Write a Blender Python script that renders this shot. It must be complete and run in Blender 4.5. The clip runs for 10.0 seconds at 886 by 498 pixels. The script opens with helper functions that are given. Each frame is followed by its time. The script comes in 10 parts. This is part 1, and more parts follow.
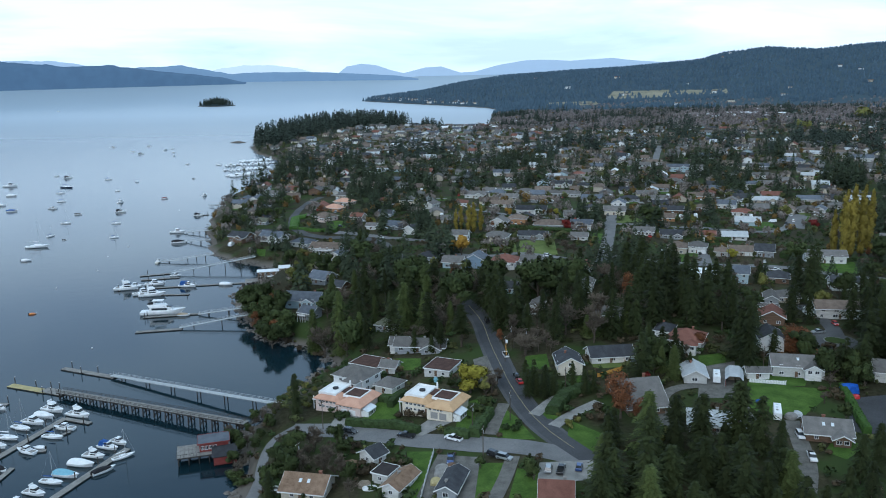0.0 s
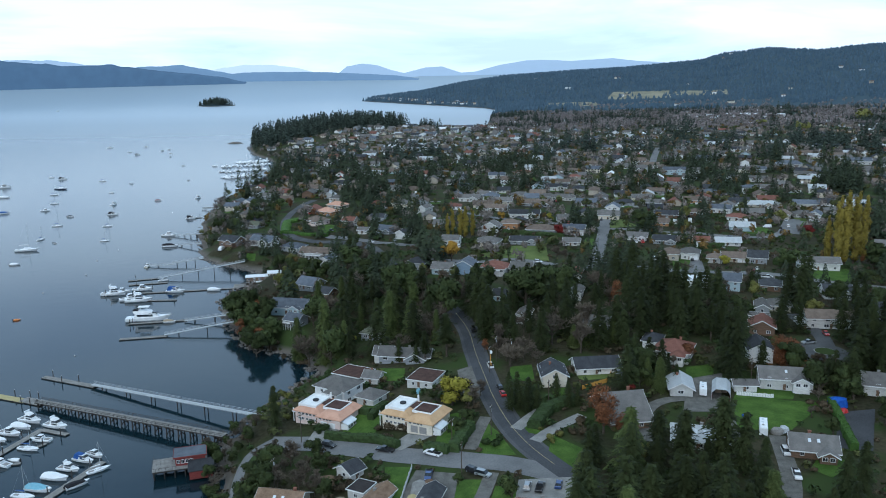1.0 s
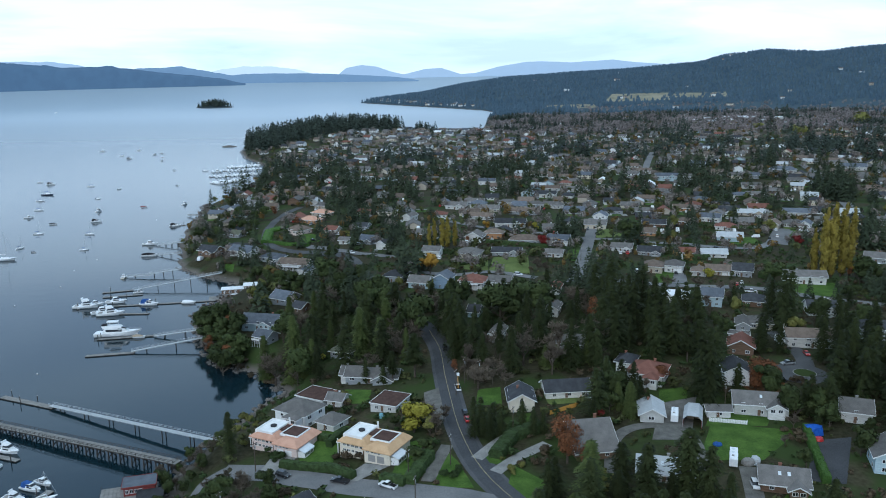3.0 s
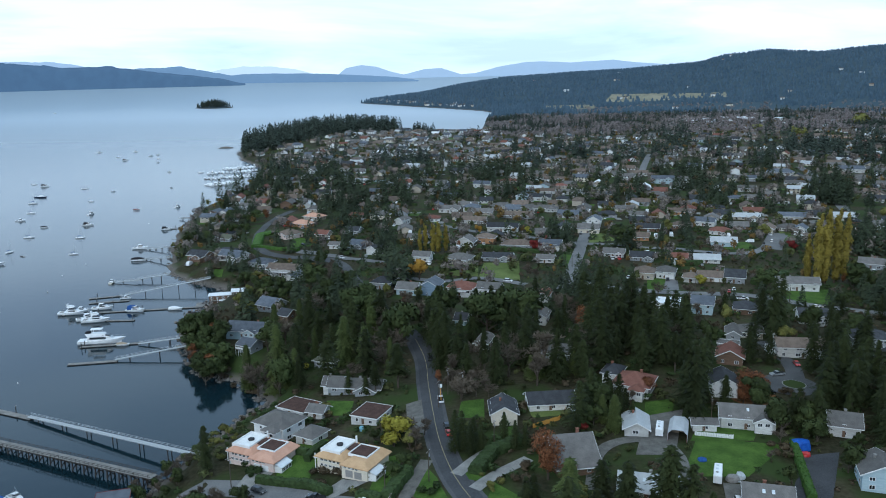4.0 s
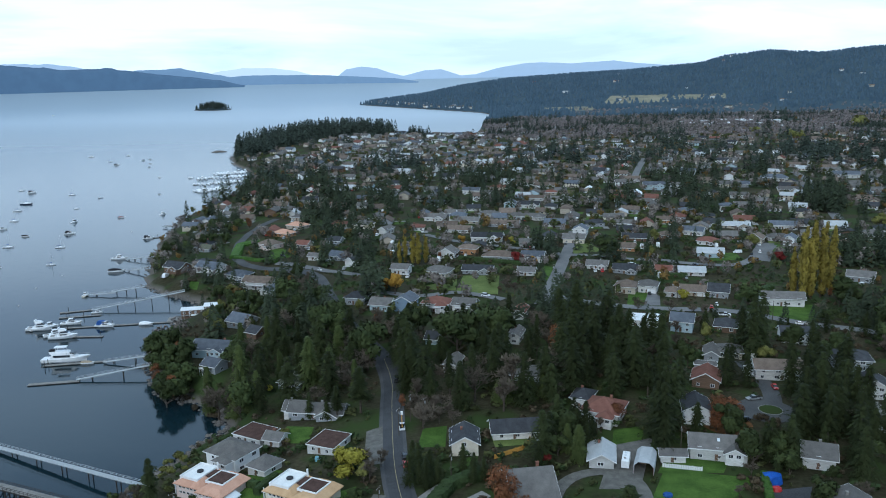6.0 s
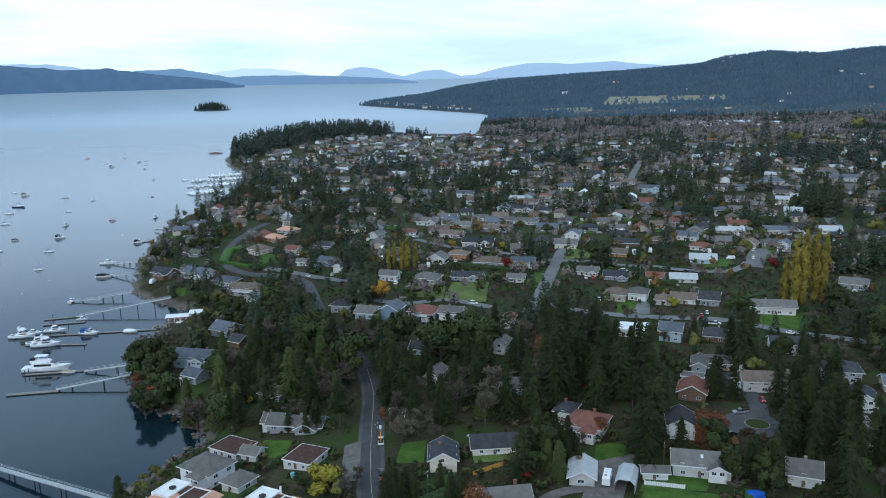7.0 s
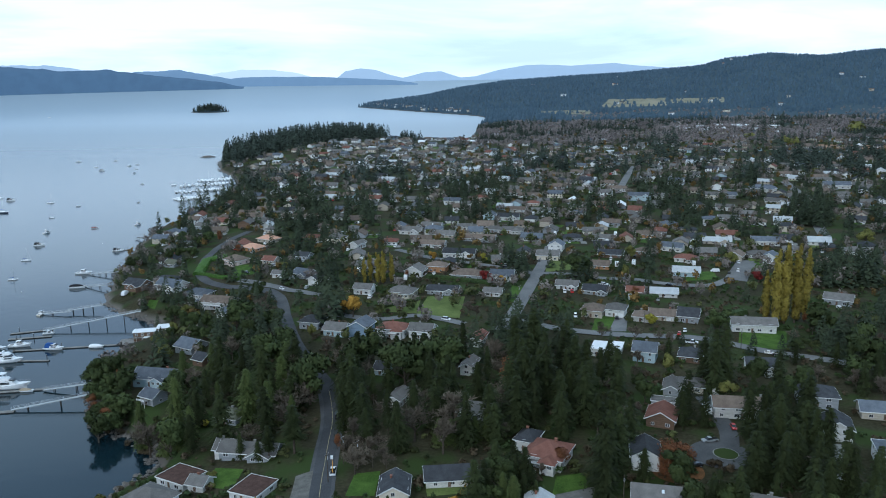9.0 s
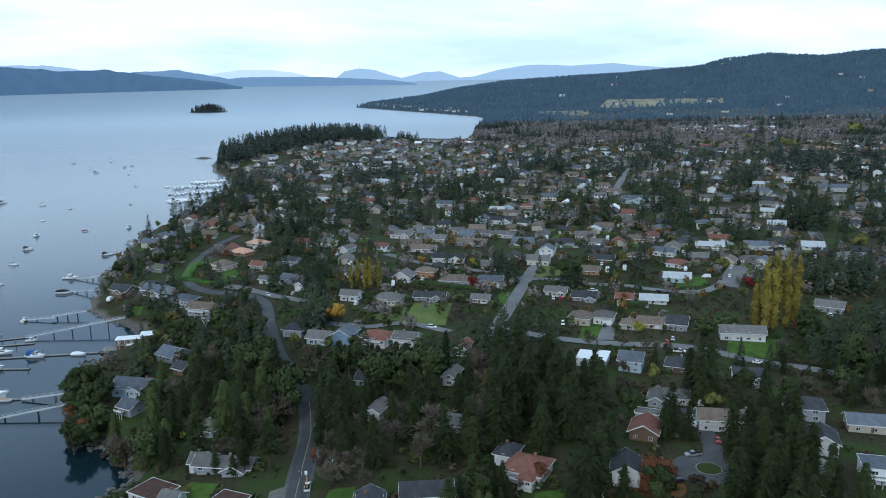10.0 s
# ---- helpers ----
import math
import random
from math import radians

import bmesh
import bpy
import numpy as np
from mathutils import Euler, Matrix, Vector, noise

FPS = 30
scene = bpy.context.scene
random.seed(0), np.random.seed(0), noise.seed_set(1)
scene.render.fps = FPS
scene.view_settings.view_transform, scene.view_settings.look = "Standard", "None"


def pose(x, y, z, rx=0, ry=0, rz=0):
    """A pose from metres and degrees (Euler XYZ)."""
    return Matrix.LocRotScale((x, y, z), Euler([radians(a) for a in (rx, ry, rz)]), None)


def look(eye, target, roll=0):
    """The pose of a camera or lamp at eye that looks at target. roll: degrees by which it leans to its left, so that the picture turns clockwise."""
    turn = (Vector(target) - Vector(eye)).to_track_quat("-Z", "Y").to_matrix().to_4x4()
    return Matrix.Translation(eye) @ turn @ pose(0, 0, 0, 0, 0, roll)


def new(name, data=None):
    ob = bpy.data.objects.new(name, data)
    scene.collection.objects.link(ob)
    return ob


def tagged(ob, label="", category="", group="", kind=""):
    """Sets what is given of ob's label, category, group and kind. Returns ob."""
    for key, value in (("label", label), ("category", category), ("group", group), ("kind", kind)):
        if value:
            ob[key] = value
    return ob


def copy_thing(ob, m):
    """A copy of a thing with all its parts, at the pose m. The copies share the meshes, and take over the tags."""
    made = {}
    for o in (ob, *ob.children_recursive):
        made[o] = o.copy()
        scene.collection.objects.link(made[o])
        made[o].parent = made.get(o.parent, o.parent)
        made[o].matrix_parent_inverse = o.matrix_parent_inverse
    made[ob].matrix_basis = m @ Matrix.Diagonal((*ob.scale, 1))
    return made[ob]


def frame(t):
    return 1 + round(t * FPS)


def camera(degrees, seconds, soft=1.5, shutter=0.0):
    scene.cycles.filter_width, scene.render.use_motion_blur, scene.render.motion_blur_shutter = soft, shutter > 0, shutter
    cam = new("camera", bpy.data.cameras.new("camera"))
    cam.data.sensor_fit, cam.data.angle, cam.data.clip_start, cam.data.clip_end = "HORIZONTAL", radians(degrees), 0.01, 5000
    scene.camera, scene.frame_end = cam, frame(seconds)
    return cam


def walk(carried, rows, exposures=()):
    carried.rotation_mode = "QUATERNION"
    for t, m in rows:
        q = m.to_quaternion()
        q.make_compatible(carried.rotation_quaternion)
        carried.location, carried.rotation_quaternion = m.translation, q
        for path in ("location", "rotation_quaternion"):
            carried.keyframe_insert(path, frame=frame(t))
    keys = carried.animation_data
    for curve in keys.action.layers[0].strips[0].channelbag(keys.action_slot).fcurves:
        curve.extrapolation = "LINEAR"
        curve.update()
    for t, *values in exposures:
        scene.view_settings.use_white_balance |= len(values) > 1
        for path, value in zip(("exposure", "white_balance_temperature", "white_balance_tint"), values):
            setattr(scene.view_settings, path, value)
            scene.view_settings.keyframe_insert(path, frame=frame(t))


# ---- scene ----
cam = camera(57.4, 10.0, 1.0)
PATH = [
    (0, (3.203, 1.765, 118.874), (3.17, 3.719, 118.449), -1.2),
    (0.5, (6.391, 4.41, 119.976), (6.357, 6.365, 119.552), -1.1),
    (1, (9.615, 7.02, 121.195), (9.579, 8.974, 120.769), -1.1),
    (1.5, (12.662, 9.585, 122.122), (12.626, 11.539, 121.697), -1.1),
    (2, (15.826, 12.206, 123.096), (15.789, 14.16, 122.672), -1.1),
    (2.5, (19.209, 15.026, 124.202), (19.17, 16.98, 123.778), -1.1),
    (4, (28.991, 23.454, 127.515), (28.948, 25.408, 127.09), -1.1),
    (4.5, (32.413, 26.567, 128.631), (32.368, 28.521, 128.206), -1.1),
    (5, (35.884, 29.586, 129.673), (35.838, 31.54, 129.249), -1.1),
    (5.5, (39.503, 32.738, 130.757), (39.455, 34.692, 130.333), -1.2),
    (7, (50.111, 41.944, 134.254), (50.059, 43.898, 133.83), -1.2),
    (7.5, (53.706, 45.0, 135.341), (53.653, 46.954, 134.917), -1.2),
    (8, (57.557, 48.082, 136.367), (57.502, 50.036, 135.944), -1.2),
    (8.5, (61.318, 51.187, 137.567), (61.262, 53.141, 137.144), -1.2),
    (9, (65.089, 54.215, 138.626), (65.032, 56.169, 138.204), -1.1),
    (9.5, (68.699, 57.113, 139.85), (68.642, 59.067, 139.428), -1.1),
    (10, (72.451, 60.225, 140.958), (72.393, 62.179, 140.535), -1.1),
]
EXPOSURES = [(0.0, 0.50, 5650, 7.5), (10.0, 0.50, 5650, 7.5)]
walk(cam, [(t, look(eye, target, roll)) for t, eye, target, roll in PATH], EXPOSURES)

# ---- light: an overcast late-autumn sky ----
SUN_ELEVATION, SUN_BEARING = radians(32), radians(200)
world = bpy.data.worlds.new("overcast_sky")
scene.world = world
world.use_nodes = True
wn, wl = world.node_tree.nodes, world.node_tree.links
wn.clear()
w_out, w_bg = wn.new("ShaderNodeOutputWorld"), wn.new("ShaderNodeBackground")
w_sky = wn.new("ShaderNodeTexSky")
w_sky.sky_type, w_sky.sun_disc = "NISHITA", False
w_sky.sun_elevation, w_sky.sun_rotation = SUN_ELEVATION, SUN_BEARING
w_dim = wn.new("ShaderNodeMix")
w_dim.data_type, w_dim.blend_type = "RGBA", "MULTIPLY"
w_dim.inputs[0].default_value = 1.0
w_dim.inputs[7].default_value = (0.09, 0.09, 0.09, 1)
wl.new(w_sky.outputs[0], w_dim.inputs[6])
w_co, w_map = wn.new("ShaderNodeTexCoord"), wn.new("ShaderNodeMapping")
w_map.inputs["Scale"].default_value = (1.0, 1.0, 6.0)
wl.new(w_co.outputs["Generated"], w_map.inputs["Vector"])
w_no = wn.new("ShaderNodeTexNoise")
w_no.inputs["Scale"].default_value, w_no.inputs["Detail"].default_value = 2.2, 7.0
w_no.inputs["Roughness"].default_value, w_no.inputs["Distortion"].default_value = 0.55, 0.4
wl.new(w_map.outputs[0], w_no.inputs["Vector"])
w_ra = wn.new("ShaderNodeValToRGB")
w_ra.color_ramp.elements[0].position, w_ra.color_ramp.elements[0].color = 0.37, (0.53, 0.66, 0.82, 1)
w_ra.color_ramp.elements[1].position, w_ra.color_ramp.elements[1].color = 0.56, (0.82, 0.94, 1.02, 1)
wl.new(w_no.outputs[0], w_ra.inputs[0])
w_mix = wn.new("ShaderNodeMix")
w_mix.data_type = "RGBA"
w_mix.inputs[0].default_value = 0.9
wl.new(w_dim.outputs[2], w_mix.inputs[6])
wl.new(w_ra.outputs[0], w_mix.inputs[7])
# the cloud is thinner and brighter towards the horizon than overhead
w_sep, w_up = wn.new("ShaderNodeSeparateXYZ"), wn.new("ShaderNodeMapRange")
wl.new(w_co.outputs["Generated"], w_sep.inputs[0])
wl.new(w_sep.outputs[2], w_up.inputs[0])
w_up.interpolation_type = "SMOOTHSTEP"
w_up.inputs[1].default_value, w_up.inputs[2].default_value = 0.04, 0.55
w_up.inputs[3].default_value, w_up.inputs[4].default_value = 1.0, 0.78
w_hue, w_tint = wn.new("ShaderNodeValToRGB"), wn.new("ShaderNodeMix")
for spot, tone in ((0.12, (1, 1, 1, 1)), (0.40, (0.80, 0.93, 1.06, 1)), (0.68, (0.98, 0.985, 0.94, 1)), (0.97, (1.0, 0.985, 0.91, 1))):
    w_hue.color_ramp.elements.new(spot).color = tone
w_hue.color_ramp.elements.remove(w_hue.color_ramp.elements[0])
w_hue.color_ramp.elements.remove(w_hue.color_ramp.elements[-1])
wl.new(w_sep.outputs[2], w_hue.inputs[0])
w_tint.data_type, w_tint.blend_type = "RGBA", "MULTIPLY"
w_tint.inputs[0].default_value = 1.0
wl.new(w_mix.outputs[2], w_tint.inputs[6])
wl.new(w_hue.outputs[0], w_tint.inputs[7])
wl.new(w_tint.outputs[2], w_bg.inputs[0])
wl.new(w_up.outputs[0], w_bg.inputs[1])
wl.new(w_bg.outputs[0], w_out.inputs[0])

sun = new("sun", bpy.data.lights.new("sun", "SUN"))
sun.data.energy, sun.data.angle, sun.data.color = 0.75, radians(25), (1.0, 0.95, 0.87)
sun.matrix_world = look((0, 0, 400), (400 * math.sin(SUN_BEARING) * -1, 400 * math.cos(SUN_BEARING) * -1, 400 - 400 * math.tan(SUN_ELEVATION)))

# ---- materials ----
MATS = {}


def mat(name, dark, light, scale=1.0, rough=0.85, bump=0.25, metal=0.0, spread=0.0, coat=0.0, island=False, stretch=(1, 1, 1), fine=6.0):
    """Two colours mixed by coarse and fine noise in metres, with relief; spread: how far repeats differ in brightness; island: in a joined wood, where the tone changes from tree to tree."""
    m = bpy.data.materials.new(name)
    m.use_nodes = True
    n, l = m.node_tree.nodes, m.node_tree.links
    b = n["Principled BSDF"]
    b.inputs["Roughness"].default_value, b.inputs["Metallic"].default_value = rough, metal
    b.inputs["Coat Weight"].default_value = coat
    b.inputs["Specular IOR Level"].default_value = 0.5 if rough < 0.6 else 0.12
    co, mp = n.new("ShaderNodeTexCoord"), n.new("ShaderNodeMapping")
    mp.inputs["Scale"].default_value = stretch
    l.new(co.outputs["Object"], mp.inputs[0])
    n1, n2 = n.new("ShaderNodeTexNoise"), n.new("ShaderNodeTexNoise")
    n1.inputs["Scale"].default_value, n1.inputs["Detail"].default_value = scale, 4
    n2.inputs["Scale"].default_value, n2.inputs["Detail"].default_value = scale * fine, 3
    l.new(mp.outputs[0], n1.inputs[0])
    l.new(mp.outputs[0], n2.inputs[0])
    add = n.new("ShaderNodeMath")
    add.operation = "ADD"
    l.new(n1.outputs[0], add.inputs[0])
    l.new(n2.outputs[0], add.inputs[1])
    rm = n.new("ShaderNodeMapRange")
    rm.inputs[1].default_value, rm.inputs[2].default_value = 0.72, 1.28
    l.new(add.outputs[0], rm.inputs[0])
    mx = n.new("ShaderNodeMix")
    mx.data_type = "RGBA"
    mx.inputs[6].default_value, mx.inputs[7].default_value = (*dark, 1), (*light, 1)
    l.new(rm.outputs[0], mx.inputs[0])
    last = mx.outputs[2]
    if spread:
        if island:
            tone, tint = n.new("ShaderNodeTexNoise"), n.new("ShaderNodeMapRange")
            tone.inputs["Scale"].default_value, tone.inputs["Detail"].default_value = 0.13, 1.0
            l.new(co.outputs["Object"], tone.inputs[0])
            tint.inputs[1].default_value, tint.inputs[2].default_value = 0.28, 0.72
            l.new(tone.outputs[0], tint.inputs[0])
            src = tint.outputs[0]
        else:
            src = n.new("ShaderNodeObjectInfo").outputs["Random"]
        r2 = n.new("ShaderNodeMapRange")
        r2.inputs[3].default_value, r2.inputs[4].default_value = 1 - spread, 1 + spread
        l.new(src, r2.inputs[0])
        hs = n.new("ShaderNodeHueSaturation")
        l.new(r2.outputs[0], hs.inputs["Value"])
        l.new(last, hs.inputs["Color"])
        last = hs.outputs[0]
    l.new(last, b.inputs["Base Color"])
    if bump:
        bp = n.new("ShaderNodeBump")
        bp.inputs["Strength"].default_value, bp.inputs["Distance"].default_value = bump, 0.05
        l.new(n2.outputs[0], bp.inputs["Height"])
        l.new(bp.outputs[0], b.inputs["Normal"])
    MATS[name] = m
    return m


# foliage
mat("fir_needles", (0.013, 0.019, 0.006), (0.041, 0.051, 0.018), 0.5, 0.8, 0, spread=0.30)
mat("cedar_needles", (0.032, 0.046, 0.013), (0.088, 0.108, 0.034), 0.5, 0.8, 0, spread=0.25)
mat("evergreen_leaves", (0.022, 0.034, 0.012), (0.066, 0.084, 0.028), 0.6, 0.7, 0, spread=0.30)
mat("hedge_leaves", (0.022, 0.034, 0.012), (0.055, 0.085, 0.030), 1.0, 0.75, 0, spread=0.2)
mat("bright_hedge_leaves", (0.030, 0.070, 0.014), (0.080, 0.145, 0.032), 1.0, 0.75, 0, spread=0.2)
mat("yellow_leaves", (0.17, 0.155, 0.022), (0.40, 0.360, 0.055), 0.7, 0.7, 0, spread=0.2)
mat("poplar_leaves", (0.125, 0.100, 0.020), (0.290, 0.230, 0.045), 0.35, 0.7, 0, spread=0.2)
mat("olive_leaves", (0.085, 0.095, 0.028), (0.20, 0.19, 0.055), 0.7, 0.7, 0, spread=0.25)
mat("orange_leaves", (0.25, 0.135, 0.025), (0.45, 0.27, 0.05), 0.7, 0.7, 0, spread=0.2)
mat("rust_leaves", (0.105, 0.044, 0.020), (0.240, 0.100, 0.045), 0.7, 0.7, 0, spread=0.2)
mat("red_leaves", (0.09, 0.012, 0.012), (0.20, 0.03, 0.025), 0.7, 0.7, 0, spread=0.2)
mat("brown_leaves", (0.046, 0.036, 0.022), (0.110, 0.084, 0.052), 0.7, 0.7, 0, spread=0.3)
mat("bare_twigs", (0.080, 0.066, 0.050), (0.160, 0.134, 0.104), 1.0, 0.9, 0, spread=0.25)
mat("bark", (0.045, 0.036, 0.028), (0.11, 0.09, 0.07), 2.0, 0.95, 0.4, spread=0.2)
# distance haze is mixed into the hill forest's base colour as blue
mat("hazed_hill_forest", (0.048, 0.080, 0.112), (0.076, 0.115, 0.150), 0.012, 0.9, 0, spread=0.10, island=True)
mat("mid_forest", (0.024, 0.034, 0.021), (0.064, 0.080, 0.046), 0.06, 0.9, 0, spread=0.22, island=True)
# paler, bluer copy of mid_forest: haze put into the farther firs' colour
mat("hazy_fir_forest", (0.030, 0.042, 0.034), (0.074, 0.092, 0.072), 0.06, 0.9, 0, spread=0.22, island=True)
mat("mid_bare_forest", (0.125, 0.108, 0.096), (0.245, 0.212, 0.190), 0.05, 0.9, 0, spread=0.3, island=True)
# far bare woodland: colour lighter and greyer than mid_bare_forest, for haze
mat("hazy_bare_forest", (0.155, 0.136, 0.134), (0.255, 0.222, 0.214), 0.01, 0.9, 0, spread=0.14, island=True)
mat("mid_autumn_forest", (0.095, 0.066, 0.025), (0.205, 0.130, 0.045), 0.05, 0.9, 0, spread=0.4, island=True)
mat("mid_leaf_forest", (0.036, 0.044, 0.018), (0.100, 0.108, 0.040), 0.05, 0.9, 0, spread=0.4, island=True)
# ground
mat("asphalt", (0.060, 0.062, 0.066), (0.105, 0.108, 0.112), 0.12, 0.9, 0.1, fine=20)
mat("old_asphalt", (0.125, 0.127, 0.130), (0.205, 0.205, 0.205), 0.12, 0.9, 0.1, fine=20)
mat("dark_asphalt", (0.045, 0.047, 0.052), (0.080, 0.083, 0.090), 0.12, 0.9, 0.1, fine=20)
mat("concrete", (0.17, 0.17, 0.165), (0.31, 0.305, 0.29), 0.3, 0.9, 0.1, fine=12)
mat("gravel", (0.085, 0.082, 0.074), (0.185, 0.178, 0.165), 0.4, 0.95, 0.3, fine=14)
mat("lawn_grass", (0.034, 0.070, 0.013), (0.086, 0.145, 0.028), 0.25, 0.95, 0.3, fine=12)
mat("pale_lawn_grass", (0.075, 0.105, 0.030), (0.155, 0.190, 0.060), 0.15, 0.95, 0.3, fine=12)
mat("line_yellow", (0.36, 0.31, 0.16), (0.50, 0.44, 0.25), 1.0, 0.8, 0)
mat("rock", (0.07, 0.065, 0.06), (0.21, 0.19, 0.17), 0.4, 0.9, 0.5)
mat("driftwood", (0.15, 0.12, 0.09), (0.33, 0.28, 0.22), 0.8, 0.9, 0.3)
# built things
mat("leaf_litter", (0.075, 0.040, 0.018), (0.19, 0.095, 0.040), 0.5, 0.95, 0.3, fine=9)
mat("bare_soil", (0.22, 0.13, 0.08), (0.36, 0.23, 0.15), 0.02, 0.95, 0.2, fine=9)
mat("dry_field", (0.17, 0.165, 0.115), (0.30, 0.275, 0.20), 0.012, 0.95, 0.2, fine=9)
mat("white_paint", (0.66, 0.67, 0.67), (0.80, 0.80, 0.79), 0.5, 0.6, 0.05)
mat("weathered_siding", (0.45, 0.445, 0.42), (0.66, 0.655, 0.635), 0.35, 0.75, 0.15, spread=0.18, stretch=(0.5, 0.5, 2))
mat("cream_stucco", (0.58, 0.52, 0.42), (0.72, 0.66, 0.55), 0.6, 0.85, 0.2)
mat("pink_stucco", (0.58, 0.46, 0.41), (0.72, 0.59, 0.54), 0.6, 0.85, 0.2)
mat("beige_siding", (0.34, 0.30, 0.24), (0.50, 0.45, 0.37), 0.5, 0.8, 0.2, stretch=(0.3, 0.3, 4))
mat("grey_siding", (0.22, 0.235, 0.25), (0.34, 0.355, 0.37), 0.5, 0.8, 0.2, stretch=(0.3, 0.3, 4))
mat("blue_siding", (0.16, 0.22, 0.29), (0.25, 0.33, 0.42), 0.5, 0.8, 0.2, stretch=(0.3, 0.3, 4))
mat("pale_blue_siding", (0.32, 0.42, 0.47), (0.46, 0.56, 0.60), 0.5, 0.8, 0.2, stretch=(0.3, 0.3, 4))
mat("brown_siding", (0.10, 0.065, 0.045), (0.19, 0.125, 0.085), 0.5, 0.8, 0.2, stretch=(0.3, 0.3, 4))
mat("orange_siding", (0.32, 0.17, 0.085), (0.45, 0.25, 0.13), 0.5, 0.8, 0.2, stretch=(0.3, 0.3, 4))
mat("red_siding", (0.13, 0.030, 0.028), (0.235, 0.060, 0.052), 0.5, 0.75, 0.2, stretch=(0.3, 0.3, 4))
mat("dark_shingles", (0.032, 0.034, 0.039), (0.066, 0.069, 0.076), 0.4, 0.9, 0.4, spread=0.2, fine=16)
mat("grey_shingles", (0.100, 0.096, 0.092), (0.175, 0.166, 0.158), 0.4, 0.9, 0.4, spread=0.2, fine=16)
mat("blue_shingles", (0.075, 0.086, 0.104), (0.135, 0.150, 0.176), 0.4, 0.9, 0.4, spread=0.2, fine=16)
mat("brown_shingles", (0.110, 0.085, 0.068), (0.195, 0.155, 0.128), 0.4, 0.9, 0.4, spread=0.2, fine=16)
mat("red_shingles", (0.13, 0.058, 0.045), (0.215, 0.105, 0.08), 0.4, 0.9, 0.4, spread=0.15, fine=16)
mat("tan_tiles", (0.44, 0.28, 0.15), (0.58, 0.39, 0.23), 0.5, 0.8, 0.4, fine=16)
mat("salmon_tiles", (0.46, 0.25, 0.17), (0.60, 0.36, 0.26), 0.5, 0.8, 0.4, fine=16)
mat("roof_tar", (0.030, 0.026, 0.026), (0.055, 0.048, 0.046), 0.4, 0.9, 0.2)
mat("brown_gravel_roof", (0.055, 0.032, 0.026), (0.10, 0.062, 0.052), 0.5, 0.95, 0.3)
mat("white_metal_roof", (0.66, 0.68, 0.70), (0.80, 0.82, 0.84), 0.4, 0.5, 0.05)
mat("pale_metal_roof", (0.34, 0.36, 0.38), (0.47, 0.49, 0.50), 0.4, 0.55, 0.1)
mat("shake_roof", (0.13, 0.085, 0.055), (0.27, 0.185, 0.13), 0.7, 0.95, 0.5, fine=10)
mat("moss_roof", (0.075, 0.085, 0.055), (0.15, 0.15, 0.115), 0.5, 0.95, 0.5, fine=10)
mat("weathered_wood", (0.16, 0.155, 0.145), (0.30, 0.29, 0.275), 0.6, 0.9, 0.3, fine=10)
mat("dark_timber", (0.030, 0.027, 0.025), (0.070, 0.062, 0.055), 0.8, 0.9, 0.3, fine=10)
mat("yellow_planks", (0.33, 0.28, 0.14), (0.46, 0.40, 0.22), 0.8, 0.9, 0.2)
mat("yellow_timber", (0.50, 0.26, 0.05), (0.66, 0.38, 0.10), 0.8, 0.8, 0.2)
mat("galvanised_steel", (0.36, 0.38, 0.39), (0.52, 0.54, 0.55), 0.8, 0.55, 0.05, metal=0.3)
mat("white_gelcoat", (0.68, 0.69, 0.70), (0.82, 0.83, 0.83), 0.6, 0.3, 0, coat=0.3)
mat("cream_gelcoat", (0.58, 0.55, 0.45), (0.70, 0.66, 0.56), 0.6, 0.35, 0, coat=0.3)
mat("navy_gelcoat", (0.012, 0.018, 0.040), (0.025, 0.035, 0.07), 0.6, 0.3, 0, coat=0.3)
mat("blue_canvas", (0.02, 0.06, 0.20), (0.04, 0.11, 0.33), 1.5, 0.85, 0.1)
mat("aqua_canvas", (0.16, 0.36, 0.46), (0.26, 0.48, 0.58), 1.5, 0.85, 0.1)
mat("tan_canvas", (0.26, 0.21, 0.15), (0.38, 0.32, 0.24), 1.5, 0.85, 0.1)
mat("black_canvas", (0.012, 0.012, 0.014), (0.03, 0.03, 0.034), 1.5, 0.8, 0.1)
mat("orange_plastic", (0.55, 0.16, 0.03), (0.68, 0.24, 0.05), 1.5, 0.5, 0)
mat("blue_tarp", (0.015, 0.06, 0.30), (0.03, 0.12, 0.48), 1.0, 0.6, 0.2)
mat("car_white", (0.66, 0.67, 0.68), (0.78, 0.78, 0.79), 0.6, 0.3, 0, coat=0.5)
mat("car_black", (0.010, 0.010, 0.012), (0.02, 0.02, 0.022), 0.6, 0.25, 0, coat=0.5)
mat("car_silver", (0.30, 0.32, 0.34), (0.40, 0.42, 0.44), 0.6, 0.3, 0, metal=0.4, coat=0.5)
mat("car_red", (0.38, 0.015, 0.015), (0.52, 0.03, 0.03), 0.6, 0.3, 0, coat=0.5)
mat("car_blue", (0.02, 0.05, 0.16), (0.035, 0.08, 0.24), 0.6, 0.3, 0, coat=0.5)
mat("car_grey", (0.06, 0.065, 0.07), (0.10, 0.105, 0.11), 0.6, 0.3, 0, coat=0.5)
mat("tyre_rubber", (0.012, 0.012, 0.012), (0.025, 0.025, 0.025), 2.0, 0.9, 0)
mat("window_glass", (0.012, 0.015, 0.018), (0.030, 0.036, 0.042), 0.7, 0.08, 0, spread=0.4)
mat("garage_grey", (0.23, 0.22, 0.21), (0.32, 0.31, 0.30), 0.5, 0.7, 0.1, stretch=(0.2, 0.2, 3))
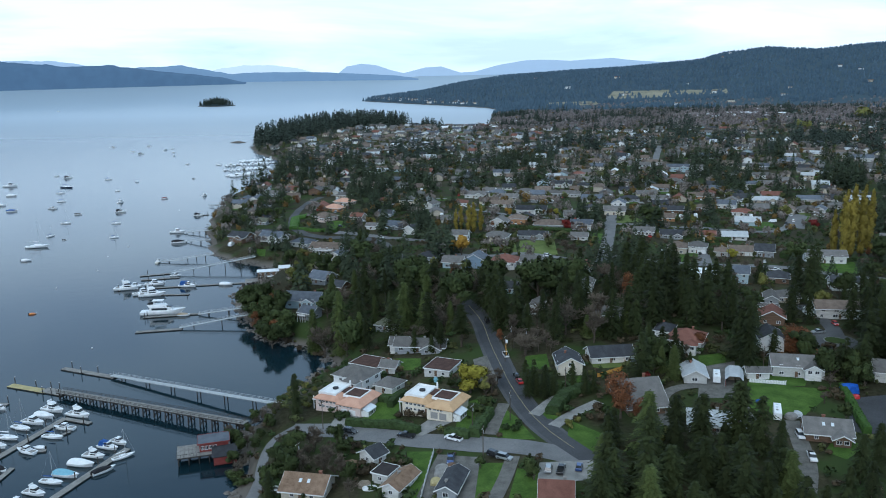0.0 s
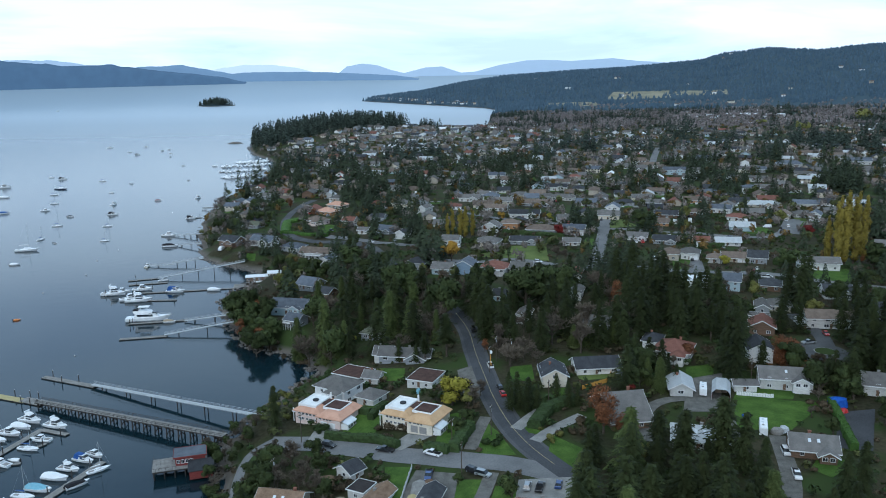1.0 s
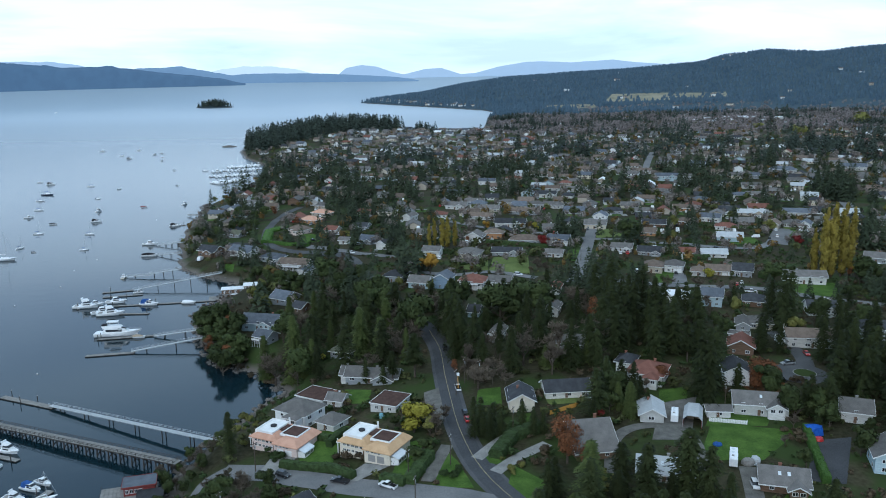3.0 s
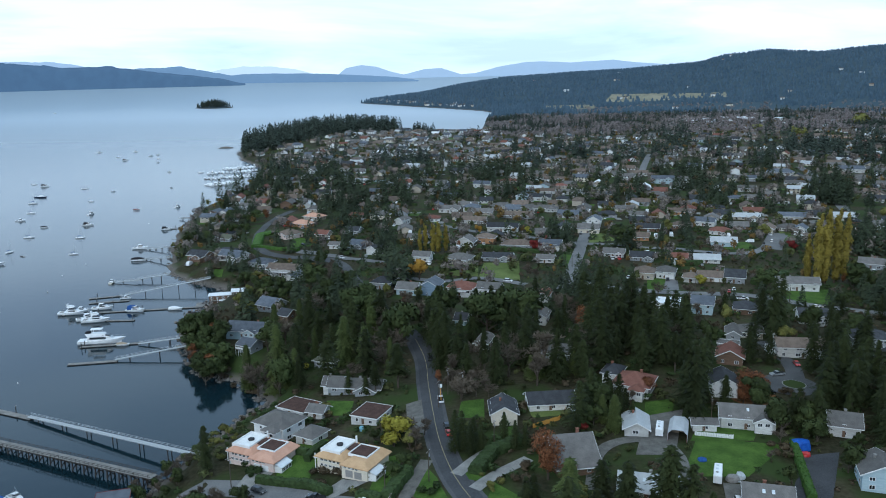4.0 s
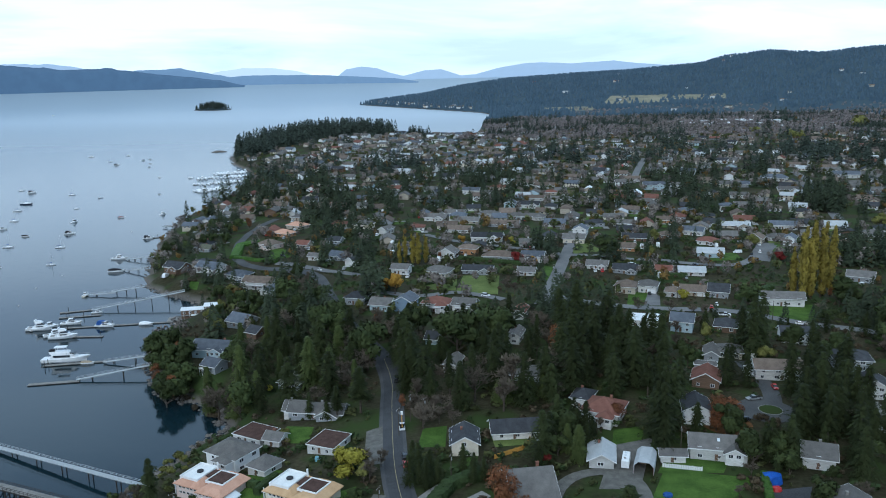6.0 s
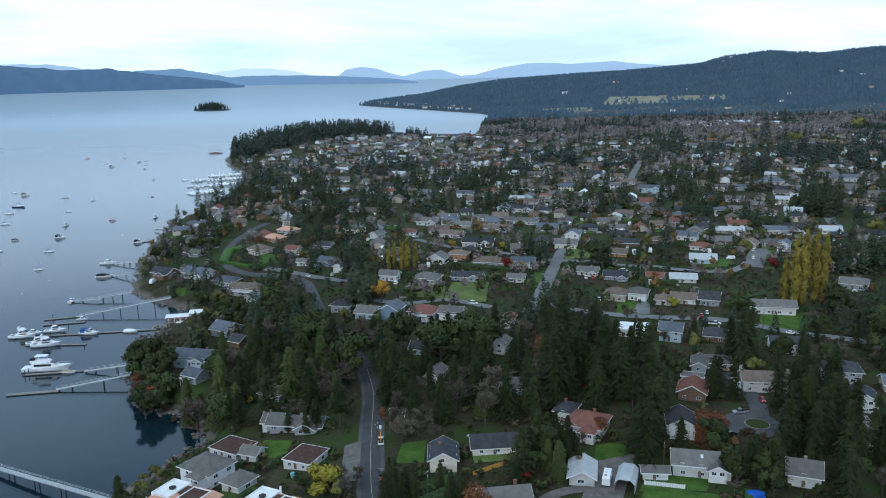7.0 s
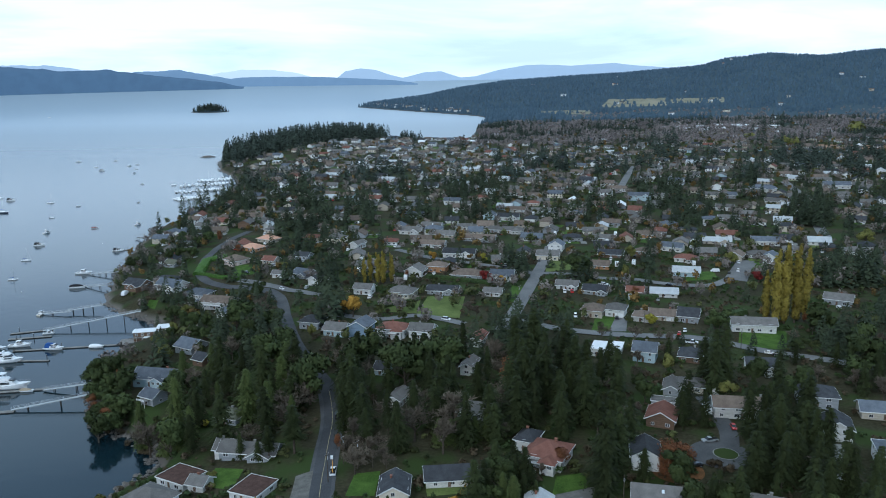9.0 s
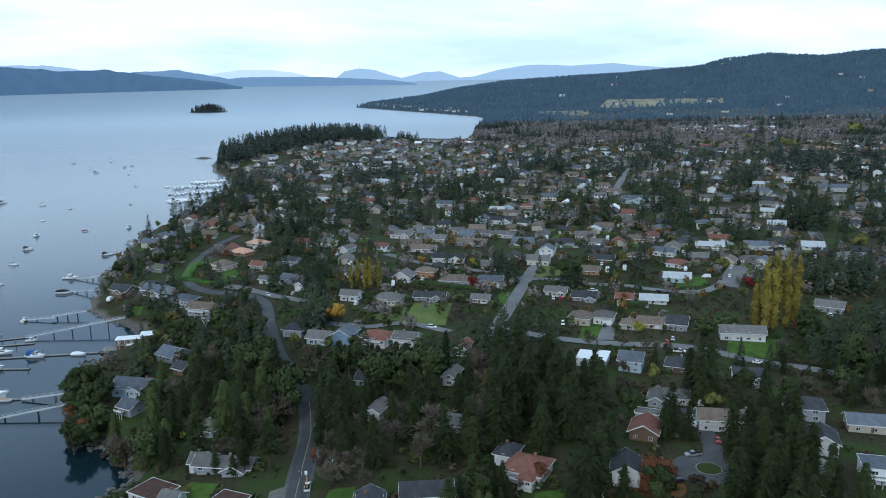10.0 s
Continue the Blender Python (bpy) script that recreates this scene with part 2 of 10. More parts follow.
mat("skylight_acrylic", (0.55, 0.60, 0.64), (0.68, 0.72, 0.75), 0.8, 0.25, 0)
mat("brick_chimney", (0.16, 0.075, 0.055), (0.28, 0.14, 0.10), 2.0, 0.9, 0.4)


def land_material():
    """Leaf litter, moss and rough grass, bare rock and driftwood tones on the steep bank, painted haze-blue far off."""
    m = mat("rough_ground", (0.021, 0.021, 0.010), (0.062, 0.056, 0.032), 0.035, 0.97, 0.3, fine=22)
    n, l = m.node_tree.nodes, m.node_tree.links
    b = n["Principled BSDF"]
    old = b.inputs["Base Color"].links[0].from_socket
    geo, sep = n.new("ShaderNodeNewGeometry"), n.new("ShaderNodeSeparateXYZ")
    l.new(geo.outputs["Position"], sep.inputs[0])
    turf, cut, grass = n.new("ShaderNodeTexNoise"), n.new("ShaderNodeMapRange"), n.new("ShaderNodeMix")
    turf.inputs["Scale"].default_value, turf.inputs["Detail"].default_value = 0.055, 2
    l.new(geo.outputs["Position"], turf.inputs["Vector"])
    cut.inputs[1].default_value, cut.inputs[2].default_value = 0.47, 0.62
    l.new(turf.outputs[0], cut.inputs[0])
    grass.data_type = "RGBA"
    grass.inputs[7].default_value = (0.036, 0.055, 0.016, 1)
    l.new(cut.outputs[0], grass.inputs[0])
    l.new(old, grass.inputs[6])
    old = grass.outputs[2]
    # far ground takes the same haze-blue that is painted into the hill forest
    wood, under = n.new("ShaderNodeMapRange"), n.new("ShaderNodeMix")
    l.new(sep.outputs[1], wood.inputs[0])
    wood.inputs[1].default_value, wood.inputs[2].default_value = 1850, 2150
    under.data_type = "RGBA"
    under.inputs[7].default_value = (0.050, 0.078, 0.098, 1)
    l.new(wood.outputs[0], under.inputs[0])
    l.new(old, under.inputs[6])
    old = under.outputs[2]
    low = n.new("ShaderNodeMapRange")
    low.inputs[1].default_value, low.inputs[2].default_value = 0.6, 2.4
    low.inputs[3].default_value, low.inputs[4].default_value = 1.0, 0.0
    l.new(sep.outputs[2], low.inputs[0])
    mx = n.new("ShaderNodeMix")
    mx.data_type = "RGBA"
    mx.inputs[7].default_value = (0.13, 0.115, 0.10, 1)
    l.new(low.outputs[0], mx.inputs[0])
    l.new(old, mx.inputs[6])
    l.new(mx.outputs[2], b.inputs["Base Color"])
    return m


def water_material():
    m = bpy.data.materials.new("sea_water")
    m.use_nodes = True
    n, l = m.node_tree.nodes, m.node_tree.links
    b = n["Principled BSDF"]
    b.inputs["Base Color"].default_value = (0.007, 0.019, 0.026, 1)
    b.inputs["IOR"].default_value = 1.33
    co = n.new("ShaderNodeTexCoord")
    n1, n2, n3 = [n.new("ShaderNodeTexNoise") for _ in range(3)]
    for k, (s, d) in zip((n1, n2, n3), ((0.9, 3), (0.14, 3), (0.004, 5))):
        k.inputs["Scale"].default_value, k.inputs["Detail"].default_value = s, d
        l.new(co.outputs["Object"], k.inputs[0])
    add = n.new("ShaderNodeMath")
    add.operation = "MULTIPLY_ADD"
    add.inputs[1].default_value = 2.5
    l.new(n2.outputs[0], add.inputs[0])
    l.new(n1.outputs[0], add.inputs[2])
    # patches of stiller and of ruffled water
    calm = n.new("ShaderNodeMapRange")
    calm.inputs[1].default_value, calm.inputs[2].default_value = 0.40, 0.62
    calm.inputs[3].default_value, calm.inputs[4].default_value = 0.05, 0.09
    l.new(n3.outputs[0], calm.inputs[0])
    bp = n.new("ShaderNodeBump")
    bp.inputs["Distance"].default_value = 0.25
    chop, waves = n.new("ShaderNodeMapRange"), n.new("ShaderNodeMath")
    chop.inputs[1].default_value, chop.inputs[2].default_value = 450, 1500
    chop.inputs[3].default_value, chop.inputs[4].default_value = 1.0, 1.6
    geo, sep = n.new("ShaderNodeNewGeometry"), n.new("ShaderNodeSeparateXYZ")
    l.new(geo.outputs["Position"], sep.inputs[0])
    l.new(sep.outputs[1], chop.inputs[0])
    waves.operation = "MULTIPLY"
    l.new(calm.outputs[0], waves.inputs[0])
    l.new(chop.outputs[0], waves.inputs[1])
    l.new(waves.outputs[0], bp.inputs["Strength"])
    l.new(add.outputs[0], bp.inputs["Height"])
    l.new(bp.outputs[0], b.inputs["Normal"])
    # sheltered coves lie smooth, the open inlet is ruffled
    rg = n.new("ShaderNodeMapRange")
    l.new(sep.outputs[1], rg.inputs[0])
    rg.inputs[1].default_value, rg.inputs[2].default_value = 350, 2200
    rg.inputs[3].default_value, rg.inputs[4].default_value = 0.08, 0.34
    l.new(rg.outputs[0], b.inputs["Roughness"])
    # far water is paled in its base colour, for haze and sky reflection
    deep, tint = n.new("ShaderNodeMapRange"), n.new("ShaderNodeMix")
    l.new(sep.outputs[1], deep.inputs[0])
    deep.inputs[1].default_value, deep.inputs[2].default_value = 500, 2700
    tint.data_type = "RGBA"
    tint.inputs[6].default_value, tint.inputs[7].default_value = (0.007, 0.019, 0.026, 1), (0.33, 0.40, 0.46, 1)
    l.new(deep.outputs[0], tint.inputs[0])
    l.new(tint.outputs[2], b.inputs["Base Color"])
    MATS["sea_water"] = m


def distance_material(name, colour, haze_glow):
    """A far shore in its own dull colour, with distance haze added as an even bluish glow."""
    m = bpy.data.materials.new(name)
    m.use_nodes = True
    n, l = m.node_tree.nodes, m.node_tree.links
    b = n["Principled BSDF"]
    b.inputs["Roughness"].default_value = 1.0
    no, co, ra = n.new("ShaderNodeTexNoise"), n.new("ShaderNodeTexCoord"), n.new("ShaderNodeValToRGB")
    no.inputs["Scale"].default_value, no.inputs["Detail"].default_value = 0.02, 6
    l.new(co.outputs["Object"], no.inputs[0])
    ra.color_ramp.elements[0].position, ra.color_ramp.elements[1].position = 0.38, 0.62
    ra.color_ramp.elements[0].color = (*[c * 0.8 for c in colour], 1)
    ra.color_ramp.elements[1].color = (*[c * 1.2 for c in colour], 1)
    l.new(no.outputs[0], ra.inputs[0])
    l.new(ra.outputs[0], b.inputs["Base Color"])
    b.inputs["Emission Color"].default_value, b.inputs["Emission Strength"].default_value = (*haze_glow, 1), 1.0
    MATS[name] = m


land_material()
water_material()
# the haze glow grows from the near shore to the palest mountains
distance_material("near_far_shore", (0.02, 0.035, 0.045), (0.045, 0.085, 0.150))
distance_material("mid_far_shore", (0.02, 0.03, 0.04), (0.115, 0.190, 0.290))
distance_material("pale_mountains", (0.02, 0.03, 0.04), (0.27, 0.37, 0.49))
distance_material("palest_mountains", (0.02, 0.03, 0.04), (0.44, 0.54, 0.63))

# ---- mesh tools ----
class Shape:
    """Corners and faces of one mesh."""

    def __init__(self):
        self.v, self.f, self.n = [], [], []

    def leaf(self, a, b, c, n):
        """One needle tuft or leaf clump, its face turned outwards and shaded as part of the rounded crown."""
        g = (b - a).cross(c - a)
        if g.dot(n) < 0:
            b, c, g = c, b, -g
        n = (n + g.normalized() * 0.45).normalized()
        k = len(self.v)
        self.v += [tuple(a), tuple(b), tuple(c)]
        self.n += [tuple(n)] * 3
        self.f.append((k, k + 1, k + 2))

    def add(self, verts, faces):
        k = len(self.v)
        self.v += [tuple(p) for p in verts]
        self.f += [tuple(i + k for i in f) for f in faces]
        return self

    def box(self, x0, y0, z0, x1, y1, z1, taper=0.0):
        t = taper
        return self.add([(x0, y0, z0), (x1, y0, z0), (x1, y1, z0), (x0, y1, z0),
                         (x0 + t, y0 + t, z1), (x1 - t, y0 + t, z1), (x1 - t, y1 - t, z1), (x0 + t, y1 - t, z1)],
                        [(3, 2, 1, 0), (4, 5, 6, 7), (0, 1, 5, 4), (1, 2, 6, 5), (2, 3, 7, 6), (3, 0, 4, 7)])

    def tube(self, a, b, r0, r1=None, n=6):
        a, b = Vector(a), Vector(b)
        r1 = r0 if r1 is None else r1
        w = (b - a).normalized()
        u = w.orthogonal().normalized()
        s = w.cross(u)
        ring = [(math.cos(k * 2 * math.pi / n), math.sin(k * 2 * math.pi / n)) for k in range(n)]
        vs = [a + (u * c + s * d) * r0 for c, d in ring] + [b + (u * c + s * d) * r1 for c, d in ring]
        fs = [(k, (k + 1) % n, n + (k + 1) % n, n + k) for k in range(n)]
        fs += [tuple(range(n - 1, -1, -1)), tuple(range(n, 2 * n))]
        return self.add(vs, fs)

    def loft(self, rings, cap=True):
        """Skin over rings of equal length."""
        n = len(rings[0])
        fs = [(r * n + k, r * n + (k + 1) % n, (r + 1) * n + (k + 1) % n, (r + 1) * n + k) for r in range(len(rings) - 1) for k in range(n)]
        if cap:
            fs += [tuple(range(n - 1, -1, -1)), tuple(range((len(rings) - 1) * n, len(rings) * n))]
        return self.add([p for r in rings for p in r], fs)

    def prism(self, outline, x0, x1):
        """An outline in y, z drawn out along x."""
        n = len(outline)
        vs = [(x0, y, z) for y, z in outline] + [(x1, y, z) for y, z in outline]
        fs = [(k, (k + 1) % n, n + (k + 1) % n, n + k) for k in range(n)]
        return self.add(vs, fs + [tuple(range(n - 1, -1, -1)), tuple(range(n, 2 * n))])

    def data(self, name, material):
        me = bpy.data.meshes.new(name)
        me.from_pydata(self.v, [], self.f)
        if self.n:
            me.normals_split_custom_set_from_vertices(self.n)
        elif len(self.f) < 3000:
            bm = bmesh.new()
            bm.from_mesh(me)
            bmesh.ops.recalc_face_normals(bm, faces=bm.faces)
            bm.to_mesh(me)
            bm.free()
        me.materials.append(MATS[material])
        return me


def part(name, shape, material, parent=None, label="", m=None):
    """One mesh object under a thing or part. shape: a Shape, or mesh data to share."""
    me = shape if isinstance(shape, bpy.types.Mesh) else shape.data(name, material)
    ob = new(name, me)
    if parent is not None:
        ob.parent = parent
    if m is not None:
        ob.matrix_basis = m
    if label:
        ob["label"] = label
    return ob


def thing(name, label, category, group="", m=None, kind=""):
    ob = new(name)
    ob.empty_display_size = 0.5
    tagged(ob, label, category, group, kind)
    if m is not None:
        ob.matrix_basis = m
    return ob


def on_ground(x, y, turn=0.0, up=0.0):
    return pose(x, y, max(height(x, y), 0.0) + up, 0, 0, turn)


rnd = random.Random(7)

# ---- lie of the land: shoreline, heights, and the squeeze of the far distance ----
SHORE = np.array([
    (-110, -900), (-82, 0), (-68, 120), (-60, 190), (-64, 230), (-71, 262), (-66, 280), (-58, 300), (-50, 323),
    (-57, 339), (-77, 353), (-90, 362), (-102, 385), (-111, 408), (-121, 436), (-114, 466), (-111, 492), (-124, 508),
    (-148, 524), (-166, 545), (-190, 617), (-207, 680), (-226, 790), (-222, 893), (-226, 1000), (-236, 1110),
    (-268, 1205), (-314, 1288), (-348, 1400), (-376, 1560), (-366, 1700), (-300, 1830), (-190, 1900), (-105, 1830), (-10, 1735), (35, 1735),
    (75, 1840), (104, 2200), (140, 2640), (110, 2790), (-47, 3080), (-242, 3420), (-420, 3752), (-300, 4600), (2500, 9000),
    (12000, 9000), (12000, -900)], float)
CENTRE = np.array((38.0, 31.0, 129.0))


def smooth(a, b, v):
    u = np.clip((v - a) / (b - a), 0, 1)
    return u * u * (3 - 2 * u)


def shore_distance(x, y):
    """Metres inland (plus) or offshore (minus)."""
    x, y = np.asarray(x, float), np.asarray(y, float)
    best, inside = np.full(x.shape, 1e18), np.zeros(x.shape, bool)
    for (ax, ay), (bx, by) in zip(SHORE, np.roll(SHORE, -1, axis=0)):
        dx, dy = bx - ax, by - ay
        u = np.clip(((x - ax) * dx + (y - ay) * dy) / (dx * dx + dy * dy), 0, 1)
        best = np.minimum(best, (x - ax - u * dx) ** 2 + (y - ay - u * dy) ** 2)
        if ay != by:
            inside ^= ((ay > y) != (by > y)) & (x < dx * (y - ay) / dy + ax)
    return np.where(inside, 1, -1) * np.sqrt(best)


RIDGE_AZ = np.radians((-8, -4, -1.7, 3, 7.7, 11.4, 16.2, 17.6, 20.3, 23.3, 25.2, 27.3, 34, 45, 70))
RIDGE_UP = np.array((0, 7, 29, 77, 97, 108, 136, 165, 185, 169, 183, 193, 197, 155, 50), float)


def ground(x, y):
    """Height of the land over the sea."""
    x, y = np.asarray(x, float), np.asarray(y, float)
    s = shore_distance(x, y) + 3.0 * np.sin(x * 0.21) * np.sin(y * 0.17)
    bank = 6.5 * smooth(0, 16, s) + 5.2 * smooth(12, 90, s)
    swell = 4.5 * np.exp(-((x - 30) ** 2 + (y - 440) ** 2) / 190.0 ** 2) * smooth(20, 100, s)
    r, az = np.hypot(x - CENTRE[0], y - CENTRE[1]), np.arctan2(x - CENTRE[0], y - CENTRE[1])
    hill = np.interp(az, RIDGE_AZ, RIDGE_UP) * (smooth(2300, 4100, r) * (1 - 0.5 * smooth(4500, 7000, r)))
    hill = hill * smooth(0, 350, s)
    hump = 12 * smooth(30, 160, s) * np.exp(-((x + 230) ** 2 / 150.0 ** 2 + (y - 1560) ** 2 / 250.0 ** 2))
    islet = 24 * np.exp(-((x + 1005) / 62.0) ** 2 - ((y - 3515) / 70.0) ** 2) + 9 * np.exp(-((x + 1070) / 40.0) ** 2 - ((y - 3550) / 50.0) ** 2)
    return np.where(s > 0, bank + swell + hill + hump, np.maximum(s * 0.35, -6.0) + islet)


def squeeze(x, y, z):
    """Draws what lies beyond three and a half kilometres nearer, along the line of sight from the middle of the flight."""
    x, y, z = np.asarray(x, float), np.asarray(y, float), np.asarray(z, float)
    d = np.hypot(x - CENTRE[0], y - CENTRE[1])
    far = np.maximum(d - 3600, 0)
    k = np.where(d > 3600, (3600 + far / (1 + far / 1250)) / np.maximum(d, 1), 1.0)
    return CENTRE[0] + (x - CENTRE[0]) * k, CENTRE[1] + (y - CENTRE[1]) * k, CENTRE[2] + (z - CENTRE[2]) * k


STEP = 4.0
GRID_X, GRID_Y = np.arange(-460, 1240, STEP), np.arange(-120, 2260, STEP)
GRID_Z = ground(*np.meshgrid(GRID_X, GRID_Y, indexing="ij"))
GRID_S = shore_distance(*np.meshgrid(GRID_X, GRID_Y, indexing="ij"))


def from_grid(grid, x, y):
    u = min(max((x - GRID_X[0]) / STEP, 0), len(GRID_X) - 1.001)
    v = min(max((y - GRID_Y[0]) / STEP, 0), len(GRID_Y) - 1.001)
    i, j = int(u), int(v)
    u, v = u - i, v - j
    return float((grid[i, j] * (1 - u) + grid[i + 1, j] * u) * (1 - v) + (grid[i, j + 1] * (1 - u) + grid[i + 1, j + 1] * u) * v)


def height(x, y):
    if x > 1230 or y > 2250:
        return float(ground(np.array([x]), np.array([y]))[0])
    return from_grid(GRID_Z, x, y)


def inland(x, y):
    return from_grid(GRID_S, x, y)

# ---- sea and land ----
def polar_sheet(name, radii, angles, level, material, label, category):
    """One sheet round the middle of the flight, squeezed in the distance."""
    rr, aa = np.meshgrid(radii, angles, indexing="ij")
    x, y = CENTRE[0] + rr * np.sin(aa), CENTRE[1] + rr * np.cos(aa)
    z = level(x.ravel(), y.ravel()).reshape(x.shape)
    x, y, z = squeeze(x, y, z)
    n, m = x.shape
    idx = np.arange(n * m).reshape(n, m)
    nxt = np.roll(idx, -1, axis=1)
    faces = np.stack([idx[:-1], idx[1:], nxt[1:], nxt[:-1]], axis=-1).reshape(-1, 4)
    me = bpy.data.meshes.new(name)
    me.from_pydata(np.stack([x, y, z], -1).reshape(-1, 3).tolist(), [], faces.tolist())
    me.shade_smooth()
    me.materials.append(MATS[material])
    ob = new(name, me)
    return tagged(ob, label, category, kind="structure")


fan = np.unique(np.concatenate([np.radians(np.arange(-42, 42, 0.34)), np.radians(np.arange(44, 316, 4.0))]))
rings = np.concatenate([np.linspace(2, 130, 24), np.arange(135, 560, 2.8), np.geomspace(562, 15000, 160)])
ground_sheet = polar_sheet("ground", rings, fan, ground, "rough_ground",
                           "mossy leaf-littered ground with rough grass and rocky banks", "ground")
sea_rings = np.concatenate([np.linspace(2, 2000, 20), np.geomspace(2050, 40000, 80)])
sea_fan = np.radians(np.arange(-180, 180, 1.5))
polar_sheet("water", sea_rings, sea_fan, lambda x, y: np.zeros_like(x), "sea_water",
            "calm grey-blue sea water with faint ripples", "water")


PAVED = {}


def on_road(x, y, extra=0.0):
    i, j = int(x // 20), int(y // 20)
    return any((x - a) ** 2 + (y - b) ** 2 < (q + extra) ** 2 for p in (-1, 0, 1) for k in (-1, 0, 1) for a, b, q in PAVED.get((i + p, j + k), ()))


def drape(name, points, width, material, label, category, up=0.14, across=3):
    """A strip of even width laid over the land along a line of points (x, y)."""
    pts = [Vector((*p, 0)) for p in points]
    line = []
    for k in range(len(pts) - 1):
        p0, p1, p2, p3 = pts[max(k - 1, 0)], pts[k], pts[k + 1], pts[min(k + 2, len(pts) - 1)]
        steps = max(2, int((p2 - p1).length / 3))
        for s in range(steps):
            t = s / steps
            line.append(0.5 * (2 * p1 + (p2 - p0) * t + (2 * p0 - 5 * p1 + 4 * p2 - p3) * t * t + (3 * p1 - p0 - 3 * p2 + p3) * t ** 3))
    line.append(pts[-1])
    verts, faces = [], []
    for p in line:
        PAVED.setdefault((int(p.x // 20), int(p.y // 20)), []).append((p.x, p.y, width / 2))
    for k, p in enumerate(line):
        d = (line[min(k + 1, len(line) - 1)] - line[max(k - 1, 0)]).normalized()
        s = Vector((d.y, -d.x, 0))
        for j in range(across + 1):
            q = p + s * width * (j / across - 0.5)
            verts.append((q.x, q.y, 0))
    g = ground(np.array([v[0] for v in verts]), np.array([v[1] for v in verts]))
    verts = [(v[0], v[1], max(float(h), 0) + up + 0.25 * min(max((v[1] - 340) / 80, 0), 1)) for v, h in zip(verts, g)]
    w = across + 1
    for k in range(len(line) - 1):
        for j in range(across):
            faces.append((k * w + j, k * w + j + 1, (k + 1) * w + j + 1, (k + 1) * w + j))
    ob = part(name, Shape().add(verts, faces), material)
    return tagged(ob, label, category, kind="structure")


PATCHES = []


def on_patch(x, y):
    for c in PATCHES:
        inside = False
        for (ax, ay), (bx, by) in zip(c, c[1:] + c[:1]):
            if (ay > y) != (by > y) and x < (bx - ax) * (y - ay) / (by - ay) + ax:
                inside = not inside
        if inside:
            return True
    return False


def patch(name, corners, material, label, category, up=0.09, n=10):
    """A four-cornered piece of ground cover laid over the land."""
    PATCHES.append(corners)
    a, b, c, d = [Vector((*p, 0)) for p in corners]
    verts = [(a * (1 - u) + b * u) * (1 - v) + (d * (1 - u) + c * u) * v for v in np.linspace(0, 1, n + 1) for u in np.linspace(0, 1, n + 1)]
    g = ground(np.array([v.x for v in verts]), np.array([v.y for v in verts]))
    verts = [tuple(float(q) for q in squeeze(v.x, v.y, max(float(h), 0) + up)) for v, h in zip(verts, g)]
    w = n + 1
    faces = [(j * w + i, j * w + i + 1, (j + 1) * w + i + 1, (j + 1) * w + i) for j in range(n) for i in range(n)]
    ob = part(name, Shape().add(verts, faces), material)
    return tagged(ob, label, category, kind="structure")


def disc(name, x, y, r, material, label, category, up):
    """A round piece of paving or planting."""
    verts, faces, n = [(x, y)], [], 28
    for k in range(3 * n):
        a, q = (k % n) * 2 * math.pi / n, r * (k // n + 1) / 3
        verts.append((x + q * math.cos(a), y + q * math.sin(a)))
    for k in range(n):
        faces.append((0, 1 + k, 1 + (k + 1) % n))
        for q in (0, n):
            faces.append((1 + q + k, 1 + q + n + k, 1 + q + n + (k + 1) % n, 1 + q + (k + 1) % n))
    g = ground(np.array([v[0] for v in verts]), np.array([v[1] for v in verts]))
    ob = part(name, Shape().add([(*v, float(h) + up) for v, h in zip(verts, g)], faces), material)
    return tagged(ob, label, category, kind="structure")


def far_land(name, bearings, rises, distances, depth, material, label, rough=0.06):
    """A far shore or range: a long hill along bearings (degrees), its skyline at the given rises (thousandths) as seen from the
    flight, its foot at the given distances (nearest and farthest end)."""
    az = np.radians(np.linspace(bearings[0], bearings[-1], 220))
    foot = np.interp(az, (az[0], az[-1]), distances)
    crest = foot + depth * 0.75
    up = CENTRE[2] + np.interp(az, np.radians(bearings), rises) * 0.001 * crest
    wob = np.array([noise.fractal(Vector((a * 70, crest[0] * 0.001, 0)), 0.8, 2.2, 6) for a in az])
    up = np.maximum(up * (1 + rough * wob), 0)
    prof = ((0, 0.0), (0.1, 0.30), (0.4, 0.75), (0.75, 1.0), (1.3, 0.6), (2.0, 0.0))
    verts = []
    for k, (f, h) in enumerate(prof):
        r = foot + depth * f
        x, y = CENTRE[0] + r * np.sin(az), CENTRE[1] + r * np.cos(az)
        jit = np.array([noise.noise(Vector((a * 90, k * 3.1, 7))) for a in az]) * (0.12 * h if h < 1 else 0)
        x, y, z = squeeze(x, y, up * np.clip(h + jit, 0, 1) - 1.0)
        verts += np.stack([x, y, z], -1).tolist()
    w = len(az)
    faces = [(j * w + i, j * w + i + 1, (j + 1) * w + i + 1, (j + 1) * w + i) for j in range(len(prof) - 1) for i in range(w - 1)]
    ob = part(name, Shape().add(verts, faces), material)
    ob.data.shade_smooth()
    return tagged(ob, label, "distant hills", kind="structure")


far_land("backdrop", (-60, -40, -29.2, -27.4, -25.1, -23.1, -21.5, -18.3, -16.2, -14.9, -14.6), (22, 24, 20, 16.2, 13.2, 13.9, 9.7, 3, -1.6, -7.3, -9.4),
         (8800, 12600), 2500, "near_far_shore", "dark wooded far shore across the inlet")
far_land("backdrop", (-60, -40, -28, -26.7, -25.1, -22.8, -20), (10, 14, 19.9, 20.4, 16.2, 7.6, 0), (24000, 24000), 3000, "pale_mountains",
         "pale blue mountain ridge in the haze")
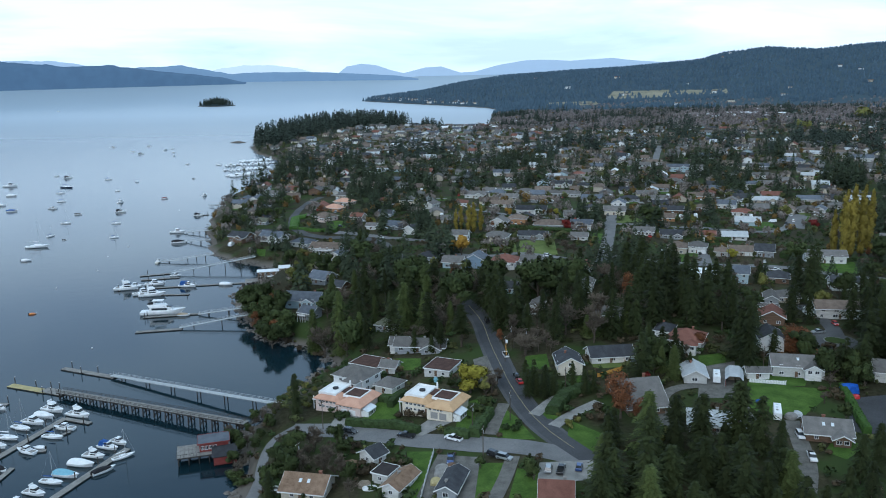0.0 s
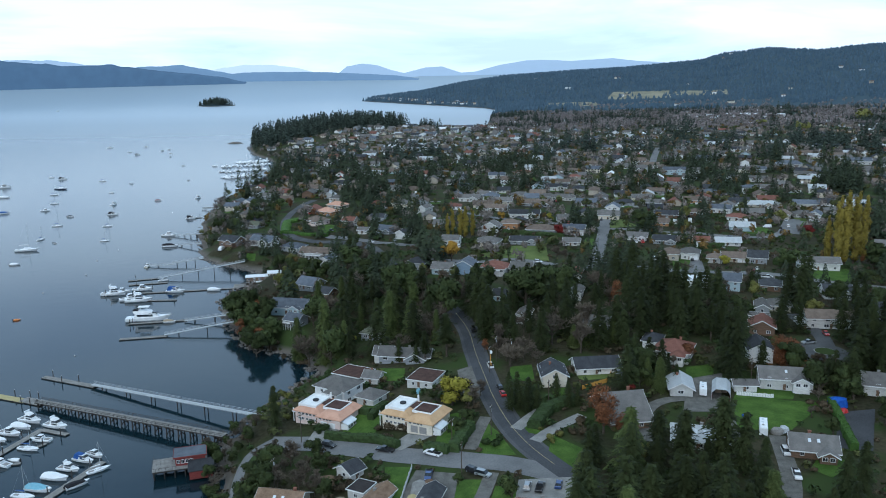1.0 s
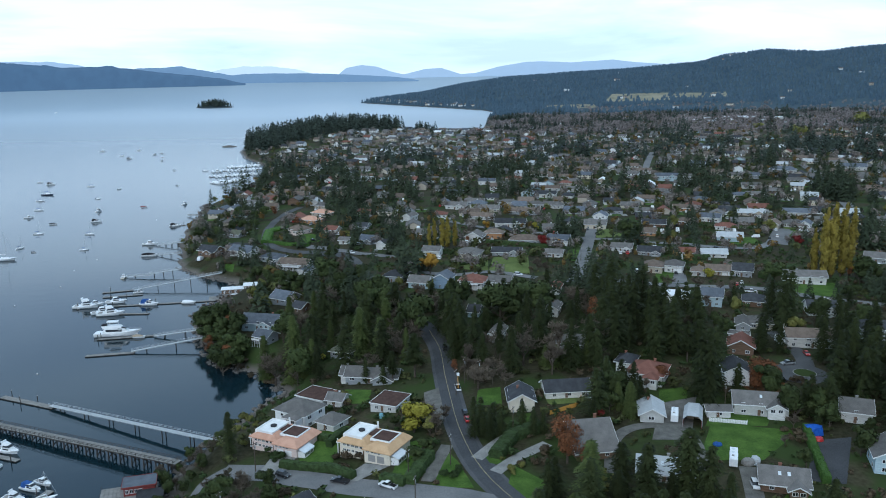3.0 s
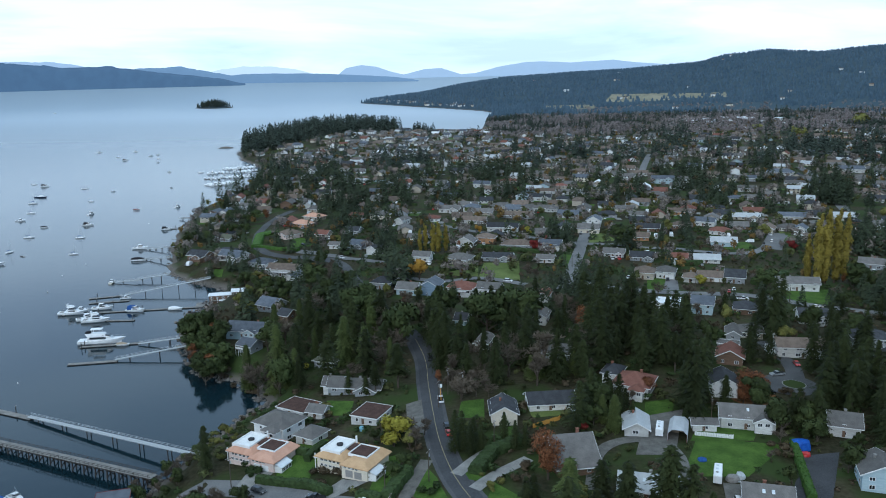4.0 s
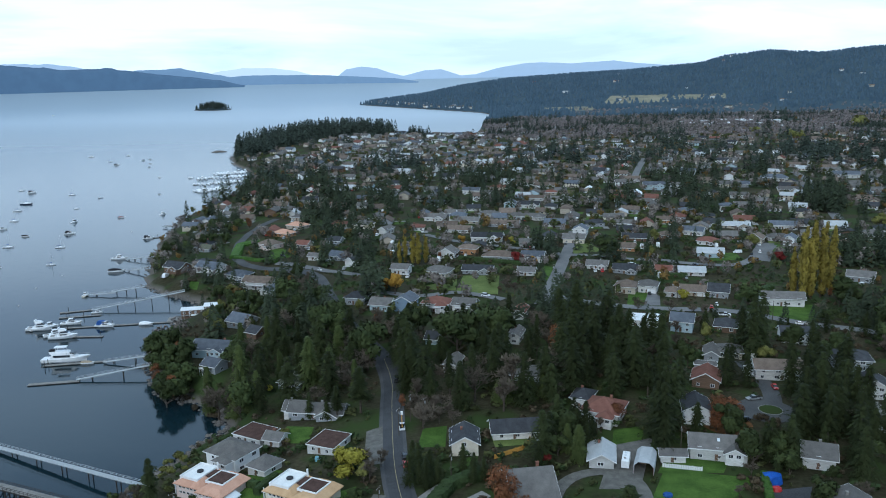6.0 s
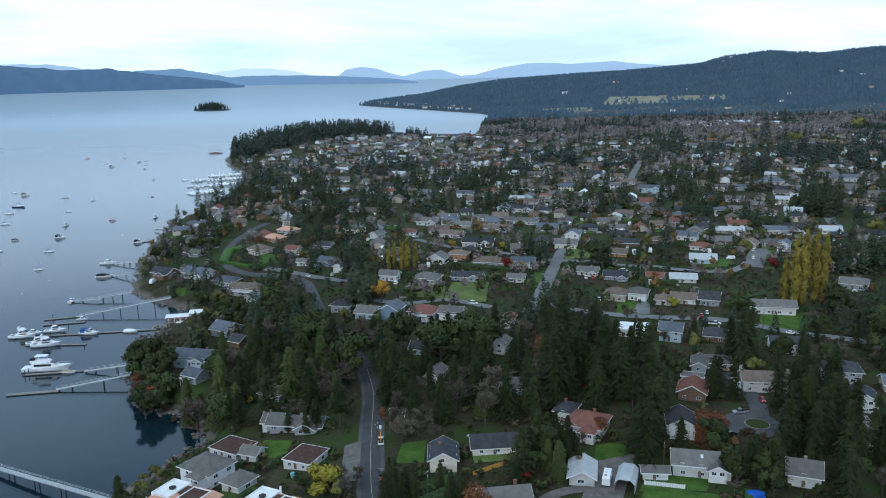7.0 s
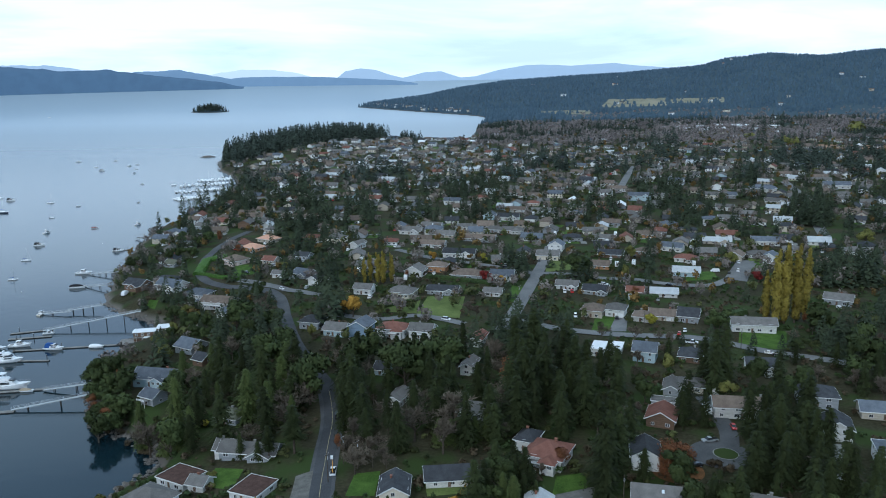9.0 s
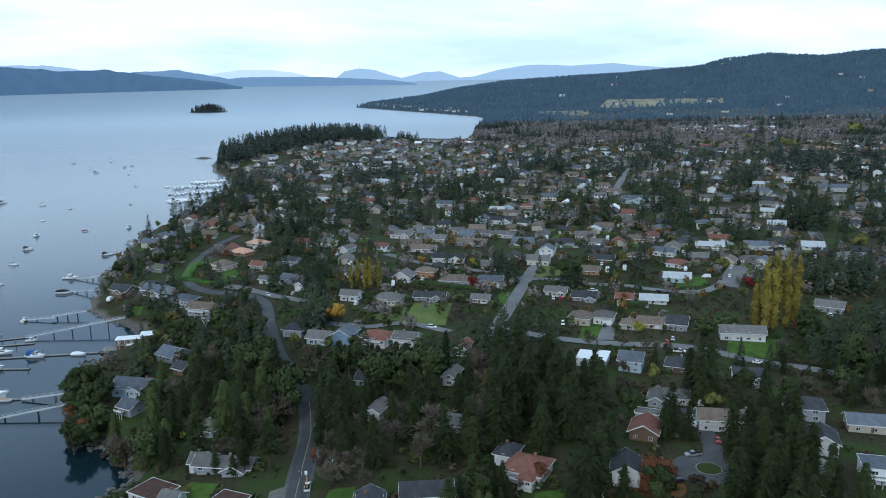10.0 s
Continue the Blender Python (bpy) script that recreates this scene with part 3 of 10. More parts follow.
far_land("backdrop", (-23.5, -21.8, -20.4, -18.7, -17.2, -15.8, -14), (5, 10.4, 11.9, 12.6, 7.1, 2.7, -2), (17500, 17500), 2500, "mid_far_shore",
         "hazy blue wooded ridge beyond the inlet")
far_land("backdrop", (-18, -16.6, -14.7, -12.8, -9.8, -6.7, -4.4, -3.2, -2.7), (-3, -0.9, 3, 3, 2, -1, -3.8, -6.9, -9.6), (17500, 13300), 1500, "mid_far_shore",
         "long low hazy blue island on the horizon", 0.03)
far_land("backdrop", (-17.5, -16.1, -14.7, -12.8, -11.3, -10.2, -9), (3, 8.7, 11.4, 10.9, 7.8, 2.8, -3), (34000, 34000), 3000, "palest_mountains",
         "very pale mountains, their haze put in as a glow")
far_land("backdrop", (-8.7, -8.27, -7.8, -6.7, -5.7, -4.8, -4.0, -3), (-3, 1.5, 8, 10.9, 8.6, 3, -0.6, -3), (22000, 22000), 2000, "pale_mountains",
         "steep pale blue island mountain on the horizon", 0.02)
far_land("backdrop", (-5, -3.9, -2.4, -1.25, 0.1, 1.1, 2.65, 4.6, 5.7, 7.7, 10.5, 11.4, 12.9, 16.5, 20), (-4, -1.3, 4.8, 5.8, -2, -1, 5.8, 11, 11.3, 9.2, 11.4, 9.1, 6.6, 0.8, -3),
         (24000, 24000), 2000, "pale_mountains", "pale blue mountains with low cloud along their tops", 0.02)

# ---- trees ----
def fir_crown(seed, tall=20.0, wide=3.6, whorls=30, arms=8, tufts=13, bare=0.10, droop=0.35, gap=0.12, point=0.85, lush=1.0):
    """Drooping boughs set round the stem, each a flat spray of small needle tufts."""
    r, s = random.Random(seed), Shape()
    for k in range(whorls):
        u = min(bare + (1 - bare) * (k + r.random() * 0.6) / whorls, 0.985)
        z, reach = tall * u, wide * (1 - u) ** point * min(1.0, 0.55 + (u - bare) * 4) * r.uniform(0.6, 1.2)
        turn, lop = r.random() * 6.3, r.random() * 6.3
        for a in range(arms):
            if r.random() < gap:
                continue
            ang = turn + a * 2 * math.pi / arms + r.uniform(-0.3, 0.3)
            length = reach * r.uniform(0.6, 1.15) * (1 + 0.2 * math.cos(ang - lop)) + 0.25
            c, d = math.cos(ang), math.sin(ang)
            n = Vector((c, d, 0.75)).normalized()
            for t in range(max(3, int(tufts * min(1.0, 0.35 + length / wide)))):
                q = ((t + r.random()) / tufts) ** 0.75
                w = (0.26 + 0.16 * (1 - q)) * r.uniform(0.7, 1.3) * lush
                off = r.uniform(-1, 1) * (0.10 + 0.24 * length * (1 - 0.7 * q))
                p = Vector((c * length * q - d * off, d * length * q + c * off, z - droop * length * q * q - 0.15 * abs(off) + r.uniform(-0.18, 0.18)))
                side = Vector((-d, c, r.uniform(-0.35, 0.35))) * w
                out = Vector((c - d * off * 0.4, d + c * off * 0.4, r.uniform(-0.8, 0.05))) * w * r.uniform(1.6, 2.8)
                s.leaf(p - side, p + side, p + out, n)
    for k in range(10):
        a, p = k * 2.4, Vector((0, 0, tall * (0.93 + 0.008 * k)))
        e = Vector((math.cos(a), math.sin(a), 0.9))
        s.leaf(p + Vector((-e.y, e.x, 0)) * 0.12, p - Vector((-e.y, e.x, 0)) * 0.12, p + e * 0.42, e.normalized())
    return s


def leaf_crown(seed, blobs, count, leaf=0.45):
    """Leaf clumps spread over the outside of several rounded masses (x, y, z, radius, height)."""
    r, s = random.Random(seed), Shape()
    total = sum(b[3] * b[4] for b in blobs)
    for x, y, z, rad, hi in blobs:
        for _ in range(int(count * rad * hi / total)):
            d = Vector((r.gauss(0, 1), r.gauss(0, 1), r.gauss(0.15, 1))).normalized()
            k = r.uniform(0.5, 1.1)
            p = Vector((x + d.x * rad * k, y + d.y * rad * k, z + d.z * hi * k))
            u = (d.orthogonal() + Vector((r.uniform(-1, 1), r.uniform(-1, 1), r.uniform(-1, 1))) * 0.8).normalized()
            v = (d + Vector((r.uniform(-1, 1), r.uniform(-1, 1), r.uniform(-1, 1))) * 0.9).cross(u).normalized()
            w = leaf * r.uniform(0.6, 1.5)
            s.leaf(p - u * w, p + v * w * 1.1, p + u * w * 0.9 - v * w * 0.6, (d + Vector((0, 0, 0.35))).normalized())
    return s


def limbs(seed, tall, base, depth=3, spread=0.55, twigs=0, upright=0.4, first=0.3):
    """A tapered trunk with forking limbs; twigs: thin slivers at the ends."""
    r, wood, fine = random.Random(seed), Shape(), Shape()

    def grow(p, d, length, rad, level):
        q = p + d * length
        wood.tube(p, q, rad, rad * 0.62, 6 if level == 0 else 4 if level == 1 else 3)
        if level >= depth:
            for _ in range(twigs):
                e = (d + Vector((r.uniform(-1, 1), r.uniform(-1, 1), r.uniform(-0.5, 0.9)))).normalized() * length * r.uniform(0.5, 1.1)
                a = p + d * length * r.uniform(0.2, 1)
                n = e.orthogonal().normalized() * 0.045
                m = a + e * 0.5 + Vector((r.uniform(-1, 1), r.uniform(-1, 1), r.uniform(-1, 1))) * length * 0.2
                fine.add([a - n, a + n, m, a + e], [(0, 1, 2), (1, 3, 2)])
                e2 = (e + Vector((r.uniform(-1, 1), r.uniform(-1, 1), r.uniform(-0.4, 0.8))) * length * 0.6)
                fine.add([m - n * 0.8, m + n * 0.8, m + e2 * 0.7], [(0, 1, 2)])
            return
        for _ in range(4 if level == 0 else 3 + (r.random() < 0.4)):
            t = r.uniform(0.45, 1.0)
            nd = (d * (1 - spread) + Vector((r.gauss(0, 1), r.gauss(0, 1), upright + r.gauss(0, 0.3))).normalized() * spread * 1.3).normalized()
            grow(p + d * length * t, nd, length * r.uniform(0.55, 0.8), rad * 0.5, level + 1)
        if level < 2:
            grow(q, (d + Vector((r.uniform(-0.2, 0.2), r.uniform(-0.2, 0.2), 0.2))).normalized(), length * 0.7, rad * 0.6, level + 1)

    grow(Vector((0, 0, -0.3)), Vector((r.uniform(-0.06, 0.06), r.uniform(-0.06, 0.06), 1)).normalized(), tall * first, base, 0)
    return wood, fine


TREES = {}


def kind_of_tree(key, trunk, crown, leaves, tall):
    TREES.setdefault(key, []).append((trunk.data("trunk", "bark"), crown.data("crown", leaves), tall))


for k in range(7):
    tr = Shape().tube((0, 0, -0.6), (0.1, 0, 12), 0.34, 0.18, 6).tube((0.1, 0, 12), (0, 0, 19.6), 0.18, 0.03, 5)
    kind_of_tree("fir", tr, fir_crown(k, 20, (6.0, 5.2, 6.6, 4.8, 5.6, 6.2, 5.0)[k], 28, 10, 13, (0.04, 0.10, 0.05, 0.16, 0.08, 0.06, 0.12)[k], 0.32, 0.24, (0.52, 0.44, 0.60, 0.40, 0.48, 0.56, 0.42)[k]), "fir_needles", 20)
for k in range(3):
    tr = Shape().tube((0, 0, -0.6), (0.1, 0, 14), 0.34, 0.2, 6).tube((0.1, 0, 14), (0, 0, 21.6), 0.2, 0.03, 5)
    kind_of_tree("tall_fir", tr, fir_crown(20 + k, 22, 4.4, 25, 9, 13, 0.32, 0.3, 0.24, 0.55), "fir_needles", 22)
for k in range(3):
    tr = Shape().tube((0, 0, -0.6), (0, 0, 15), 0.36, 0.06, 6)
    kind_of_tree("cedar", tr, fir_crown(30 + k, 16, 4.2, 28, 11, 13, 0.03, 0.55, 0.06, 0.62), "cedar_needles", 16)
for k in range(3):
    tr, _ = limbs(40 + k, 9, 0.26, 2)
    r0 = random.Random(50 + k)
    bl = [(r0.uniform(-2.2, 2.2), r0.uniform(-2.2, 2.2), r0.uniform(4.0, 8.0), r0.uniform(1.3, 2.2), r0.uniform(1.1, 1.8)) for _ in range(8)]
    kind_of_tree("evergreen_oak", tr, leaf_crown(60 + k, bl, 2300, 0.34), "evergreen_leaves", 9.5)
    for leaves in ("yellow", "olive", "orange", "red"):
        bl = [(r0.uniform(-1.6, 1.6), r0.uniform(-1.6, 1.6), r0.uniform(2.8, 6.2), r0.uniform(1.0, 1.7), r0.uniform(1.0, 1.6)) for _ in range(7)]
        kind_of_tree(leaves, tr, leaf_crown(70 + k, bl, 2000, 0.27), leaves + "_leaves", 7.8)
    tr, fine = limbs(80 + k, 11, 0.24, 3, 0.5, 9, 0.5, 0.30)
    kind_of_tree("bare", tr, fine, "bare_twigs", 11)
    tr, fine = limbs(80 + k, 11, 0.24, 3, 0.5, 5, 0.5, 0.30)
    bl = [(r0.uniform(-1.8, 1.8), r0.uniform(-1.8, 1.8), r0.uniform(3.2, 8.5), r0.uniform(1.2, 2.0), r0.uniform(1.2, 1.8)) for _ in range(8)]
    kind_of_tree("rust", tr, leaf_crown(75 + k, bl, 2600, 0.17), "rust_leaves", 10.5)
    tr = Shape().tube((0, 0, -0.5), (0, 0, 20), 0.35, 0.05, 6)
    bl = [(r0.uniform(-0.7, 0.7), r0.uniform(-0.7, 0.7), z, 1.75 * math.sin(math.pi * min(1, (z + 2.5) / 25)) ** 0.7, 2.0) for z in np.linspace(2.6, 22.6, 12)]
    kind_of_tree("poplar", tr, leaf_crown(90 + k, bl, 3800, 0.30), "poplar_leaves", 24)
    tr = Shape().tube((0, 0, -0.2), (0, 0, 0.9), 0.08, 0.04, 5)
    bl = [(r0.uniform(-0.9, 0.9), r0.uniform(-0.9, 0.9), r0.uniform(0.5, 1.3), r0.uniform(0.6, 1.0), r0.uniform(0.5, 0.8)) for _ in range(5)]
    for leaves in ("evergreen", "hedge", "brown", "olive"):
        kind_of_tree("shrub_" + leaves, tr, leaf_crown(95 + k, bl, 420, 0.20), leaves + "_leaves", 2.2)

TREE_WORDS = {
    "fir": ("fir_tree", "tall dark green fir with drooping boughs", "conifer tree"),
    "tall_fir": ("fir_tree", "lanky old fir with bare lower trunk", "conifer tree"),
    "cedar": ("cedar_tree", "broad bright green cedar with drooping sprays", "conifer tree"),
    "evergreen_oak": ("arbutus_tree", "rounded evergreen tree with olive green leaves", "tree"),
    "yellow": ("maple_tree", "small round tree in bright yellow autumn leaf", "tree"),
    "olive": ("garden_tree", "round tree turning from green to yellow", "tree"),
    "orange": ("maple_tree", "small tree in golden orange autumn leaf", "tree"),
    "red": ("maple_tree", "small tree in deep red autumn leaf", "tree"),
    "rust": ("beech_tree", "spreading tree with rust brown autumn leaves", "tree"),
    "bare": ("bare_tree", "leafless tree with grey-brown twigs", "tree"),
    "poplar": ("poplar_tree", "tall columnar poplar in yellow autumn leaf", "tree"),
    "shrub_evergreen": ("shrub", "rounded olive green garden shrub", "shrub"),
    "shrub_hedge": ("shrub", "dense dark green garden shrub", "shrub"),
    "shrub_brown": ("shrub", "dull brown autumn garden shrub", "shrub"),
    "shrub_olive": ("shrub", "yellow-green autumn garden shrub", "shrub"),
}
TREE_SPOTS, FAR_FIRS = [], []


def tree(key, x, y, tall, wide=1.0):
    """A tree with its foot on the ground, of that height in metres; wide: crown's breadth against the usual."""
    if key in ("fir", "tall_fir") and y > 392:
        FAR_FIRS.append((x, y, tall, 1.15 * wide))
        return None
    trunk, crown, usual = TREES[key][rnd.randrange(len(TREES[key]))]
    name, label, category = TREE_WORDS[key]
    k = tall / usual
    at = on_ground(x, y, rnd.uniform(0, 360)) @ Matrix.Diagonal((k * wide, k * wide, k, 1))
    if category == "shrub":
        if on_road(x, y, 0.5):
            return None
        return tagged(part(name, crown, "", m=at), label, category, "garden shrubs")
    ob = thing(name, label, category, "trees of the neighbourhood", at)
    part("trunk", trunk, "bark", ob)
    part("crown", crown, "", ob)
    TREE_SPOTS.append((x, y))
    return ob


def stand(key_weights, corners, spacing, tall, seed, broad=(0.85, 1.2)):
    """Trees scattered in a four- or more-cornered wood, no nearer to one another than spacing."""
    r = random.Random(seed)
    xs, ys = [c[0] for c in corners], [c[1] for c in corners]
    placed, keys, weights = [], list(key_weights), list(key_weights.values())
    for _ in range(4000):
        x, y = r.uniform(min(xs), max(xs)), r.uniform(min(ys), max(ys))
        inside = False
        for (ax, ay), (bx, by) in zip(corners, corners[1:] + corners[:1]):
            if (ay > y) != (by > y) and x < (bx - ax) * (y - ay) / (by - ay) + ax:
                inside = not inside
        if not inside or any(math.hypot(x - a, y - b) < spacing for a, b in placed):
            continue
        placed.append((x, y))
        if blocked(x, y, 1.5) or (seed >= 40 and on_patch(x, y)):
            continue
        tree(r.choices(keys, weights)[0], x, y, r.uniform(*tall), r.uniform(*broad))


KEEP_OFF = {}


def keep_off(x, y, r):
    KEEP_OFF.setdefault((int(x // 20), int(y // 20)), []).append((x, y, r))


def blocked(x, y, extra=0.0):
    if on_road(x, y, 0.4 + max(extra, 0)):
        return True
    i, j = int(x // 20), int(y // 20)
    return any((x - a) ** 2 + (y - b) ** 2 < (r + extra) ** 2 for p in (-1, 0, 1) for q in (-1, 0, 1) for a, b, r in KEEP_OFF.get((i + p, j + q), ()))


def template(shape):
    """Corners, faces and shading directions of a tree one metre high, for the distance."""
    return np.array(shape.v), np.array(shape.f), np.array(shape.n)


def far_fir(sides, seed, broad=0.27):
    """The plainest fir, for the hills: two ragged cones, one metre high."""
    r, s = random.Random(seed), Shape()
    for z0, z1, q in ((0.0, 0.72, 1.0), (0.42, 1.0, 0.62)):
        ring = [(k * 2 * math.pi / sides, broad * q * r.uniform(0.8, 1.2), z0 + r.uniform(-0.05, 0.08)) for k in range(sides)]
        for (a, p, u), (b, q2, w) in zip(ring, ring[1:] + ring[:1]):
            m = (a + b) / 2 if b > a else a + math.pi / sides
            s.leaf(Vector((0, 0, z1)), Vector((p * math.cos(a), p * math.sin(a), u)), Vector((q2 * math.cos(b), q2 * math.sin(b), w)), Vector((math.cos(m), math.sin(m), 0.9)).normalized())
    return template(s)


def bushy_fir(count, seed, broad=0.24, leaf=0.10):
    """A fuller fir for the distance: drooping clumps of boughs in a ragged cone, one metre high."""
    r, s = random.Random(seed), Shape()
    lop = r.uniform(0, 6.28)
    for k in range(count):
        u = 0.06 + 0.92 * (k + r.random()) / count
        a, q = r.uniform(0, 6.283), r.uniform(0.4, 1.05)
        rad = broad * (1.02 - u) ** 0.72 * q * min(1.0, 0.6 + u * 3) * (1 + 0.2 * math.cos(a - lop + u * 9))
        c, d = math.cos(a), math.sin(a)
        w = leaf * r.uniform(0.7, 1.3) * (1.2 - 0.8 * u)
        p, side = Vector((c * rad, d * rad, u)), Vector((-d, c, r.uniform(-0.4, 0.4))) * w
        s.leaf(p - side, p + side, p + Vector((c, d, -r.uniform(0.1, 0.9))) * w * r.uniform(1.2, 2.0), Vector((c, d, 0.8)).normalized())
    p = Vector((0, 0, 0.9))
    for k in range(4):
        e = Vector((math.cos(k * 1.6), math.sin(k * 1.6), 0))
        s.leaf(p + e * 0.022, p - e * 0.022, p + Vector((0, 0, 0.13)), Vector((e.y, -e.x, 0.4)).normalized())
    return template(s)


def small_round(count, seed, leaf=0.16):
    """A round-headed tree for the distance, of loose clumps, one metre high."""
    r, s = random.Random(seed), Shape()
    lobes = [Vector((r.uniform(-0.15, 0.15), r.uniform(-0.15, 0.15), r.uniform(0.38, 0.74))) for _ in range(4)]
    for k in range(count):
        d = Vector((r.gauss(0, 1), r.gauss(0, 1), r.gauss(0.2, 1))).normalized()
        p = lobes[k % 4] + d * 0.25 * r.uniform(0.6, 1.1)
        u = Vector((r.uniform(-1, 1), r.uniform(-1, 1), r.uniform(-1, 1))).normalized()
        w = d.cross(u).normalized()
        q = leaf * r.uniform(0.7, 1.4)
        s.leaf(p - u * q, p + w * q * 1.1, p + u * q * 0.9 - w * q * 0.6, (d + Vector((0, 0, 0.35))).normalized())
    return template(s)


def wood_stuff(name, templates, spots, material, label, category):
    """One object of many far trees. spots: rows x, y, height, breadth."""
    verts, faces, normals, base = [], [], [], 0
    spots = np.array(spots, float)
    z = np.maximum(ground(spots[:, 0], spots[:, 1]), 0)
    r = random.Random(3)
    for (x, y, h, w), g in zip(spots, z):
        v, f, n = templates[r.randrange(len(templates))]
        a = r.uniform(0, 6.28)
        ca, sa = math.cos(a), math.sin(a)
        c, s = ca * h * w, sa * h * w
        px, py, pz = squeeze(x + v[:, 0] * c - v[:, 1] * s, y + v[:, 0] * s + v[:, 1] * c, g - 0.3 + v[:, 2] * h)
        verts.append(np.stack([px, py, pz], -1))
        normals.append(np.stack([n[:, 0] * ca - n[:, 1] * sa, n[:, 0] * sa + n[:, 1] * ca, n[:, 2]], -1))
        faces.append(f + base)
        base += len(v)
    verts, faces, normals = np.concatenate(verts), np.concatenate(faces), np.concatenate(normals)
    me = bpy.data.meshes.new(name)
    me.from_pydata(verts.tolist(), [], faces.tolist())
    me.normals_split_custom_set_from_vertices(normals.tolist())
    me.materials.append(MATS[material])
    return tagged(new(name, me), label, category, kind="stuff")


# ---- houses ----
def window_data():
    fr, pane = Shape(), Shape()
    for b in ((-0.5, -0.06, -0.5, -0.42, 0.03, 0.5), (0.42, -0.06, -0.5, 0.5, 0.03, 0.5), (-0.42, -0.06, 0.42, 0.42, 0.03, 0.5),
              (-0.42, -0.06, -0.5, 0.42, 0.03, -0.42), (-0.03, -0.05, -0.42, 0.03, 0.02, 0.42)):
        fr.box(*b)
    pane.box(-0.42, -0.02, -0.42, 0.42, 0.015, 0.42)
    return fr.data("window", "white_paint"), pane.data("pane", "window_glass")


WINDOW, PANE = window_data()


def glazed_window():
    """Frame and pane in one mesh, for houses too far off to tell them apart."""
    s = Shape().box(-0.5, -0.03, -0.5, 0.5, 0.03, 0.5).box(-0.43, -0.06, -0.42, -0.03, -0.035, 0.42).box(0.03, -0.06, -0.42, 0.43, -0.035, 0.42)
    me = s.data("window", "white_paint")
    me.materials.append(MATS["window_glass"])
    for k, f in enumerate(me.polygons):
        f.material_index = 1 if k >= 6 else 0
    return me


FAR_WINDOW = glazed_window()
GARAGE = Shape()
for k in range(4):
    GARAGE.box(-1.25, -0.05, 0.02 + k * 0.55, 1.25, 0.03, 0.54 + k * 0.55)
GARAGES = {c: GARAGE.data("garage_door", c) for c in ("white_paint", "garage_grey")}
DOOR = Shape().box(-0.48, -0.05, 0, 0.48, 0.04, 2.05).box(-0.36, -0.08, 0.2, 0.36, -0.05, 0.9).box(-0.36, -0.08, 1.1, 0.36, -0.05, 1.9).data("door", "brown_siding")


def side_pose(side, along, up, w, d):
    """A pose on an outside wall: side 0 front (-y), 1 east (+x), 2 back (+y), 3 west (-x)."""
    return [pose(along, -d / 2, up), pose(w / 2, along, up, 0, 0, 90), pose(-along, d / 2, up, 0, 0, 180), pose(-w / 2, -along, up, 0, 0, -90)][side]


def window(house, side, along, up, wide, high, w, d):
    at = side_pose(side, along, up, w, d) @ Matrix.Diagonal((wide, 1, high, 1))
    if house.matrix_basis.translation.y > 330:
        if side == 0 or side == (3 if house.matrix_basis.translation.x > 40 else 1):
            part("window", FAR_WINDOW, "", house, m=at)
        return
    part("pane", PANE, "", part("window", WINDOW, "", house, m=at))


def body(house, w, d, high, rise, wall, shape, at):
    """Outside walls of one block of a house with the gable or plain top."""
    s = Shape()
    if shape == "gable":
        s.prism([(-d / 2, -2.0), (d / 2, -2.0), (d / 2, high), (0, high + rise), (-d / 2, high)], -w / 2, w / 2)
    else:
        s.box(-w / 2, -d / 2, -2.0, w / 2, d / 2, high)
    part("wall", s, wall, house, m=at)


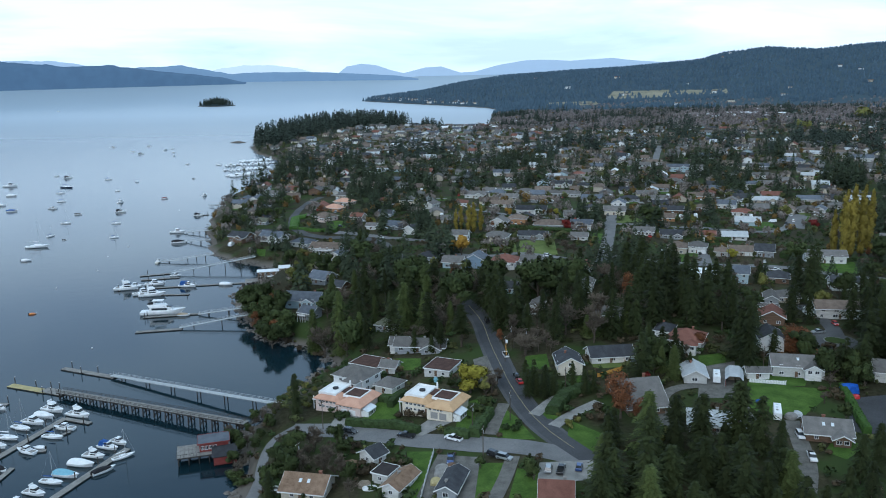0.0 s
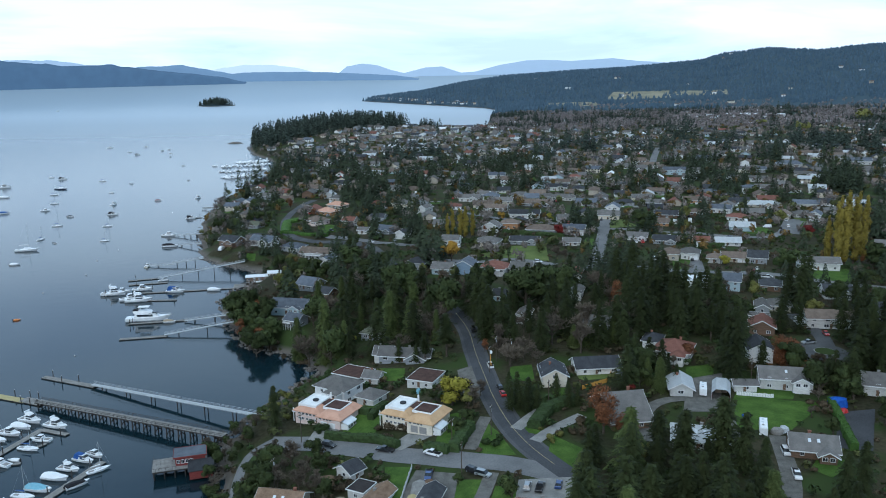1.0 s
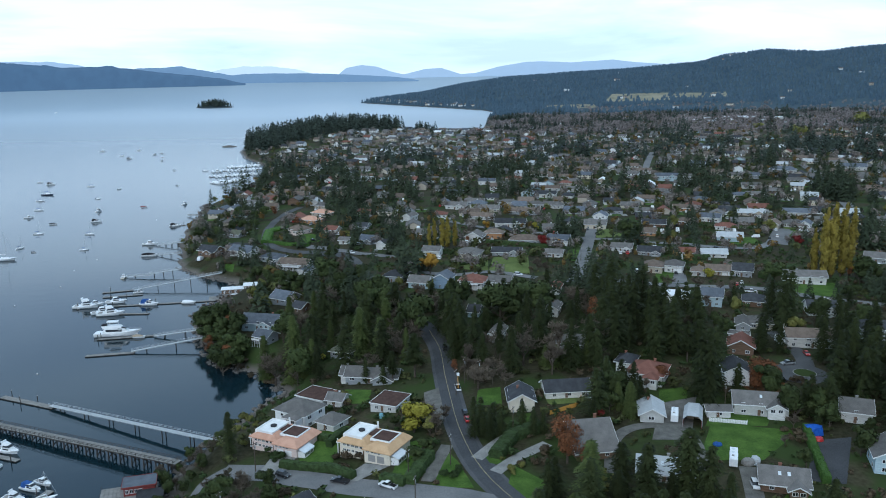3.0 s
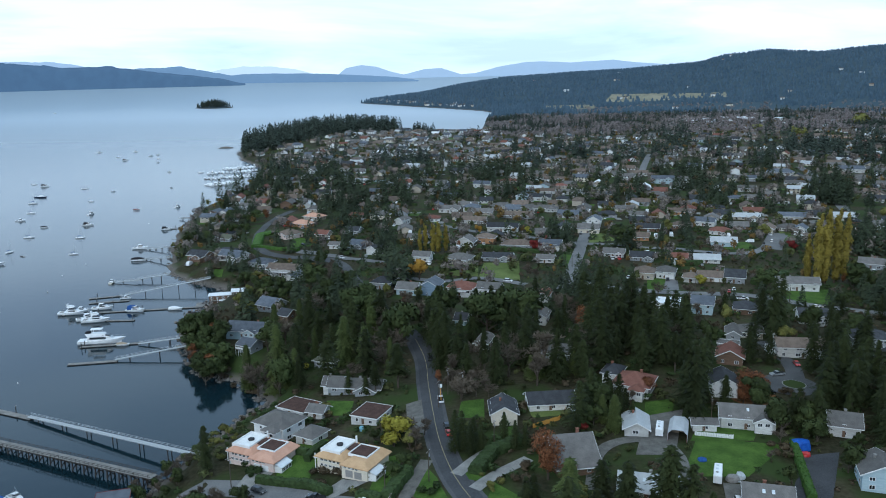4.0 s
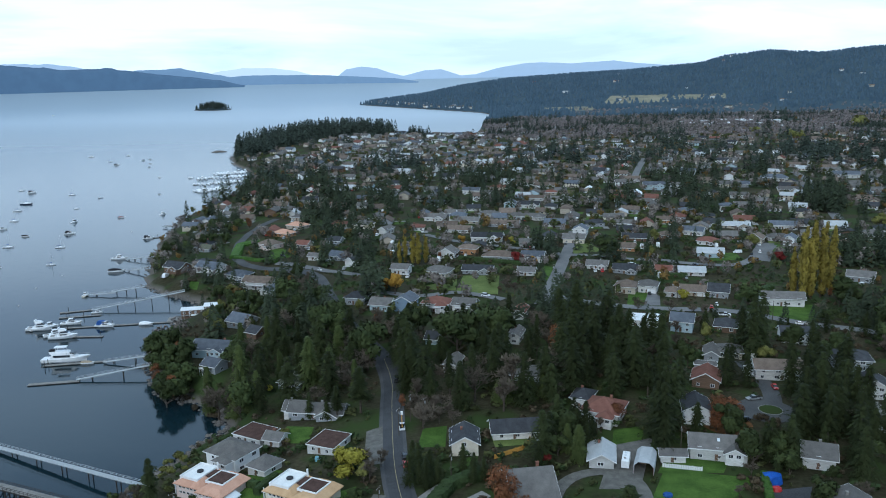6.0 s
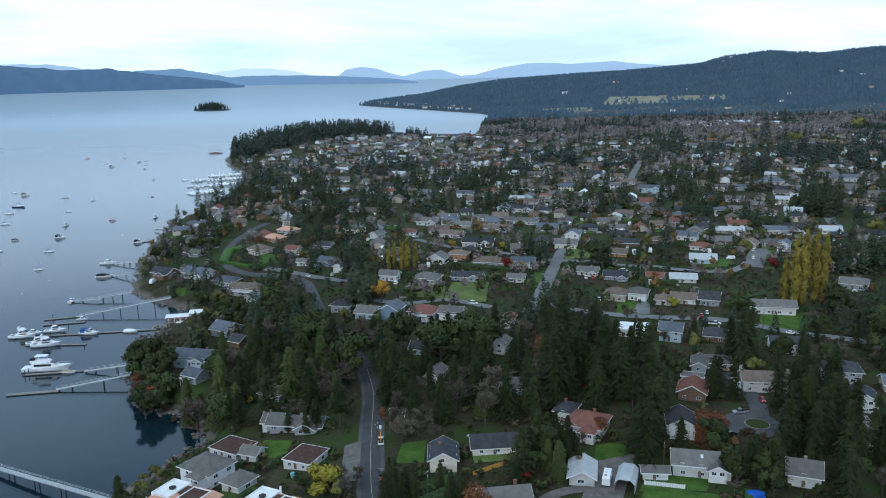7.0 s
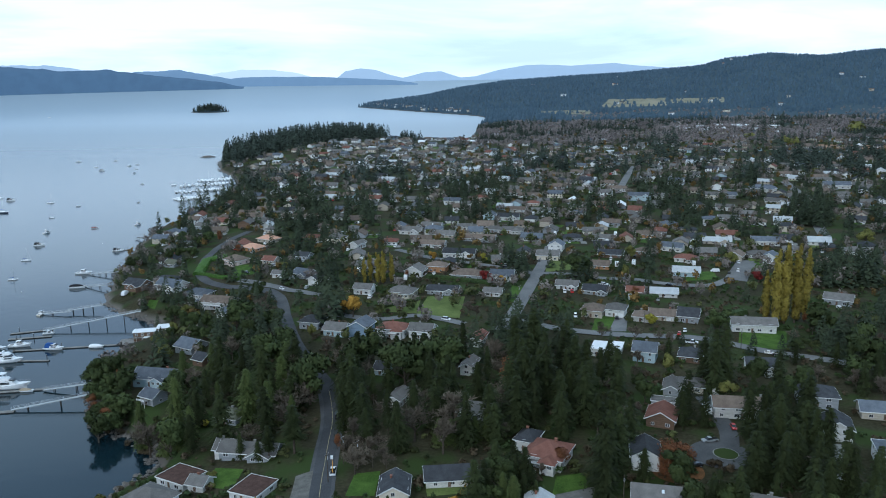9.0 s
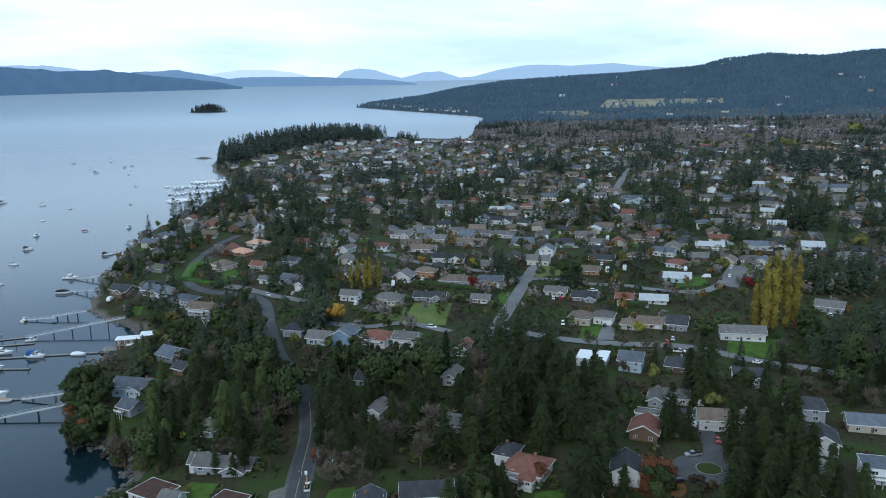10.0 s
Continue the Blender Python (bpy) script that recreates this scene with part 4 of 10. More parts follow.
def roof_block(house, w, d, high, rise, roof, shape, at, trim):
    o, t = 0.75, 0.22
    s, e = Shape(), []
    if shape == "gable":
        k = rise / (d / 2)
        y1, z1 = d / 2 + o, high - k * o
        for q in (-1, 1):
            s.prism([(0, high + rise), (0, high + rise + t), (q * y1, z1 + t), (q * y1, z1)], -w / 2 - o, w / 2 + o)
            e.append(("gutter", Shape().box(-w / 2 - o - 0.02, q * y1 - 0.05, z1 - 0.12, w / 2 + o + 0.02, q * y1 + 0.07, z1 + t - 0.03)))
        for x in (-w / 2 - o - 0.05, w / 2 + o):
            e.append(("bargeboard", Shape().prism([(-y1, z1 - 0.1), (0, high + rise - 0.1), (y1, z1 - 0.1), (y1, z1 + t + 0.02), (0, high + rise + t + 0.02), (-y1, z1 + t + 0.02)], x, x + 0.06)))
    elif shape == "hip":
        W, D = w / 2 + o, d / 2 + o
        r = max(W - D, 0.0)
        z0, zt = high - 0.02, high + rise + t
        s.add([(-W, -D, z0), (W, -D, z0), (W, D, z0), (-W, D, z0), (-W, -D, z0 + t), (W, -D, z0 + t), (W, D, z0 + t), (-W, D, z0 + t), (-r - 0.05, 0, zt), (r + 0.05, 0, zt)],
              [(3, 2, 1, 0), (0, 1, 5, 4), (1, 2, 6, 5), (2, 3, 7, 6), (3, 0, 4, 7), (4, 5, 9, 8), (5, 6, 9), (6, 7, 8, 9), (7, 4, 8)])
        for a in ((-W - .06, -D - .08, W + .06, -D - .005), (-W - .06, D + .005, W + .06, D + .08), (-W - .08, -D, -W - .005, D), (W + .005, -D, W + .08, D)):
            e.append(("gutter", Shape().box(a[0], a[1], z0 - 0.06, a[2], a[3], z0 + t - 0.04)))
    else:
        s.box(-w / 2 - 0.3, -d / 2 - 0.3, high, w / 2 + 0.3, d / 2 + 0.3, high + 0.18)
        for a in ((-w / 2 - .42, -d / 2 - .42, w / 2 + .42, -d / 2 - .3), (-w / 2 - .42, d / 2 + .3, w / 2 + .42, d / 2 + .42),
                  (-w / 2 - .42, -d / 2 - .3, -w / 2 - .3, d / 2 + .3), (w / 2 + .3, -d / 2 - .3, w / 2 + .42, d / 2 + .3)):
            e.append(("parapet", Shape().box(a[0], a[1], high - 0.06, a[2], a[3], high + 0.26)))
    top = part("roof", s, roof, house, m=at)
    for name, piece in e:
        part(name, piece, trim, top)


HOUSES = []
ROOF_WORDS = {"dark_shingles": "dark shingle roof", "grey_shingles": "grey shingle roof", "blue_shingles": "blue-grey shingle roof", "brown_shingles": "brown shingle roof",
              "red_shingles": "red-brown shingle roof", "tan_tiles": "tan tile roof", "salmon_tiles": "salmon tile roof", "roof_tar": "flat tarred roof",
              "brown_gravel_roof": "dark gravel roof", "white_metal_roof": "white roof", "pale_metal_roof": "pale metal roof", "shake_roof": "weathered shake roof", "moss_roof": "mossy grey roof"}


def house(x, y, turn, w, d, storeys=1, roof="grey_shingles", wall="white_paint", shape="gable", wing=None, garage=0, chimney=True, trim="white_paint",
          garage_colour="white_paint", rise=None, skylights=0, deck=False, name="house", windows=True, front=1.0, label=""):
    """A dwelling: walls, roof, windows, doors, chimney. wing: (x, y, width, depth) of a second block whose ridge runs across."""
    high = 2.45 * storeys + 0.25
    rise = rise if rise is not None else d * (0.27 if shape == "gable" else 0.26)
    words = label or f"{'two' if storeys > 1.4 else 'one'}-storey house, {wall.replace('_', ' ')} walls, {ROOF_WORDS[roof]}"
    ob = thing(name, words, "house" if name == "house" else name.replace("_", " "), "houses of the neighbourhood", on_ground(x, y, turn))
    one = Matrix.Identity(4)
    if wall == "white_paint" and storeys < 1.9:
        wall = "weathered_siding"
    body(ob, w, d, high, rise, wall, shape, one)
    roof_block(ob, w, d, high, rise, roof, shape, one, trim)
    if wing:
        wx, wy, ww, wd = wing
        at = pose(wx, wy, 0, 0, 0, 90)
        hi2 = high - 0.25
        body(ob, wd, ww, hi2, ww * 0.27, wall, shape if shape != "hip" else "hip", at)
        roof_block(ob, wd, ww, hi2, ww * 0.27, roof, shape, at, trim)
        if windows:
            for k in (-1, 1):
                part("pane", PANE, "", part("window", WINDOW, "", ob, m=pose(wx + k * ww * 0.22, wy - wd / 2, high - 1.3) @ Matrix.Diagonal((1.5, 1, 1.2, 1))))
    if windows:
        for fl in range(max(1, int(round(storeys)))):
            up = 1.4 + 2.45 * fl
            for side, span in ((0, w), (1, d), (2, w), (3, d)):
                n = max(1, int(span / 4.6))
                for k in range(n):
                    along = (k + 0.5) / n * span - span / 2 + rnd.uniform(-0.3, 0.3)
                    if fl == 0 and side == 0 and garage and along > w / 2 - 0.3 - 2.9 * garage:
                        continue
                    window(ob, side, along, up, rnd.choice((1.2, 1.6, 2.0)), rnd.choice((1.1, 1.3)), w, d)
        part("door", DOOR, "", ob, m=side_pose(0, -w * 0.04, 0.15, w, d))
        for k in range(garage):
            part("garage_door", GARAGES[garage_colour], "", ob, m=side_pose(0, w / 2 - 1.7 - 2.85 * k, 0.1, w, d))
    if chimney and rnd.random() < 0.55:
        c = Shape().box(-0.4, -0.3, high - 0.5, 0.4, 0.3, high + rise + 0.4).box(-0.5, -0.4, high + rise + 0.4, 0.5, 0.4, high + rise + 0.52)
        part("chimney", c, "brick_chimney" if rnd.random() < 0.35 else "weathered_wood", ob, m=pose(rnd.uniform(-0.3, 0.3) * w, d * 0.12, 0))
    for k in range(skylights):
        q = d * 0.22
        part("skylight", Shape().box(-0.4, -0.6, 0, 0.4, 0.6, 0.16), "skylight_acrylic", ob,
             m=pose((k - skylights / 2 + 0.5) * 2.4, -q, high + rise * (1 - q / (d / 2)) + 0.2, math.degrees(math.atan2(rise, d / 2))))
    if deck:
        s = Shape().box(-w * 0.3, -d / 2 - 3.2, 2.55, w * 0.3, -d / 2 - 0.02, 2.75)
        part("deck", s, "weathered_wood", ob)
        for k in range(4):
            part("deck_post", Shape().box(-0.08, -0.08, -1.5, 0.08, 0.08, 2.55), "white_paint", ob, m=pose(-w * 0.28 + k * w * 0.187, -d / 2 - 3.0, 0))
        part("railing", Shape().box(-w * 0.3, -d / 2 - 3.2, 3.6, w * 0.3, -d / 2 - 3.12, 3.7).box(-w * 0.3, -d / 2 - 3.19, 2.9, w * 0.3, -d / 2 - 3.15, 3.5), "white_paint", ob)
    keep_off(x, y, 0.42 * math.hypot(w, d))
    if y > 330:
        # kept clear of trees towards the camera, so that the house shows
        keep_off(x - 0.15 * 8, y - 8, 6.5)
        keep_off(x - 0.15 * 14, y - 14, 3.5)
    HOUSES.append((x, y))
    return ob


def hedge(points, wide, high, material="hedge_leaves", label="clipped dark green hedge along a garden edge"):
    """A clipped hedge with a rough leafy surface."""
    r, s = random.Random(len(points) * 13 + int(points[0][0])), Shape()
    for (ax, ay), (bx, by) in zip(points, points[1:]):
        n = max(2, int(math.hypot(bx - ax, by - ay) / 0.9))
        dx, dy = (by - ay) / math.hypot(bx - ax, by - ay), -(bx - ax) / math.hypot(bx - ax, by - ay)
        ringset = []
        for k in range(n + 1):
            px, py = ax + (bx - ax) * k / n, ay + (by - ay) * k / n
            g = height(px, py)
            ring = []
            for sx, sz in ((-0.5, -0.3), (-0.55, 0.5), (-0.45, 0.95), (-0.15, 1.02), (0.15, 1.02), (0.45, 0.95), (0.55, 0.5), (0.5, -0.3)):
                j = r.uniform(-0.10, 0.10)
                ring.append((px + dx * wide * (sx + j), py + dy * wide * (sx + j), g + high * sz + r.uniform(-0.12, 0.12)))
            ringset.append(ring)
        s.loft(ringset)
        for _ in range(int(n * 14)):
            t, side = r.random(), r.uniform(-0.6, 0.6)
            px, py = ax + (bx - ax) * t + dx * wide * side, ay + (by - ay) * t + dy * wide * side
            p = Vector((px, py, height(px, py) + high * (1.02 if abs(side) < 0.45 else r.uniform(0.1, 1))))
            u, v = Vector((r.uniform(-1, 1), r.uniform(-1, 1), r.uniform(-1, 1))) * 0.22, Vector((r.uniform(-1, 1), r.uniform(-1, 1), r.uniform(0, 1))) * 0.22
            s.add([p - u, p + v, p + u, p - v * 0.5], [(0, 1, 2), (0, 2, 3)])
    return tagged(part("hedge", s, material), label, "hedge")


# ---- vehicles ----
def wheel_data(r, wide):
    t = Shape().tube((0, -wide / 2, 0), (0, wide / 2, 0), r, r, 12)
    rim = Shape().tube((0, -wide / 2 - 0.02, 0), (0, wide / 2 + 0.02, 0), r * 0.55, r * 0.55, 8)
    return t.data("wheel", "tyre_rubber"), rim.data("rim", "car_silver")


TYRE, RIM = wheel_data(0.34, 0.24)
VEHICLE_WORDS = {"car": "parked hatchback car", "suv": "parked sport utility car", "pickup": "parked pickup truck", "van": "parked van"}


def profile(length, wide, outline, inset):
    """A body drawn from a side outline (x, z), narrowed towards the top."""
    zs = [z for _, z in outline]
    lo, hi = min(zs), max(zs)
    left = [(x, -(wide / 2 - inset * (z - lo) / (hi - lo)), z) for x, z in outline]
    right = [(x, wide / 2 - inset * (z - lo) / (hi - lo), z) for x, z in outline]
    return Shape().loft([left, right])


def vehicle(kind, x, y, turn, paint, label=""):
    L, W = {"car": (4.3, 1.76), "suv": (4.7, 1.88), "pickup": (5.7, 1.98), "van": (5.4, 2.0)}[kind]
    ob = thing(kind if kind != "suv" else "car", label or f"{paint.split('_')[1]} {VEHICLE_WORDS[kind]} on the asphalt", {"pickup": "pickup truck", "van": "van"}.get(kind, "car"),
               "parked vehicles", on_ground(x, y, turn, 0.2))
    h = L / 2
    low = [(-h, 0.35), (-h + 0.1, 0.32), (h - 0.1, 0.3), (h, 0.4), (h - 0.03, 0.72), (h - 0.25, 0.86), (h - 1.1, 0.98), (-h + 0.12, 1.0), (-h, 0.85)]
    part("body", profile(L, W, low, 0.06), paint, ob)
    if kind == "pickup":
        top, roof = [(-0.45, 0.96), (1.55, 0.96), (0.85, 1.62), (-0.3, 1.64)], (-0.32, 0.86)
        part("bed", Shape().box(-h + 0.15, -W / 2 + 0.18, 1.0, -0.55, W / 2 - 0.18, 1.03), "tyre_rubber", ob, "dark truck bed")
    elif kind == "car":
        top, roof = [(-h + 0.35, 0.98), (h - 0.95, 0.96), (h - 1.75, 1.42), (-h + 0.95, 1.44)], (-h + 0.98, h - 1.78)
    elif kind == "suv":
        top, roof = [(-h + 0.1, 0.98), (h - 1.05, 0.96), (h - 1.75, 1.68), (-h + 0.45, 1.7)], (-h + 0.48, h - 1.78)
    else:
        top, roof = [(-h + 0.05, 0.98), (h - 0.75, 0.96), (h - 1.4, 2.05), (-h + 0.15, 2.1)], (-h + 0.18, h - 1.45)
    part("cabin", profile(L, W - 0.1, top, 0.2), "window_glass" if kind != "van" else paint, ob)
    zt = max(z for _, z in top)
    part("roof", Shape().box(roof[0], -W / 2 + 0.26, zt - 0.03, roof[1], W / 2 - 0.26, zt + 0.05, 0.03), paint, ob)
    for sx in (-h + 0.85, h - 0.85):
        for sy in (-W / 2 + 0.1, W / 2 - 0.1):
            w = part("wheel", TYRE, "", ob, m=pose(sx, sy, 0.34))
            part("rim", RIM, "", w)
    for sy in (-W / 2 + 0.3, W / 2 - 0.3):
        part("headlight", Shape().box(h - 0.12, sy - 0.16, 0.62, h + 0.01, sy + 0.16, 0.76), "skylight_acrylic", ob)
    keep_off(x, y, 2.2)
    return ob


def trailer(x, y, turn, length=8.0, label="white travel trailer parked beside the lawn"):
    """A white camping trailer with rounded ends, windows, roof vents."""
    ob = thing("travel_trailer", label, "trailer", "parked vehicles", on_ground(x, y, turn, 0.15))
    h = length / 2
    out = [(-h, 0.6), (h - 0.6, 0.6), (h, 1.2), (h - 0.1, 2.3), (h - 0.6, 2.95), (-h + 0.25, 3.0), (-h, 2.75)]
    part("body", profile(length, 2.4, out, 0.12), "white_gelcoat", ob)
    for k in range(3):
        part("roof_vent", Shape().box(-0.35, -0.35, 2.98, 0.35, 0.35, 3.16), "skylight_acrylic" if k else "garage_grey", ob, m=pose(-h * 0.5 + k * h * 0.5, 0.2, 0))
    for sy in (-1.2, 1.2):
        for k in (-0.5, 0.2):
            part("window", WINDOW, "", ob, m=pose(k * length * 0.6, sy * 0.96, 1.9, 0, 0, 0 if sy < 0 else 180) @ Matrix.Diagonal((1.3, 1, 0.7, 1)))
        for k in (-0.5, 0.5):
            part("wheel", TYRE, "", ob, m=pose(k - 0.4, sy * 0.88, 0.36))
    part("drawbar", Shape().tube((h - 0.5, 0, 0.5), (h + 1.1, 0, 0.45), 0.07), "dark_timber", ob)
    keep_off(x, y, 4)
    return ob

# ---- boats ----
def hull_shape(L, B, free=0.9, bow=0.5, deep=0.35, stern=0.85):
    rings_ = []
    for u in np.linspace(0, 1, 9):
        b = B / 2 * (stern + (1 - stern) * min(1, u * 3)) * (1 - max(0, (u - 0.45) / 0.55) ** 2.1) + 0.02
        zs = free * (1 + bow * u ** 2)
        x = (u - 0.5) * L
        xb = x - (0.10 * L * u ** 3)
        k = -deep * (1 - u ** 4)
        rings_.append([(x, -b, zs), (xb, -b * 0.92, zs * 0.35), (xb, -b * 0.55, k * 0.8), (xb, 0, k), (xb, b * 0.55, k * 0.8), (xb, b * 0.92, zs * 0.35), (x, b, zs)])
    return Shape().loft(rings_)


def deck_shape(L, B, free=0.9, bow=0.5, stern=0.85, lift=0.03):
    top = []
    for u in np.linspace(0.02, 0.97, 9):
        b = B / 2 * (stern + (1 - stern) * min(1, u * 3)) * (1 - max(0, (u - 0.45) / 0.55) ** 2.1) * 0.9
        z = free * (1 + bow * u ** 2) + lift
        x = (u - 0.5) * L
        top.append([(x, -b, z - 0.1), (x, -b, z), (x, b, z), (x, b, z - 0.1)])
    return Shape().loft(top)


def cabin_shape(x0, x1, wide, z0, z1, rake=0.5, back=0.1):
    a, b = wide / 2, wide / 2 * 0.84
    return Shape().add([(x0, -a, z0), (x1, -a * 0.8, z0), (x1, a * 0.8, z0), (x0, a, z0), (x0 + back, -b, z1), (x1 - rake, -b * 0.8, z1), (x1 - rake, b * 0.8, z1), (x0 + back, b, z1)],
                       [(3, 2, 1, 0), (4, 5, 6, 7), (0, 1, 5, 4), (1, 2, 6, 5), (2, 3, 7, 6), (3, 0, 4, 7)])


def afloat(x, y, turn):
    return pose(x, y, 0, 0, 0, turn)


def cruiser(x, y, turn, L=9.0, hull="white_gelcoat", canvas="", bridge=False, label=""):
    B = L * 0.36
    words = label or f"white cabin cruiser{' with ' + canvas.split('_')[0] + ' canvas top' if canvas else ''} moored afloat"
    ob = thing("motorboat", words, "boat", "moored boats", afloat(x, y, turn))
    f = 0.10 * L
    part("hull", hull_shape(L, B, f, 0.45), hull, ob)
    part("deck", deck_shape(L, B, f, 0.45), "white_gelcoat", ob)
    part("cabin", cabin_shape(-L * 0.18, L * 0.30, B * 0.72, f, f + 0.11 * L, L * 0.16), "white_gelcoat", ob)
    part("windshield", cabin_shape(-L * 0.12, L * 0.16, B * 0.70, f + 0.112 * L, f + 0.17 * L, L * 0.10, 0.05 * L), "window_glass", ob)
    part("hardtop", Shape().box(-L * 0.14, -B * 0.3, f + 0.172 * L, L * 0.06, B * 0.3, f + 0.182 * L), "white_gelcoat", ob)
    part("cockpit", Shape().box(-L * 0.45, -B * 0.32, f + 0.02, -L * 0.20, B * 0.32, f + 0.06), "garage_grey", ob, "grey cockpit floor")
    for s in (-1, 1):
        part("side_window", Shape().box(-L * 0.10, s * B * 0.335 - 0.03, f + 0.035 * L, L * 0.14, s * B * 0.335 + 0.03, f + 0.075 * L), "window_glass", ob)
    rail = Shape()
    for s in (-1, 1):
        rail.tube((L * 0.05, s * B * 0.42, f * 1.5 + 0.5), (L * 0.46, s * B * 0.06, f * 1.55 + 0.55), 0.03, 0.03, 4)
    part("bow_rail", rail, "galvanised_steel", ob)
    if canvas:
        part("canvas_top", cabin_shape(-L * 0.42, L * 0.02, B * 0.76, f + 0.10, f + 0.20 * L, L * 0.05, L * 0.06), canvas, ob)
    if bridge:
        part("flybridge", cabin_shape(-L * 0.16, L * 0.10, B * 0.55, f + 0.183 * L, f + 0.25 * L, L * 0.07), "white_gelcoat", ob)
        part("radar_arch", Shape().box(-L * 0.17, -B * 0.28, f + 0.25 * L, -L * 0.13, B * 0.28, f + 0.30 * L), "white_gelcoat", ob)
    return ob


def covered_boat(x, y, turn, L=6.5, canvas="white_gelcoat", hull="white_gelcoat", label=""):
    B = L * 0.37
    ob = thing("motorboat", label or f"small boat under a {canvas.split('_')[0]} cover moored afloat", "boat", "moored boats", afloat(x, y, turn))
    f = 0.11 * L
    part("hull", hull_shape(L, B, f, 0.4), hull, ob)
    part("deck", deck_shape(L, B, f, 0.4), "white_gelcoat", ob)
    rings_ = []
    for u in np.linspace(0.02, 0.8, 7):
        b, z = B * 0.46 * (1 - max(0, (u - 0.45) / 0.6) ** 2), f * (1 + 0.4 * u * u)
        hi = 0.10 * L * math.sin(math.pi * min(1, 0.18 + u)) + 0.1
        rings_.append([((u - 0.5) * L, -b, z), ((u - 0.5) * L, -b * 0.5, z + hi), ((u - 0.5) * L, b * 0.5, z + hi), ((u - 0.5) * L, b, z)])
    part("cover", Shape().loft(rings_), canvas, ob)
    part("outboard_motor", Shape().box(-L / 2 - 0.45, -0.2, 0.1, -L / 2 - 0.02, 0.2, f + 0.5, 0.05), "tyre_rubber", ob)
    return ob


def sailboat(x, y, turn, L=9.0, hull="white_gelcoat", canvas="blue_canvas", label=""):
    B = L * 0.32
    ob = thing("sailboat", label or f"{hull.split('_')[0]} sailing boat with bare mast and furled {canvas.split('_')[0]} sail", "boat", "moored boats", afloat(x, y, turn))
    f = 0.085 * L
    part("hull", hull_shape(L, B, f, 0.3, 0.3, 0.6), hull, ob)
    part("deck", deck_shape(L, B, f, 0.3, 0.6), "white_gelcoat", ob)
    part("cabin", cabin_shape(-L * 0.14, L * 0.2, B * 0.55, f, f + 0.06 * L, L * 0.08), "white_gelcoat", ob)
    part("cockpit", Shape().box(-L * 0.42, -B * 0.22, f + 0.03, -L * 0.16, B * 0.22, f + 0.05), "garage_grey", ob)
    part("mast", Shape().tube((L * 0.08, 0, f), (L * 0.08, 0, L * 1.28), 0.085, 0.06, 5), "galvanised_steel", ob)
    part("boom", Shape().tube((L * 0.07, 0, f + 0.16 * L), (-L * 0.34, 0, f + 0.16 * L), 0.07, 0.06, 5), "galvanised_steel", ob)
    part("furled_sail", Shape().tube((L * 0.06, 0, f + 0.19 * L), (-L * 0.33, 0, f + 0.18 * L), 0.19, 0.11, 7), canvas, ob)
    part("stay", Shape().tube((L * 0.47, 0, f * 1.3), (L * 0.08, 0, L * 1.25), 0.03, 0.03, 3).tube((-L * 0.49, 0, f), (L * 0.08, 0, L * 1.27), 0.02, 0.02, 3), "galvanised_steel", ob)
    return ob


def motor_yacht(x, y, turn, L=20.0, label="large white motor yacht with flybridge moored at a float"):
    B = L * 0.25
    ob = thing("motor_yacht", label, "yacht", "moored boats", afloat(x, y, turn))
    f = 0.085 * L
    part("hull", hull_shape(L, B, f, 0.55, 0.5, 0.9), "white_gelcoat", ob)
    part("deck", deck_shape(L, B, f, 0.55, 0.9), "white_gelcoat", ob)
    part("saloon", cabin_shape(-L * 0.32, L * 0.26, B * 0.80, f, f + 0.10 * L, L * 0.12, 0.04 * L), "white_gelcoat", ob)
    for s in (-1, 1):
        part("saloon_window", Shape().box(-L * 0.24, s * B * 0.375 - 0.06, f + 0.035 * L, L * 0.10, s * B * 0.375 + 0.06, f + 0.08 * L), "window_glass", ob)
    part("windshield", cabin_shape(L * 0.02, L * 0.21, B * 0.64, f + 0.10 * L, f + 0.122 * L, L * 0.06), "window_glass", ob)
    part("flybridge", cabin_shape(-L * 0.30, L * 0.10, B * 0.72, f + 0.102 * L, f + 0.155 * L, L * 0.05, -0.03 * L), "white_gelcoat", ob)
    part("hardtop", Shape().box(-L * 0.22, -B * 0.28, f + 0.235 * L, L * 0.02, B * 0.28, f + 0.247 * L), "white_gelcoat", ob)
    for s in (-1, 1):
        arch = Shape().tube((-L * 0.2, s * B * 0.27, f + 0.15 * L), (-L * 0.18, s * B * 0.25, f + 0.236 * L), 0.12, 0.1, 5)
        part("hardtop_post", arch, "white_gelcoat", ob)
        arch = Shape().tube((0, s * B * 0.27, f + 0.15 * L), (-L * 0.02, s * B * 0.25, f + 0.236 * L), 0.08, 0.07, 5)
        part("hardtop_post", arch, "white_gelcoat", ob)
    part("tender_cover", cabin_shape(-L * 0.34, -L * 0.22, B * 0.4, f + 0.156 * L, f + 0.19 * L, 0.3, 0.3), "black_canvas", ob)
    rail = Shape()
    for s in (-1, 1):
        rail.tube((L * 0.02, s * B * 0.46, f * 1.55 + 0.35), (L * 0.47, s * B * 0.05, f * 1.62 + 0.6), 0.04, 0.04, 4)
    part("bow_rail", rail, "galvanised_steel", ob)
    return ob


# ---- docks and piers ----
def spot3(p, z):
    return Vector((p[0], p[1], z))


